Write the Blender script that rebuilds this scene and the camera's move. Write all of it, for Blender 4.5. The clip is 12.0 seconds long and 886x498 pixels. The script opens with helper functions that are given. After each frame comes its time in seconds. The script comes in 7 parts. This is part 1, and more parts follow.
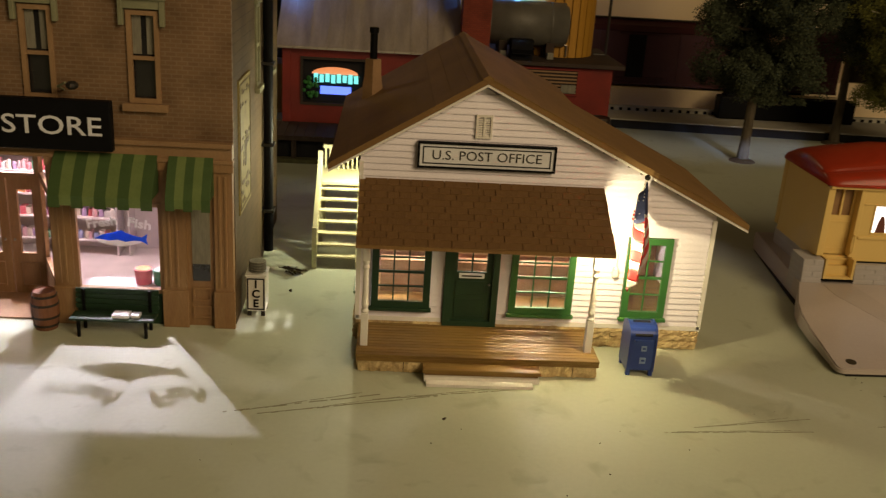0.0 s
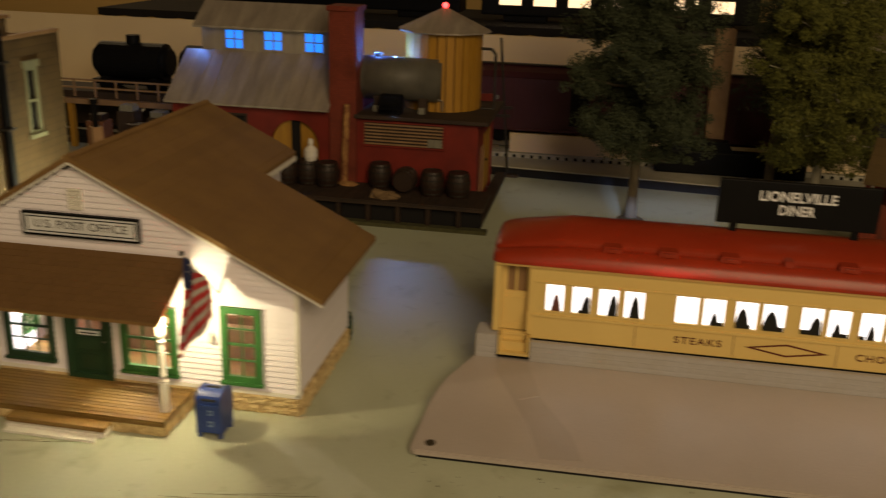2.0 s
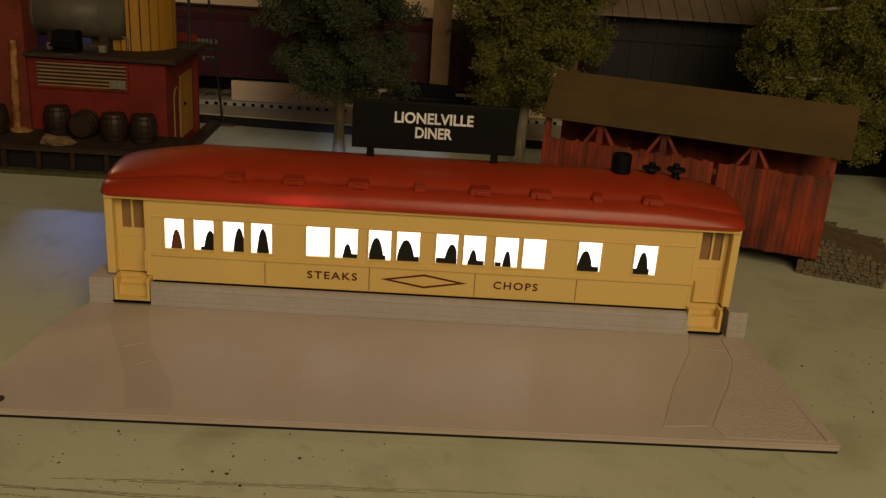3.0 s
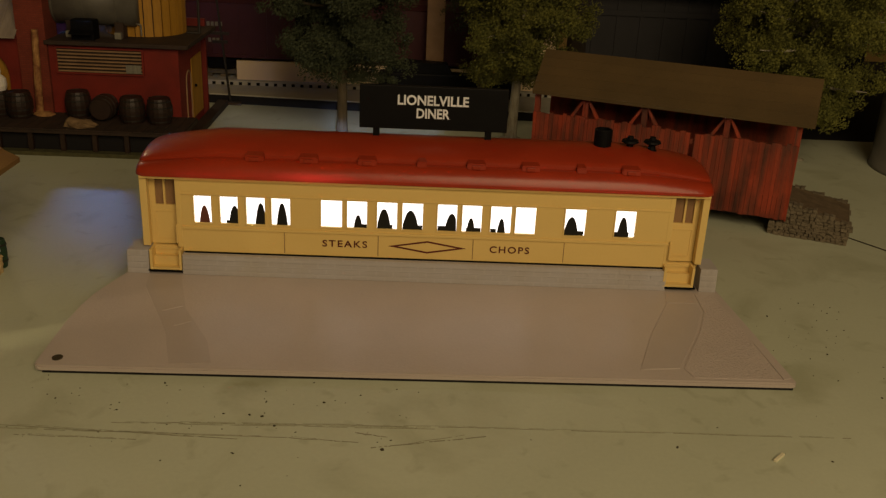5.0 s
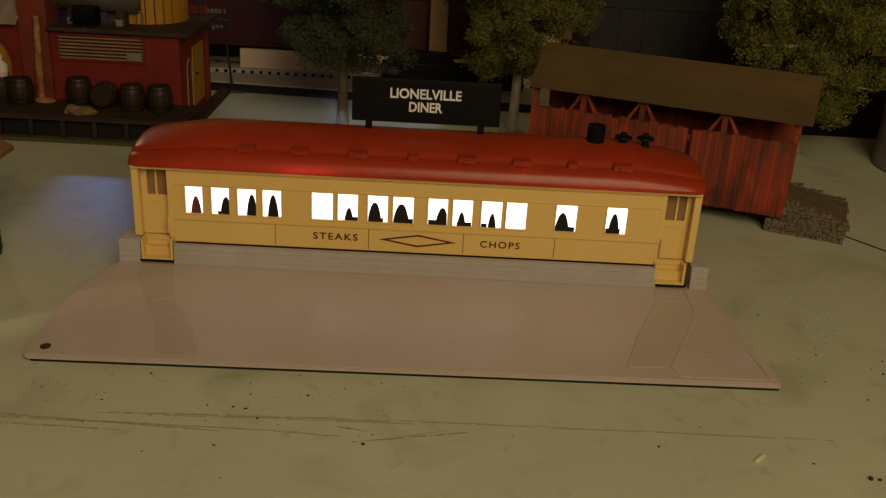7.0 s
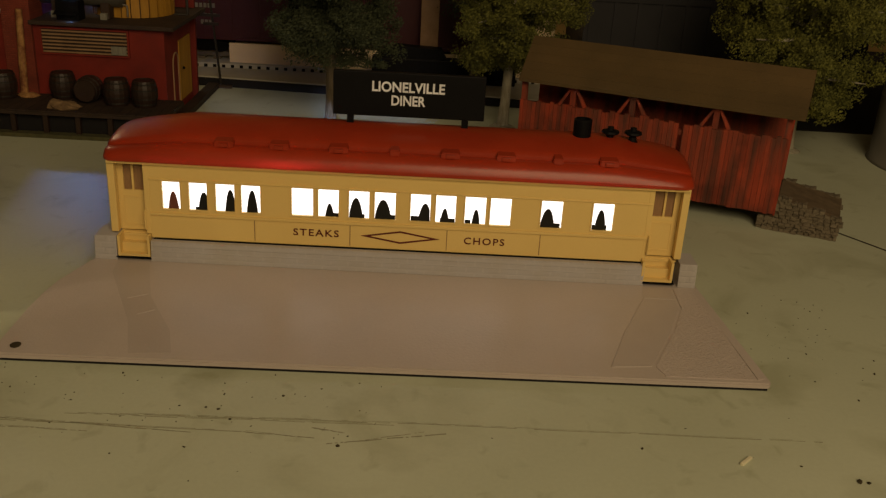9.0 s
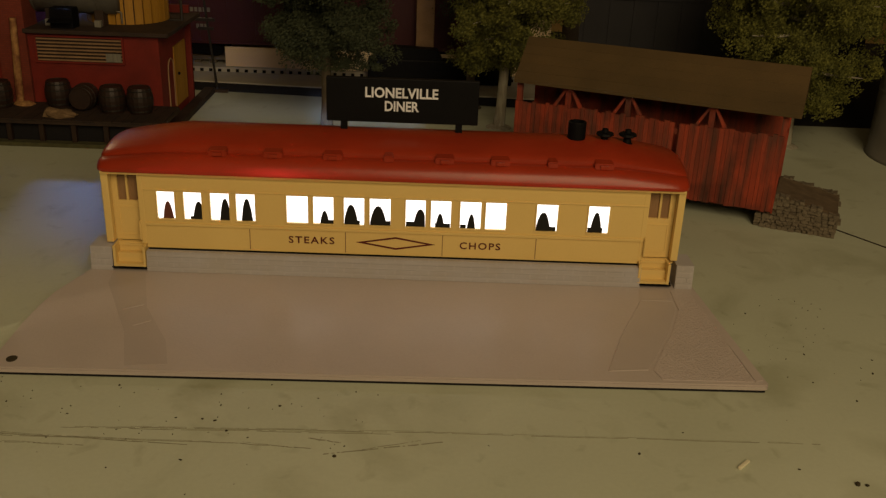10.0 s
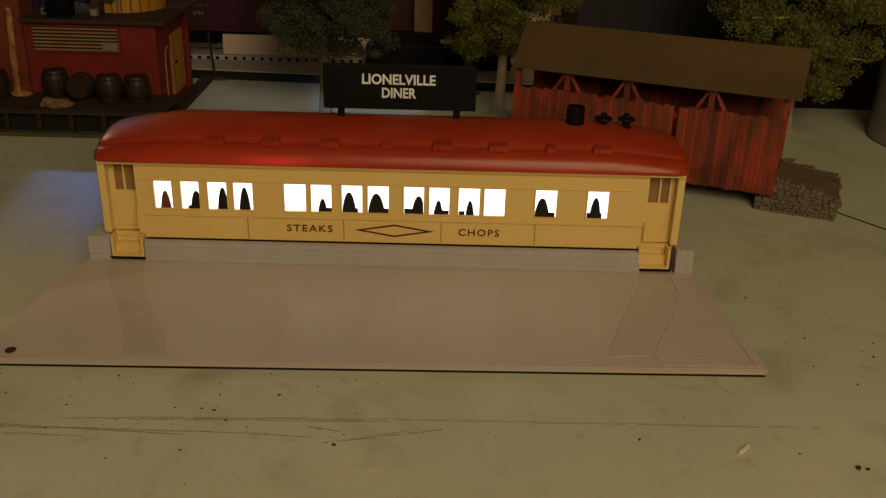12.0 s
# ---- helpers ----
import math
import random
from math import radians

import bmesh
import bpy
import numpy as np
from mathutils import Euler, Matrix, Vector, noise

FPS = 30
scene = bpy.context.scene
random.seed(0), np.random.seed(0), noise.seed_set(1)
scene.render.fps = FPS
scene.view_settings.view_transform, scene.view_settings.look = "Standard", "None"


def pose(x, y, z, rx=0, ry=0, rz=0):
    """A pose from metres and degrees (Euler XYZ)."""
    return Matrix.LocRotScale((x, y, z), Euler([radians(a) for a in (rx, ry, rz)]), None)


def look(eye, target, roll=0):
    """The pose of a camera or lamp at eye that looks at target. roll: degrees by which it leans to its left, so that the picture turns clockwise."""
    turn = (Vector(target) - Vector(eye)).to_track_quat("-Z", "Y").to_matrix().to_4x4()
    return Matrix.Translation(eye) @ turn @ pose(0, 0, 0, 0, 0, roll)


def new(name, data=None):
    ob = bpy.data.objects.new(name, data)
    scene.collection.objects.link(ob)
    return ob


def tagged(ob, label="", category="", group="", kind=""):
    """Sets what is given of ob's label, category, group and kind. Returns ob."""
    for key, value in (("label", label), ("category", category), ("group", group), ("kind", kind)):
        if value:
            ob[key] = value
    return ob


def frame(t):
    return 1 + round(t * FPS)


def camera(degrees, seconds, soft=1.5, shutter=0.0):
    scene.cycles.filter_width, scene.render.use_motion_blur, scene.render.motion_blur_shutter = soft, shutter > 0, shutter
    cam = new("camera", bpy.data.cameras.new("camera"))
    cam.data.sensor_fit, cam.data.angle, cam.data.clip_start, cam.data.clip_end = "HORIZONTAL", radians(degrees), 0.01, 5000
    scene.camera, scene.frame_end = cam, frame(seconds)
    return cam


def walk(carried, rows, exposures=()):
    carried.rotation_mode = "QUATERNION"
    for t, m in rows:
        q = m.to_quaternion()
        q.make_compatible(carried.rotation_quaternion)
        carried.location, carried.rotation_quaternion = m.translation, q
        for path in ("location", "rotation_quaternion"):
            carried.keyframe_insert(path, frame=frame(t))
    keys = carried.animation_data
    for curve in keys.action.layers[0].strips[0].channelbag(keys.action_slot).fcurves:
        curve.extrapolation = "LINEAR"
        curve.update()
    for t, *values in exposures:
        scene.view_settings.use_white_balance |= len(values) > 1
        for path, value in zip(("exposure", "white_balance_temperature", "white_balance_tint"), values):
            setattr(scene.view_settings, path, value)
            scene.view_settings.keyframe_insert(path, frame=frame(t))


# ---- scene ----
cam = camera(50.8, 12.0, soft=1.3, shutter=0.4)
PATH = [
    (0, (-0.239, -0.423, 0.21), (-0.106, 1.456, -0.462), 3.70),
    (0.5, (-0.204, -0.423, 0.207), (-0.321, 1.462, -0.453), 1.80),
    (0.6, (-0.191, -0.426, 0.204), (-0.395, 1.454, -0.447), 1.10),
    (1, (-0.126, -0.437, 0.233), (-0.416, 1.422, -0.445), 0.70),
    (1.5, (-0.014, -0.432, 0.26), (-0.346, 1.427, -0.398), 1.80),
    (2, (0.082, -0.416, 0.256), (-0.237, 1.45, -0.39), 1.80),
    (2.5, (0.159, -0.378, 0.228), (0.009, 1.502, -0.437), 2.30),
    (3, (0.192, -0.369, 0.222), (0.241, 1.512, -0.456), 3.75),
    (4.8, (0.198, -0.422, 0.24), (0.263, 1.434, -0.502), 2.70),
    (5, (0.188, -0.423, 0.242), (0.247, 1.434, -0.5), 2.70),
    (5.5, (0.195, -0.435, 0.252), (0.244, 1.421, -0.492), 2.80),
    (6, (0.199, -0.432, 0.243), (0.24, 1.422, -0.507), 3.00),
    (6.5, (0.198, -0.422, 0.246), (0.233, 1.432, -0.505), 3.00),
    (6.7, (0.199, -0.422, 0.247), (0.237, 1.426, -0.517), 3.20),
    (8.5, (0.205, -0.414, 0.239), (0.237, 1.431, -0.535), 3.40),
    (9, (0.211, -0.411, 0.242), (0.246, 1.433, -0.531), 3.30),
    (9.5, (0.212, -0.41, 0.243), (0.243, 1.432, -0.536), 2.90),
    (10, (0.215, -0.408, 0.247), (0.244, 1.433, -0.535), 2.30),
    (10.5, (0.217, -0.41, 0.245), (0.245, 1.425, -0.548), 2.10),
    (11, (0.213, -0.411, 0.245), (0.238, 1.423, -0.554), 2.00),
    (11.5, (0.214, -0.408, 0.245), (0.24, 1.423, -0.559), 2.00),
    (12, (0.217, -0.406, 0.247), (0.242, 1.422, -0.563), 1.70),
]
walk(cam, [(t, look(eye, target, roll)) for t, eye, target, roll in PATH], exposures=((0, 0.24), (1.7, 0.23), (3.0, 0.16), (5.0, 0.06), (12, 0.04)))

# ---- light ----
world = bpy.data.worlds.new("room_air")
scene.world = world
world.use_nodes = True
world.node_tree.nodes["Background"].inputs[0].default_value = (1.0, 0.72, 0.42, 1)
world.node_tree.nodes["Background"].inputs[1].default_value = 0.02


def lamp(name, kind, place, power, colour, size=0.01, aim=None, size_y=0, angle=60, blend=0.5):
    data = bpy.data.lights.new(name, kind)
    data.energy, data.color = power, colour
    if kind == "AREA":
        data.size = size
        if size_y:
            data.shape, data.size_y = "RECTANGLE", size_y
    else:
        data.shadow_soft_size = size
    if kind == "SPOT":
        data.spot_size, data.spot_blend = radians(angle), blend
    ob = new(name, data)
    ob.matrix_world = look(place, aim) if aim else Matrix.Translation(place)
    return ob


# the warm room lamp over the table, the bulbs inside the models and on their walls, and two added stand-in lamps
lamp("room_lamp", "POINT", (0.50, -0.95, 0.77), 31.5, (1.0, 0.74, 0.42), 0.36)
lamp("far_room_lamp", "POINT", (-1.45, 2.0, 1.1), 9.0, (1.0, 0.74, 0.42), 0.12)
lamp("store_bulb", "POINT", (-0.378, 0.088, 0.094), 0.05, (1.0, 0.86, 0.84), 0.003)
lamp("store_window_bulb", "SPOT", (-0.387, 0.088, 0.0965), 0.80, (0.95, 0.85, 1.0), 0.0009, (-0.362, -0.02, 0.0), angle=84, blend=0.2)
lamp("store_entry_bulb", "POINT", (-0.44, 0.105, 0.090), 0.19, (1.0, 0.80, 0.79), 0.003)
lamp("store_door_bulb", "SPOT", (-0.462, 0.098, 0.098), 0.62, (0.95, 0.86, 1.0), 0.001, (-0.462, 0.0, 0.0), angle=66, blend=0.2)
lamp("post_office_bulb", "POINT", (-0.165, 0.070, 0.066), 0.17, (1.0, 0.84, 0.72), 0.002)
lamp("post_office_side_bulb", "SPOT", (-0.178, 0.068, 0.0665), 0.75, (1.0, 0.95, 0.90), 0.0006, (-0.300, 0.040, 0.0), angle=46, blend=0.1)
# added at the porch bulb's mirrored place, for its reflection off the window glass
lamp("glass_reflection_lamp", "SPOT", (-0.130, 0.053, 0.0645), 0.50, (1.0, 0.93, 0.80), 0.0008, (-0.1600, 0.0070, 0.0100), angle=27, blend=0.15)
lamp("porch_bulb", "POINT", (-0.1302, -0.0112, 0.0660), 0.125, (1.0, 0.84, 0.46), 0.0012)
lamp("alley_bulb", "POINT", (-0.2545, 0.148, 0.068), 0.18, (1.0, 0.97, 0.62), 0.0015)
lamp("diner_bulb", "POINT", (0.062, 0.124, 0.0675), 0.10, (0.62, 0.70, 1.0), 0.002)
lamp("diner_bulb_middle", "POINT", (0.128, 0.114, 0.0695), 0.22, (0.80, 0.80, 1.0), 0.002)
lamp("diner_bulb_far", "POINT", (0.30, 0.132, 0.0675), 0.25, (0.62, 0.70, 1.0), 0.002)
lamp("diner_rear_bulb", "SPOT", (0.142, 0.120, 0.0665), 6.0, (0.45, 0.58, 1.0), 0.0012, (0.150, 0.510, 0.0), angle=20, blend=0.1)
lamp("diner_rear_end_bulb", "SPOT", (0.062, 0.120, 0.0665), 2.2, (0.52, 0.66, 1.0), 0.0012, (0.042, 0.520, 0.0), angle=20, blend=0.1)
lamp("brewery_bulb", "POINT", (-0.24, 0.505, 0.148), 0.10, (0.12, 0.30, 1.0), 0.004)
lamp("tank_bulb", "POINT", (-0.1215, 0.4690, 0.1425), 0.05, (0.18, 0.42, 1.0), 0.002)
# stand-in for the brewery's blue light, added to throw the patch on the table
lamp("table_patch_lamp", "POINT", (-0.118, 0.4400, 0.1012), 0.34, (0.17, 0.37, 0.95), 0.0005)
lamp("clerestory_end_bulb", "POINT", (-0.3275, 0.4800, 0.1500), 0.030, (0.10, 0.28, 1.0), 0.002)
lamp("chimney_side_bulb", "POINT", (-0.1440, 0.4785, 0.1460), 0.06, (0.10, 0.28, 1.0), 0.002)


# ---- materials ----
def mat(name, colour, rough=0.6, metal=0.0, second=None, spread=0.5, coarse=60, fine=900, bump=0.25, grain=0.18, stretch=(1, 1, 1), spec=0.4, depth=0.0004):
    """Two noises, a broad one that mixes colour and second, and a fine one for grain and relief."""
    m = bpy.data.materials.new(name)
    m.use_nodes = True
    n, l = m.node_tree.nodes, m.node_tree.links
    b = n["Principled BSDF"]
    b.inputs["Roughness"].default_value, b.inputs["Metallic"].default_value = rough, metal
    b.inputs["Specular IOR Level"].default_value = spec
    at, place = n.new("ShaderNodeTexCoord"), n.new("ShaderNodeMapping")
    place.inputs["Scale"].default_value = stretch
    l.new(at.outputs["Object"], place.inputs["Vector"])
    broad, small = n.new("ShaderNodeTexNoise"), n.new("ShaderNodeTexNoise")
    for t, s, d in ((broad, coarse, 5), (small, fine, 3)):
        t.inputs["Scale"].default_value, t.inputs["Detail"].default_value = s, d
        l.new(place.outputs[0], t.inputs["Vector"])
    second = second or tuple(c * 0.72 for c in colour)
    ramp = n.new("ShaderNodeValToRGB")
    ramp.color_ramp.elements[0].position, ramp.color_ramp.elements[1].position = 0.5 - spread / 2, 0.5 + spread / 2
    ramp.color_ramp.elements[0].color, ramp.color_ramp.elements[1].color = (*second, 1), (*colour, 1)
    l.new(broad.outputs["Fac"], ramp.inputs[0])
    info, mix, tone = n.new("ShaderNodeObjectInfo"), n.new("ShaderNodeHueSaturation"), n.new("ShaderNodeMath")
    tone.operation = "MULTIPLY_ADD"
    l.new(small.outputs["Fac"], tone.inputs[0])
    tone.inputs[1].default_value, tone.inputs[2].default_value = grain * 2, 1 - grain
    own = n.new("ShaderNodeMath")
    own.operation = "MULTIPLY_ADD"
    l.new(info.outputs["Random"], own.inputs[0])
    own.inputs[1].default_value, own.inputs[2].default_value = grain * 0.8, 1 - grain * 0.4
    both = n.new("ShaderNodeMath")
    both.operation = "MULTIPLY"
    l.new(tone.outputs[0], both.inputs[0])
    l.new(own.outputs[0], both.inputs[1])
    l.new(both.outputs[0], mix.inputs["Value"])
    l.new(ramp.outputs[0], mix.inputs["Color"])
    l.new(mix.outputs[0], b.inputs["Base Color"])
    if bump:
        relief = n.new("ShaderNodeBump")
        relief.inputs["Strength"].default_value, relief.inputs["Distance"].default_value = bump, depth
        l.new(small.outputs["Fac"], relief.inputs["Height"])
        l.new(relief.outputs[0], b.inputs["Normal"])
    return m


def brick_mat(name, colour, second, mortar, size, rough=0.85, turn=(0, 0, 0), bump=0.5, soil=0.62):
    """Coursed brick or stone relief on upright walls; size is the length of one brick."""
    m = mat(name, colour, rough, bump=0)
    n, l = m.node_tree.nodes, m.node_tree.links
    b = n["Principled BSDF"]
    at, place, br = n.new("ShaderNodeTexCoord"), n.new("ShaderNodeMapping"), n.new("ShaderNodeTexBrick")
    place.inputs["Rotation"].default_value = turn
    l.new(at.outputs["Object"], place.inputs["Vector"])
    l.new(place.outputs[0], br.inputs["Vector"])
    br.inputs["Scale"].default_value = 0.5 / size
    br.inputs["Color1"].default_value, br.inputs["Color2"].default_value, br.inputs["Mortar"].default_value = (*colour, 1), (*second, 1), (*mortar, 1)
    br.inputs["Mortar Size"].default_value, br.inputs["Row Height"].default_value = 0.03, 0.2
    dirt = n.new("ShaderNodeTexNoise")
    dirt.inputs["Scale"].default_value, dirt.inputs["Detail"].default_value = 45, 6
    l.new(at.outputs["Object"], dirt.inputs["Vector"])
    ramp = n.new("ShaderNodeValToRGB")
    ramp.color_ramp.elements[0].color, ramp.color_ramp.elements[1].color = (soil, soil * 0.97, soil * 0.9, 1), (1, 1, 1, 1)
    ramp.color_ramp.elements[0].position, ramp.color_ramp.elements[1].position = 0.3, 0.6
    l.new(dirt.outputs["Fac"], ramp.inputs[0])
    mix = n.new("ShaderNodeMixRGB")
    mix.blend_type = "MULTIPLY"
    mix.inputs[0].default_value = 1
    l.new(br.outputs["Color"], mix.inputs[1])
    l.new(ramp.outputs[0], mix.inputs[2])
    l.new(mix.outputs[0], b.inputs["Base Color"])
    relief = n.new("ShaderNodeBump")
    relief.invert = True
    relief.inputs["Strength"].default_value, relief.inputs["Distance"].default_value = bump, 0.0005
    l.new(br.outputs["Fac"], relief.inputs["Height"])
    l.new(relief.outputs[0], b.inputs["Normal"])
    return m


def glow(name, colour, strength, base=0.6):
    m = bpy.data.materials.new(name)
    m.use_nodes = True
    b = m.node_tree.nodes["Principled BSDF"]
    b.inputs["Base Color"].default_value = (base, base, base, 1)
    b.inputs["Emission Color"].default_value, b.inputs["Emission Strength"].default_value = (*colour, 1), strength
    return m


def glass(name, tint=(1, 1, 1), rough=0.02):
    m = bpy.data.materials.new(name)
    m.use_nodes = True
    n, l = m.node_tree.nodes, m.node_tree.links
    n.remove(n["Principled BSDF"])
    clear, gloss, mix = n.new("ShaderNodeBsdfTransparent"), n.new("ShaderNodeBsdfGlossy"), n.new("ShaderNodeMixShader")
    clear.inputs[0].default_value = (*tint, 1)
    gloss.inputs["Roughness"].default_value = rough
    mix.inputs[0].default_value = 0.06
    l.new(clear.outputs[0], mix.inputs[1])
    l.new(gloss.outputs[0], mix.inputs[2])
    l.new(mix.outputs[0], n["Material Output"].inputs[0])
    return m


TABLE = mat("pale_green_paint", (0.515, 0.55, 0.425), 0.55, spec=0.25, second=(0.43, 0.46, 0.35), coarse=7, fine=420, bump=0.12, grain=0.05, depth=0.0003)


def smudge(m, tint, scale, low, high):
    """Soft soiled patches over the paint."""
    n, l = m.node_tree.nodes, m.node_tree.links
    b = n["Principled BSDF"]
    was = b.inputs["Base Color"].links[0].from_socket
    at, spots, ramp, mix = n.new("ShaderNodeTexCoord"), n.new("ShaderNodeTexNoise"), n.new("ShaderNodeValToRGB"), n.new("ShaderNodeMixRGB")
    spots.inputs["Scale"].default_value, spots.inputs["Detail"].default_value, spots.inputs["Distortion"].default_value = scale, 4, 0.6
    l.new(at.outputs["Object"], spots.inputs["Vector"])
    ramp.color_ramp.elements[0].position, ramp.color_ramp.elements[1].position = low, high
    ramp.color_ramp.elements[0].color, ramp.color_ramp.elements[1].color = (1, 1, 1, 1), (*tint, 1)
    l.new(spots.outputs["Fac"], ramp.inputs[0])
    mix.blend_type = "MULTIPLY"
    mix.inputs[0].default_value = 1
    l.new(was, mix.inputs[1])
    l.new(ramp.outputs[0], mix.inputs[2])
    l.new(mix.outputs[0], b.inputs["Base Color"])


smudge(TABLE, (0.80, 0.79, 0.74), 14, 0.56, 0.72)
smudge(TABLE, (0.84, 0.83, 0.79), 60, 0.60, 0.74)
GREY = mat("grey_plastic", (0.47, 0.41, 0.38), 0.36, second=(0.43, 0.375, 0.345), coarse=30, fine=700, bump=0.4, grain=0.05, depth=0.0003)
GREYROUGH = mat("grey_plastic_stipple", (0.49, 0.425, 0.395), 0.45, second=(0.45, 0.39, 0.36), coarse=40, fine=800, bump=0.9, grain=0.12, depth=0.0008)
GREYWALK = mat("grey_plastic_smooth", (0.430, 0.375, 0.345), 0.34, second=(0.405, 0.352, 0.323), coarse=60, fine=900, bump=0.15, grain=0.04)
GREYBRICK = brick_mat("grey_moulded_block", (0.43, 0.415, 0.43), (0.42, 0.405, 0.42), (0.45, 0.435, 0.45), 0.010, 0.45, (radians(90), 0, 0), 0.2, 0.95)
CREAM = mat("cream_plastic", (0.74, 0.54, 0.195), 0.36, second=(0.71, 0.515, 0.182), coarse=40, fine=1500, bump=0.06, grain=0.04)
REDROOF = mat("red_plastic", (0.35, 0.036, 0.012), 0.30, second=(0.26, 0.027, 0.009), coarse=28, fine=240, bump=0.12, grain=0.05, spec=0.3, depth=0.0008)


def let_through(m, colour, share):
    """Thin moulded plastic: a little of the light inside comes through."""
    n, l = m.node_tree.nodes, m.node_tree.links
    b, through_light, mix = n["Principled BSDF"], n.new("ShaderNodeBsdfTranslucent"), n.new("ShaderNodeMixShader")
    through_light.inputs[0].default_value = (*colour, 1)
    mix.inputs[0].default_value = share
    l.new(b.outputs[0], mix.inputs[1])
    l.new(through_light.outputs[0], mix.inputs[2])
    l.new(mix.outputs[0], n["Material Output"].inputs[0])


let_through(REDROOF, (0.9, 0.03, 0.02), 0.03)
BLACK = mat("black_plastic_and_gap_shade", (0.006, 0.006, 0.007), 0.5, spec=0.1, grain=0.2, bump=0.1)
MAROON_INK = mat("maroon_ink", (0.12, 0.016, 0.009), 0.5, bump=0, grain=0.05)
SHADE_INK = mat("black_film", (0.006, 0.006, 0.006), 0.6, bump=0, grain=0.05)
BROWN_INK = mat("brown_film", (0.16, 0.05, 0.035), 0.6, bump=0, grain=0.05)
LETTER = mat("white_ink", (0.84, 0.86, 0.92), 0.5, bump=0, grain=0.05)
DINER_LIT = glow("lit_window_film", (1.0, 0.93, 0.90), 1.6)
CLAP = mat("white_clapboard_paint", (0.86, 0.82, 0.91), 0.5, second=(0.81, 0.77, 0.85), coarse=50, fine=900, bump=0.12, grain=0.06)
WHITE = mat("white_paint", (0.80, 0.78, 0.74), 0.5, second=(0.70, 0.67, 0.62), coarse=80, grain=0.07)
ROOFB = mat("brown_roof", (0.225, 0.128, 0.040), 0.8, second=(0.170, 0.092, 0.031), coarse=35, fine=900, bump=0.5, grain=0.16)
SHINGLE = mat("brown_shingle", (0.180, 0.098, 0.034), 0.8, second=(0.140, 0.074, 0.026), coarse=60, fine=1200, bump=0.4, grain=0.14)
GREENP = mat("green_paint", (0.045, 0.165, 0.040), 0.45, second=(0.034, 0.130, 0.032), coarse=90, grain=0.08, bump=0.1)
DKGREEN = mat("dark_green_paint", (0.018, 0.050, 0.022), 0.5, second=(0.012, 0.034, 0.016), coarse=90, grain=0.1, bump=0.15)
DECK = mat("oiled_wood", (0.245, 0.148, 0.036), 0.62, second=(0.145, 0.082, 0.022), coarse=90, fine=500, bump=0.4, grain=0.28, stretch=(0.25, 3, 3))
STONE = mat("cut_stone", (0.68, 0.54, 0.29), 0.9, second=(0.36, 0.24, 0.11), coarse=190, fine=700, bump=0.8, grain=0.25, depth=0.0008)
BLUE = mat("blue_enamel", (0.018, 0.045, 0.24), 0.35, second=(0.014, 0.036, 0.19), coarse=90, grain=0.06, bump=0.05)
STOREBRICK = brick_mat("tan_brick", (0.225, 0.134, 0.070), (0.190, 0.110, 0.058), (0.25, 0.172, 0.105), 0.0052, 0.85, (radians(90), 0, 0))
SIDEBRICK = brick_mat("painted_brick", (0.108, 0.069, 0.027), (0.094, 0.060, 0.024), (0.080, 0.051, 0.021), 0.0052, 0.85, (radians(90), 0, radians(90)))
TRIMTAN = mat("tan_trim", (0.34, 0.21, 0.11), 0.6, second=(0.25, 0.15, 0.075), coarse=80, fine=700, grain=0.15)
RUST = mat("rusty_iron", (0.42, 0.23, 0.080), 0.8, second=(0.15, 0.050, 0.020), coarse=130, fine=900, spread=0.3, bump=0.6, grain=0.3)
WOODBR = mat("brown_woodwork", (0.31, 0.19, 0.088), 0.55, second=(0.24, 0.13, 0.06), coarse=80, fine=600, grain=0.2, stretch=(2, 2, 0.4))
SAGE = mat("sage_green_trim", (0.25, 0.25, 0.155), 0.6, second=(0.19, 0.195, 0.118), coarse=80, grain=0.14)
AWN_D = mat("awning_dark_green", (0.058, 0.105, 0.030), 0.7, second=(0.042, 0.082, 0.022), coarse=100, grain=0.12)
AWN_L = mat("awning_light_green", (0.17, 0.23, 0.075), 0.7, second=(0.12, 0.175, 0.052), coarse=100, grain=0.12)
DARKGLASS = mat("dark_window", (0.02, 0.02, 0.022), 0.12, bump=0, grain=0.1, spec=0.6)
CURTAIN = mat("grey_curtain", (0.26, 0.25, 0.20), 0.9, second=(0.16, 0.15, 0.12), coarse=200, stretch=(4, 1, 0.5), grain=0.2)
INSIDE = mat("pale_interior", (0.62, 0.55, 0.56), 0.8, grain=0.05)
SALMON = mat("salmon_interior", (0.58, 0.34, 0.25), 0.8, second=(0.20, 0.09, 0.06), coarse=60, stretch=(0.5, 1, 2.6), grain=0.2)
BARREL = mat("barrel_oak", (0.20, 0.085, 0.042), 0.6, second=(0.13, 0.052, 0.025), coarse=150, fine=900, stretch=(3, 3, 0.4), grain=0.25)
DARKBARREL = mat("dark_barrel_oak", (0.032, 0.017, 0.010), 0.5, second=(0.02, 0.011, 0.008), coarse=150, stretch=(3, 3, 0.4), grain=0.25)
IRON = mat("dark_iron", (0.05, 0.045, 0.04), 0.5, 0.6, grain=0.2)
POSTER = mat("aged_yellow_poster", (0.30, 0.25, 0.075), 0.7, second=(0.19, 0.15, 0.045), coarse=120, grain=0.2)
POSTERINK = mat("poster_ink", (0.13, 0.09, 0.03), 0.7, grain=0.2)
BREWRED = mat("barn_red_wall", (0.21, 0.017, 0.009), 0.65, second=(0.125, 0.011, 0.006), coarse=45, fine=600, bump=0.3, grain=0.18)
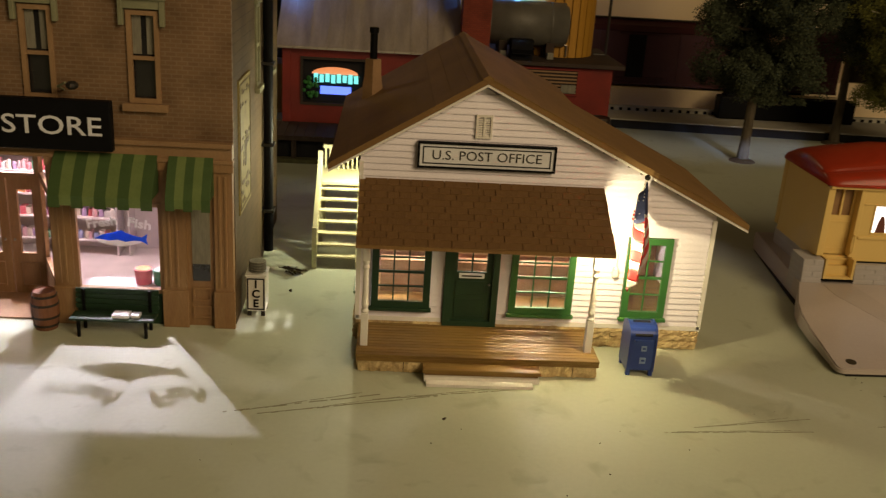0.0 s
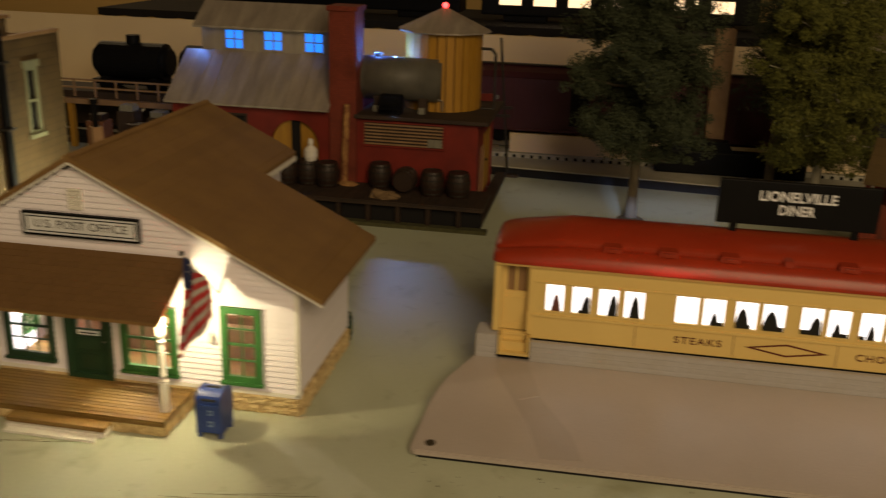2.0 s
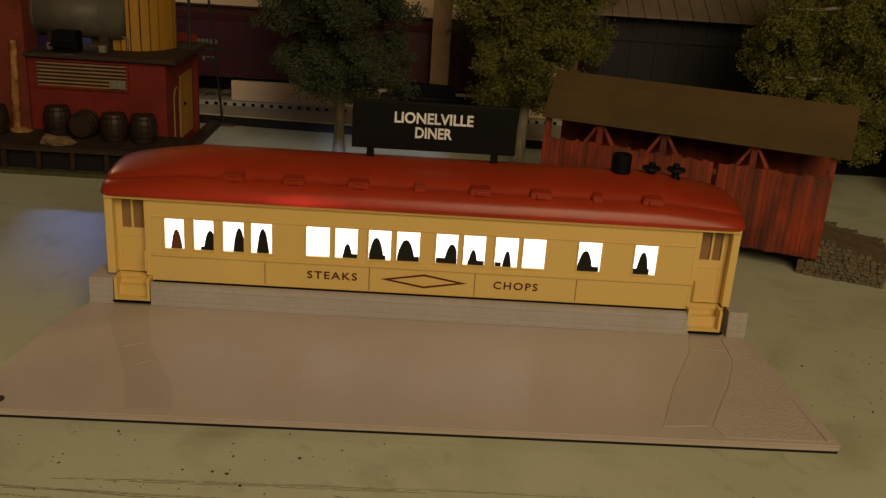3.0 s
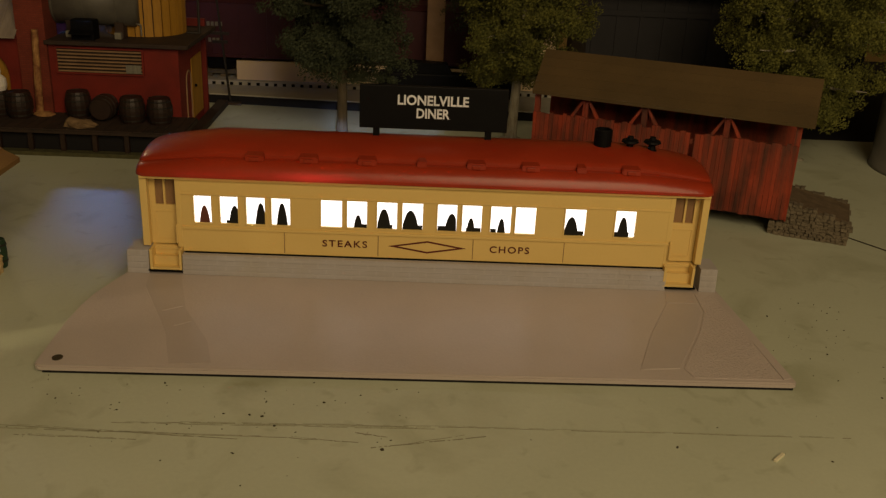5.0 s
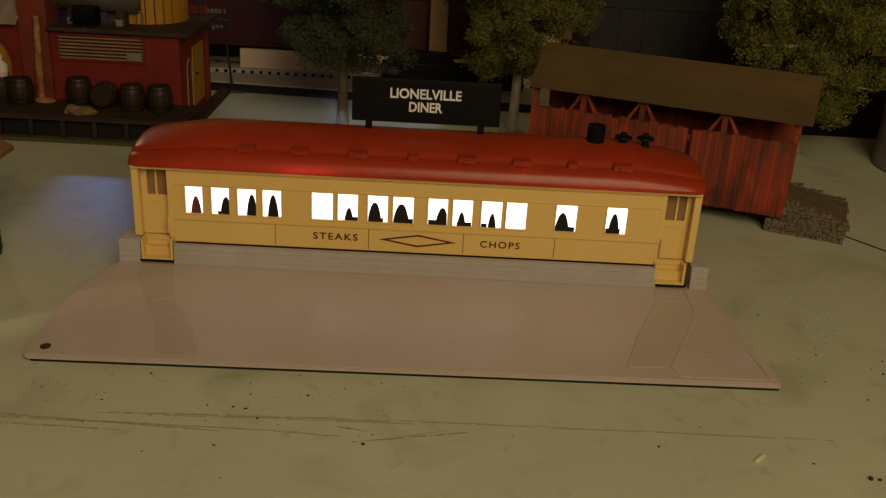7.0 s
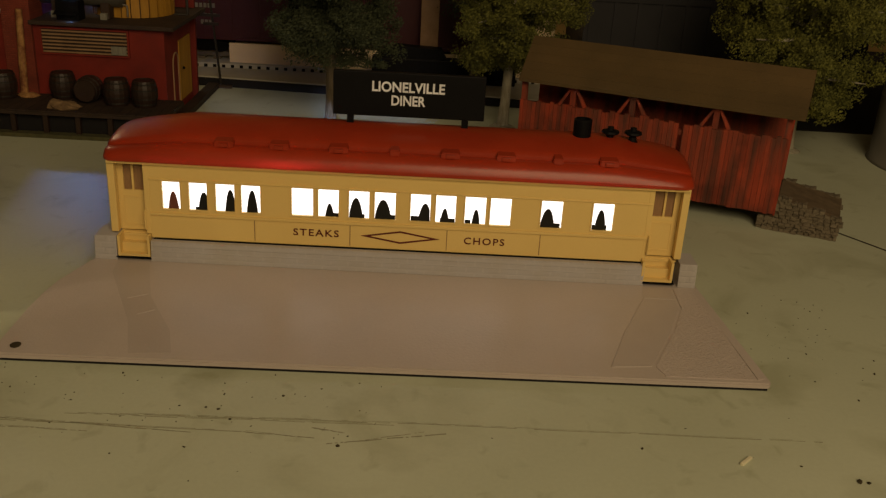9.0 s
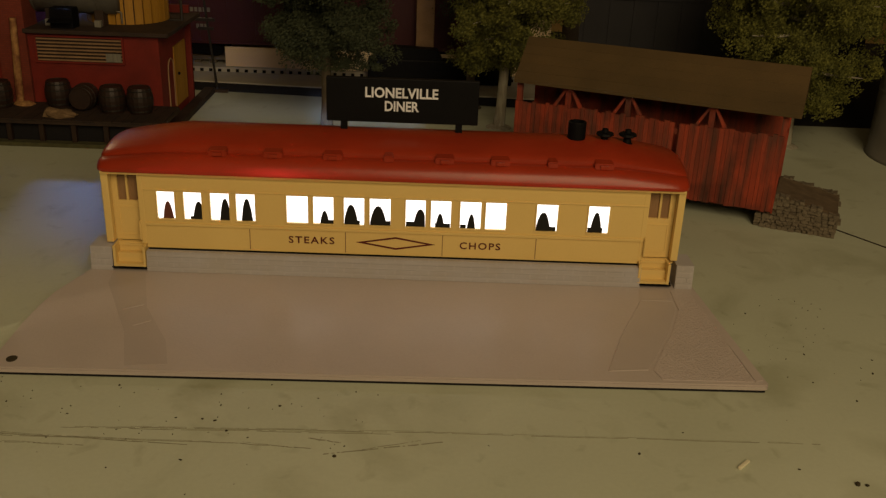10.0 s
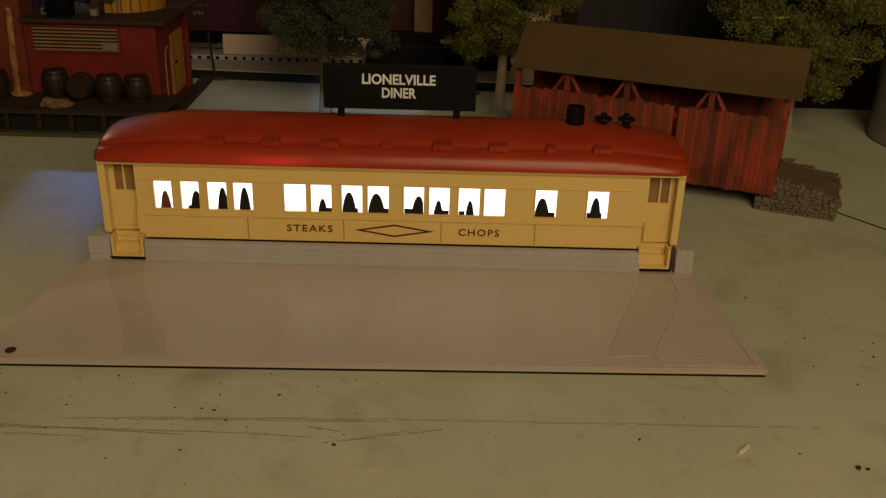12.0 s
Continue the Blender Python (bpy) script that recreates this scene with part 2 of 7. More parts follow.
BREWBRICK = brick_mat("red_chimney_brick", (0.23, 0.040, 0.020), (0.19, 0.032, 0.017), (0.16, 0.034, 0.019), 0.0045, 0.8, (radians(90), 0, 0))
ZINC = mat("weathered_tin_roof", (0.41, 0.35, 0.28), 0.55, 0.2, second=(0.22, 0.185, 0.16), coarse=40, fine=500, stretch=(2.5, 0.5, 0.5), grain=0.18)
TANKGREY = mat("grey_tank_paint", (0.13, 0.122, 0.10), 0.5, second=(0.075, 0.07, 0.06), coarse=50, grain=0.15)
PALEBLUE = mat("pale_blue_label", (0.22, 0.30, 0.52), 0.5, bump=0, grain=0.1)
YELLOW = mat("yellow_plank", (0.46, 0.24, 0.025), 0.6, second=(0.33, 0.16, 0.016), coarse=80, fine=500, stretch=(3, 3, 0.3), grain=0.22)
DARKWOOD = mat("dark_planking", (0.045, 0.026, 0.016), 0.75, second=(0.022, 0.014, 0.010), coarse=70, grain=0.25)
MOSS = mat("mossy_edge", (0.09, 0.085, 0.035), 0.9, second=(0.05, 0.05, 0.02), coarse=200, fine=1500, bump=0.8, grain=0.3)
BRIDGERED = mat("weathered_red_plank", (0.33, 0.046, 0.017), 0.75, second=(0.11, 0.034, 0.020), spread=0.30, coarse=60, fine=900, stretch=(2.4, 2.4, 0.30), bump=0.5, grain=0.34)
smudge(BRIDGERED, (0.50, 0.52, 0.52), 26, 0.50, 0.68)
BRIDGEROOF = mat("brown_bridge_roof", (0.105, 0.066, 0.023), 0.85, second=(0.070, 0.046, 0.016), coarse=25, fine=800, bump=0.4, grain=0.14)
RAMPSTONE = mat("grey_fieldstone", (0.34, 0.28, 0.19), 0.9, second=(0.12, 0.10, 0.07), coarse=150, fine=700, bump=0.9, grain=0.35, depth=0.0008)
RAMPDIRT = mat("brown_ramp_dirt", (0.16, 0.115, 0.068), 0.95, second=(0.085, 0.060, 0.035), coarse=120, fine=900, bump=0.8, grain=0.25)
BARK = mat("grey_brown_bark", (0.13, 0.105, 0.07), 0.9, second=(0.07, 0.055, 0.035), coarse=150, fine=800, stretch=(2, 2, 0.5), bump=0.8, grain=0.25)
PALEBARK = mat("pale_bark", (0.46, 0.43, 0.34), 0.9, second=(0.24, 0.21, 0.15), coarse=150, fine=800, stretch=(2, 2, 0.5), bump=0.8, grain=0.25)
LEAFDK = mat("dark_green_leaves", (0.062, 0.076, 0.038), 0.8, second=(0.032, 0.042, 0.021), coarse=90, fine=700, bump=0, grain=0.4)
LEAFLT = mat("olive_leaves", (0.205, 0.205, 0.034), 0.8, second=(0.085, 0.095, 0.024), coarse=70, fine=700, bump=0, grain=0.4)
ROADBED = mat("pale_roadbed", (0.50, 0.48, 0.40), 0.7, second=(0.40, 0.38, 0.31), coarse=50, grain=0.12)
RAIL = mat("rail_steel", (0.30, 0.27, 0.22), 0.4, 0.8, grain=0.15)
COACH = mat("maroon_coach_paint", (0.070, 0.014, 0.020), 0.5, second=(0.050, 0.010, 0.015), coarse=30, grain=0.1)
CREAMWALL = mat("cream_backdrop", (0.88, 0.72, 0.48), 0.85, second=(0.82, 0.66, 0.43), coarse=9, grain=0.04)
ROOMWALL = mat("ochre_room_paint", (0.66, 0.45, 0.17), 0.9, second=(0.62, 0.42, 0.155), coarse=4, grain=0.04)
ROOMTOP = mat("beige_ceiling", (0.26, 0.23, 0.19), 0.9, coarse=4, grain=0.05)
ROOMDARK = mat("dark_floor", (0.06, 0.05, 0.045), 0.9, coarse=4, grain=0.06)
# dull black of covers; also painted shade under the platform and deck
CLOTHSHADE = mat("black_cloth_and_shade", (0.010, 0.009, 0.010), 0.95, coarse=20, grain=0.2)
SLATEBLUE = mat("dark_slate_wall", (0.020, 0.020, 0.024), 0.7, coarse=40, grain=0.2)
TANROOF = mat("tan_ribbed_roof", (0.20, 0.16, 0.11), 0.8, second=(0.15, 0.12, 0.08), coarse=40, grain=0.12)
SILO = mat("grey_cylinder_paint", (0.20, 0.19, 0.165), 0.6, second=(0.15, 0.14, 0.12), coarse=15, grain=0.08)
FLAGRED = mat("flag_red", (0.42, 0.028, 0.03), 0.8, grain=0.1, bump=0)
FLAGWHITE = mat("flag_white", (0.47, 0.43, 0.40), 0.8, grain=0.06, bump=0)
FLAGBLUE = mat("flag_blue", (0.012, 0.018, 0.075), 0.8, grain=0.1, bump=0)
TANLUMP = mat("tan_lump", (0.26, 0.17, 0.085), 0.9, second=(0.12, 0.075, 0.036), coarse=200, grain=0.25)
SPECK = mat("brown_debris_and_hole_shade", (0.05, 0.038, 0.018), 0.9, grain=0.4)
CHIP = mat("pale_wood_chip", (0.82, 0.77, 0.55), 0.8, grain=0.1)
LINE = mat("pencil_scratch", (0.19, 0.175, 0.115), 0.8, second=(0.36, 0.36, 0.26), coarse=300, grain=0.2, bump=0)
PALEYEL = mat("pale_yellow_paint", (0.62, 0.58, 0.36), 0.6, second=(0.52, 0.48, 0.29), coarse=90, grain=0.1)
NEONCY = glow("cyan_neon", (0.05, 0.62, 0.60), 1.3)
NEONBL = glow("blue_neon", (0.03, 0.14, 1.0), 1.5)
NEONOR = glow("orange_neon", (1.0, 0.20, 0.015), 0.6)
BLUELIT = glow("blue_lit_pane", (0.015, 0.22, 1.0), 1.25, 0.05)
REDLIT = glow("red_beacon", (1.0, 0.03, 0.03), 6.0)
WARMLIT = glow("lit_coach_window", (1.0, 0.66, 0.36), 1.4)
PANE = glass("clear_pane")
FISHWHITE = mat("white_window_paint", (0.85, 0.84, 0.84), 0.6, bump=0, grain=0.05)
FISHBLUE = mat("blue_window_paint", (0.02, 0.12, 0.66), 0.6, bump=0, grain=0.05)
let_through(FISHWHITE, (0.95, 0.95, 0.95), 0.20)
let_through(FISHBLUE, (0.02, 0.20, 0.95), 0.25)

# ---- tools ----
ORIGIN = {}


def thing(name, place=(0, 0, 0), label="", category="", group="", kind="", rz=0.0):
    """An Empty at the base of a thing; its parts are drawn in world metres when rz is 0, else round the base."""
    ob = new(name)
    ob.empty_display_size = 0.005
    ob.matrix_world = pose(*place, 0, 0, rz)
    ORIGIN[ob.name] = Vector(place) if rz == 0 else Vector((0, 0, 0))
    return tagged(ob, label, category, group, kind)


def part(name, bm, material, parent, label=""):
    me = bpy.data.meshes.new(name)
    off = ORIGIN.get(parent.name, Vector((0, 0, 0))) if parent else Vector((0, 0, 0))
    if isinstance(bm, bmesh.types.BMesh):
        bmesh.ops.recalc_face_normals(bm, faces=bm.faces)
        bm.to_mesh(me)
        bm.free()
    else:
        me = bm
    if off.length:
        me.transform(Matrix.Translation(-off))
    me.materials.clear()
    me.materials.append(material)
    ob = new(name, me)
    if parent:
        ob.parent = parent
        ORIGIN[ob.name] = off
    if label:
        tagged(ob, label)
    return ob


def solid(name, bm, material, label, category="", kind="", group=""):
    return tagged(part(name, bm, material, None), label, category, group, kind)


def bm_new():
    return bmesh.new()


def quadbox(bm, c):
    v = [bm.verts.new(p) for p in c]
    for f in ((0, 3, 2, 1), (4, 5, 6, 7), (0, 1, 5, 4), (1, 2, 6, 5), (2, 3, 7, 6), (3, 0, 4, 7)):
        bm.faces.new([v[i] for i in f])
    return v


def box(bm, x0, x1, y0, y1, z0, z1):
    return quadbox(bm, [(x0, y0, z0), (x1, y0, z0), (x1, y1, z0), (x0, y1, z0), (x0, y0, z1), (x1, y0, z1), (x1, y1, z1), (x0, y1, z1)])


def box1(x0, x1, y0, y1, z0, z1, bevel=0.0):
    bm = bm_new()
    box(bm, x0, x1, y0, y1, z0, z1)
    if bevel:
        bmesh.ops.bevel(bm, geom=bm.edges[:], offset=bevel, segments=2, affect="EDGES", profile=0.6)
    return bm


def prism(bm, pts, axis, a, b):
    """A polygon drawn in the two other axes, run along one axis from a to b."""
    def place(p, c):
        return {"x": (c, p[0], p[1]), "y": (p[0], c, p[1]), "z": (p[0], p[1], c)}[axis]
    lo, hi = [bm.verts.new(place(p, a)) for p in pts], [bm.verts.new(place(p, b)) for p in pts]
    bm.faces.new(lo[::-1])
    bm.faces.new(hi)
    for i in range(len(pts)):
        j = (i + 1) % len(pts)
        bm.faces.new((lo[i], lo[j], hi[j], hi[i]))
    return bm


def rod(bm, p, q, r, r2=None, seg=10):
    p, q = Vector(p), Vector(q)
    m = Matrix.Translation((p + q) / 2) @ (q - p).to_track_quat("Z", "Y").to_matrix().to_4x4()
    bmesh.ops.create_cone(bm, cap_ends=True, segments=seg, radius1=r, radius2=r if r2 is None else r2, depth=(q - p).length, matrix=m)
    return bm


def ball(bm, p, r, scale=(1, 1, 1), seg=10):
    bmesh.ops.create_uvsphere(bm, u_segments=seg, v_segments=max(6, seg // 2 + 1), radius=r, matrix=Matrix.Translation(p) @ Matrix.Diagonal((*scale, 1)))
    return bm


def lathe(bm, place, rings, seg=20):
    """Rings of (radius, height) round an upright axis."""
    loops = [[bm.verts.new((place[0] + r * math.cos(2 * math.pi * i / seg), place[1] + r * math.sin(2 * math.pi * i / seg), place[2] + z)) for i in range(seg)] for r, z in rings]
    for a, b in zip(loops, loops[1:]):
        for i in range(seg):
            bm.faces.new((a[i], a[(i + 1) % seg], b[(i + 1) % seg], b[i]))
    bm.faces.new(loops[0][::-1])
    bm.faces.new(loops[-1])
    return bm


def panel(bm, x0, x1, z0, z1, y0, y1, holes=(), axis="y"):
    """An upright wall panel, one closed mesh with real openings; holes are (x0, x1, z0, z1). With axis x the first pair runs along y."""
    xs = sorted({x0, x1, *[min(max(h, x0), x1) for o in holes for h in o[:2]]})
    zs = sorted({z0, z1, *[min(max(h, z0), z1) for o in holes for h in o[2:]]})
    made = {}

    def vert(i, j, side):
        if (i, j, side) not in made:
            y = y1 if side else y0
            made[i, j, side] = bm.verts.new((xs[i], y, zs[j]) if axis == "y" else (y, xs[i], zs[j]))
        return made[i, j, side]

    def full(i, j):
        if not (0 <= i < len(xs) - 1 and 0 <= j < len(zs) - 1):
            return False
        cx, cz = (xs[i] + xs[i + 1]) / 2, (zs[j] + zs[j + 1]) / 2
        return not any(o[0] < cx < o[1] and o[2] < cz < o[3] for o in holes)
    for i in range(len(xs) - 1):
        for j in range(len(zs) - 1):
            if not full(i, j):
                continue
            for s in (0, 1):
                bm.faces.new([vert(*c, s) for c in ((i, j), (i + 1, j), (i + 1, j + 1), (i, j + 1))][:: 1 if s else -1])
            for di, dj, p, q in ((-1, 0, (i, j), (i, j + 1)), (1, 0, (i + 1, j), (i + 1, j + 1)), (0, -1, (i, j), (i + 1, j)), (0, 1, (i, j + 1), (i + 1, j + 1))):
                if not full(i + di, j + dj):
                    bm.faces.new([vert(*p, 0), vert(*q, 0), vert(*q, 1), vert(*p, 1)])
    return bm


def frame_bars(bm, x0, x1, z0, z1, w, y0, y1, axis="y"):
    for a, b, c, d in ((x0, x0 + w, z0, z1), (x1 - w, x1, z0, z1), (x0 + w, x1 - w, z0, z0 + w), (x0 + w, x1 - w, z1 - w, z1)):
        box(bm, a, b, y0, y1, c, d) if axis == "y" else box(bm, y0, y1, a, b, c, d)
    return bm


def wording(name, text, size, m, material, parent, label="", depth=0.0002, width=None, align="CENTER", bold=0.018, gap=1.0):
    """Raised lettering in the built-in face, facing the way m turns it; width stretches it."""
    curve = bpy.data.curves.new(name, "FONT")
    curve.body, curve.size, curve.extrude, curve.align_x, curve.align_y = text, size, depth / 2, align, "CENTER"
    curve.resolution_u, curve.offset, curve.space_character = 3, bold * size, gap
    holder = bpy.data.objects.new(name, curve)
    me = bpy.data.meshes.new_from_object(holder)
    bpy.data.objects.remove(holder)
    if width:
        xs = [v.co.x for v in me.vertices]
        me.transform(Matrix.Diagonal((width / (max(xs) - min(xs)), 1, 1, 1)))
    me.transform(m)
    return part(name, me, material, parent, label)


def tube(bm, pts, r, seg=6):
    for p, q in zip(pts, pts[1:]):
        rod(bm, p, q, r, seg=seg)
    return bm

# ---- structure: table, room, backdrop ----
ground = thing("ground", (0, 0, 0), "table top painted pale green with faint scratches", "table top", kind="structure")
bm = bm_new()
prism(bm, [(-1.6, -0.9), (0.64, -0.9), (0.64, 0.532), (0.42, 0.532), (0.42, 0.60), (-1.6, 0.60)], "z", -0.02, 0.0)
part("board", bm, TABLE, ground)
bm = bm_new()
prism(bm, [(0.6405, -0.9), (1.9, -0.9), (1.9, 0.532), (0.6405, 0.532)], "z", -0.02, -0.0002)
part("board", bm, TABLE, ground)
# the joint between two boards runs from beside the stone ramp to the table's edge
bm = bm_new()
prism(bm, [(0.512, 0.2395), (0.5135, 0.2405), (0.760, -0.100), (0.7585, -0.101)], "z", 0.00005, 0.0003)
part("joint", bm, DARKWOOD, ground, "dark joint between two boards")
part("board", prism(bm_new(), [(-1.6, 0.6005), (0.4205, 0.6005), (0.4205, 0.5325), (1.9, 0.5325), (1.9, 1.05), (-1.6, 1.05)], "z", -0.02, -0.0010), CLOTHSHADE, ground, "black covered rear of the table")

solid("floor", box1(-3.2, 3.6, -2.8, 2.8, -0.96, -0.9), ROOMDARK, "dark floor of the dim room", "floor", "structure")
solid("ceiling", box1(-3.2, 3.6, -2.8, 2.8, 1.7, 1.76), ROOMTOP, "beige ceiling of the dim room", "ceiling", "structure")
solid("wall_north", box1(-3.2, 3.6, 2.8, 2.9, -0.9, 1.7), ROOMWALL, "ochre painted room wall", "wall", "structure")
solid("wall_south", box1(-3.2, 3.6, -2.9, -2.8, -0.9, 1.7), ROOMDARK, "dark room wall", "wall", "structure")
solid("wall_west", box1(-3.3, -3.2, -2.8, 2.8, -0.9, 1.7), ROOMWALL, "ochre painted room wall", "wall", "structure")
solid("wall_east", box1(3.6, 3.7, -2.8, 2.8, -0.9, 1.7), ROOMDARK, "dark room wall", "wall", "structure")
solid("backdrop", box1(-1.0, 0.36, 0.790, 0.795, 0.0, 0.1320), CREAMWALL, "low cream board behind the tracks", "backdrop", "structure")


# ---- the diner ----
def ramp_z(y):
    """The platform rises gently from its front edge to the footing."""
    return 0.0042 + 0.0093 * min(1.0, max(0.0, y) / 0.0925)


def splay(bm):
    """The front edge runs out a little towards the screw corner."""
    for v in bm.verts:
        if v.co.y < 0.0925:
            v.co.y -= 0.0055 * (1 - v.co.x / 0.39) * (1 - max(0.0, v.co.y) / 0.0925)
    return bm


def on_ramp(pts, lift):
    bm = prism(bm_new(), pts, "z", 0.0, 1.0)
    for v in bm.verts:
        v.co.z = ramp_z(v.co.y) + (lift if v.co.z > 0.5 else -0.001)
    return splay(bm)


def bricks(t, x0, x1, top):
    """Four courses of low moulded bricks on the front of a footing, half a brick out from course to course."""
    long, tall = 0.0128, (top - 0.0135) / 4
    for k in range(4):
        z = 0.0135 + tall * k
        y = 0.0925 + 0.002 * (z + tall / 2 - 0.0045) / (top - 0.0045)
        x = x0 + 0.0002 - (long / 2 if k % 2 else 0)
        while x < x1 - 0.001:
            a, b = max(x, x0 + 0.0002), min(x + long, x1 - 0.0002)
            if b - a > 0.0008:
                part("brick", box1(a, b - 0.0003, y - 0.00032, y + 0.001, z + 0.0002, z + tall - 0.0002), GREYBRICK, t)
            x += long


def build_diner_base():
    t = thing("display_platform", (0.195, 0.095, 0), "grey moulded plastic base with brick footing under a diner car", "base")
    out, r = [], 0.004
    for cx, cy, a0, a1 in ((r - 0.0030, r, 180, 270), (0.39 - 0.003, 0.003, 270, 360)):
        rr = r if cx < 0.1 else 0.003
        for k in range(6):
            a = radians(a0 + (a1 - a0) * k / 5)
            out.append((cx + rr * math.cos(a), cy + rr * math.sin(a)))
    out += [(0.3730, 0.0925), (0.3655, 0.19), (0.0245, 0.19), (0.0155, 0.0925), (0.0105, 0.0830), (0.0040, 0.0680), (0.0010, 0.0560), (-0.0010, 0.0400)]
    bm = prism(bm_new(), out, "z", 0.0016, 0.006)
    bmesh.ops.bisect_plane(bm, geom=bm.verts[:] + bm.edges[:] + bm.faces[:], plane_co=(0, 0.0925, 0), plane_no=(0, 1, 0))
    for v in bm.verts:
        if v.co.z > 0.005:
            v.co.z = ramp_z(v.co.y)
    bmesh.ops.bevel(bm, geom=[e for e in bm.edges if all(v.co.z > 0.0035 for v in e.verts) and any(abs(f.normal.z) < 0.5 for f in e.link_faces)], offset=0.0007, segments=2, affect="EDGES")
    part("slab", splay(bm), GREY, t)
    # black sheet added to draw the shade line under the slab's lip
    part("underside", splay(prism(bm_new(), [(0.0016, 0.0003), (0.3880, 0.0003), (0.3650, 0.188), (0.0250, 0.188)], "z", 0.0002, 0.00155)), CLOTHSHADE, t, "added black sheet for the shade in the gap over the table")
    for x0, x1, top, deep in ((0.0165, 0.0292, 0.0280, 0.112), (0.0492, 0.3405, 0.0258, 0.170), (0.3612, 0.3715, 0.0280, 0.112)):
        bm = bm_new()
        prism(bm, [(0.0925, 0.0045), (0.0945, top), (deep, top), (deep, 0.0045)], "x", x0, x1)
        part("footing", bm, GREYBRICK, t, "grey moulded brick footing")
        bricks(t, x0, x1, top)
    part("footing", box1(0.0292, 0.0492, 0.106, 0.170, 0.0045, 0.0258), GREYBRICK, t)
    part("footing", box1(0.3405, 0.3612, 0.106, 0.170, 0.0045, 0.0258), GREYBRICK, t)
    # worn walk before the steps, and the stippled ground beside it
    part("walk", on_ramp([(0.340, 0.0905), (0.338, 0.077), (0.321, 0.041), (0.309, 0.009), (0.330, 0.011), (0.347, 0.044), (0.3565, 0.069), (0.3565, 0.0905)], 0.00022), GREYWALK, t, "smooth grey walk")
    part("stipple", on_ramp([(0.3580, 0.0900), (0.3585, 0.0690), (0.3550, 0.0600), (0.3495, 0.0450), (0.3420, 0.0310), (0.3325, 0.0110), (0.3360, 0.0030), (0.3830, 0.0030), (0.3695, 0.0900)], 0.00042), GREYROUGH, t, "stippled grey ground")
    part("walk", on_ramp([(0.030, 0.0905), (0.049, 0.0905), (0.060, 0.056), (0.079, 0.025), (0.085, 0.006), (0.064, 0.004), (0.055, 0.032), (0.031, 0.079)], 0.00015), GREYWALK, t, "smooth grey walk")
    part("edge_strip", on_ramp([(0.3690, 0.0900), (0.3720, 0.0900), (0.3875, 0.0045), (0.3835, 0.0030)], 0.00045), GREY, t, "smooth raised grey border")
    for x0, y0, x1, y1 in ((0.338, 0.077, 0.321, 0.041), (0.321, 0.041, 0.309, 0.009), (0.048, 0.053, 0.058, 0.058), (0.058, 0.038, 0.066, 0.043), (0.3385, 0.0785, 0.3565, 0.0785), (0.311, 0.0095, 0.330, 0.0112)):
        part("step_line", splay(rod(bm_new(), (x0, y0, ramp_z(y0) + 0.0002), (x1, y1, ramp_z(y1) + 0.0002), 0.00028, seg=6)), GREY, t)
    # no recess here: a dark brown disc carries the screw hole's shade
    bm = bm_new()
    lathe(bm, (0.0070, 0.0072, 0.0046), [(0.0027, 0), (0.0027, 0.00060), (0.0024, 0.00066)], 24)
    part("screw_hole", splay(bm), SPECK, t, "dark disc for the shade in the screw hole")
    return t


def plain_shape(bm, x0, x1, z0, z1, mound, low, y):
    """A plain dark shape on a lit pane: a rounded mound (middle, half width, height) beside a low block (from, to, height), in shares of the pane."""
    w, h = x1 - x0, z1 - z0
    mid, half, tall = mound
    pts = []
    for k in range(17):
        d = 1 - k / 8
        pts.append((min(x0 + w * 0.99, max(x0 + w * 0.01, x0 + w * (mid + half * d))), z0 + h * tall * (1 - abs(d) ** 2.3)))
    keep = [p for i, p in enumerate(pts) if i == 0 or abs(p[0] - pts[i - 1][0]) > 1e-6]
    prism(bm, [(keep[0][0], z0 - 0.0001)] + [(a, max(c, z0)) for a, c in keep] + [(keep[-1][0], z0 - 0.0001)], "y", y - 0.0002, y + 0.0002)
    if low:
        a, b, c = low
        box(bm, x0 + w * a, x0 + w * b, y - 0.00015, y + 0.00015, z0, z0 + h * c)


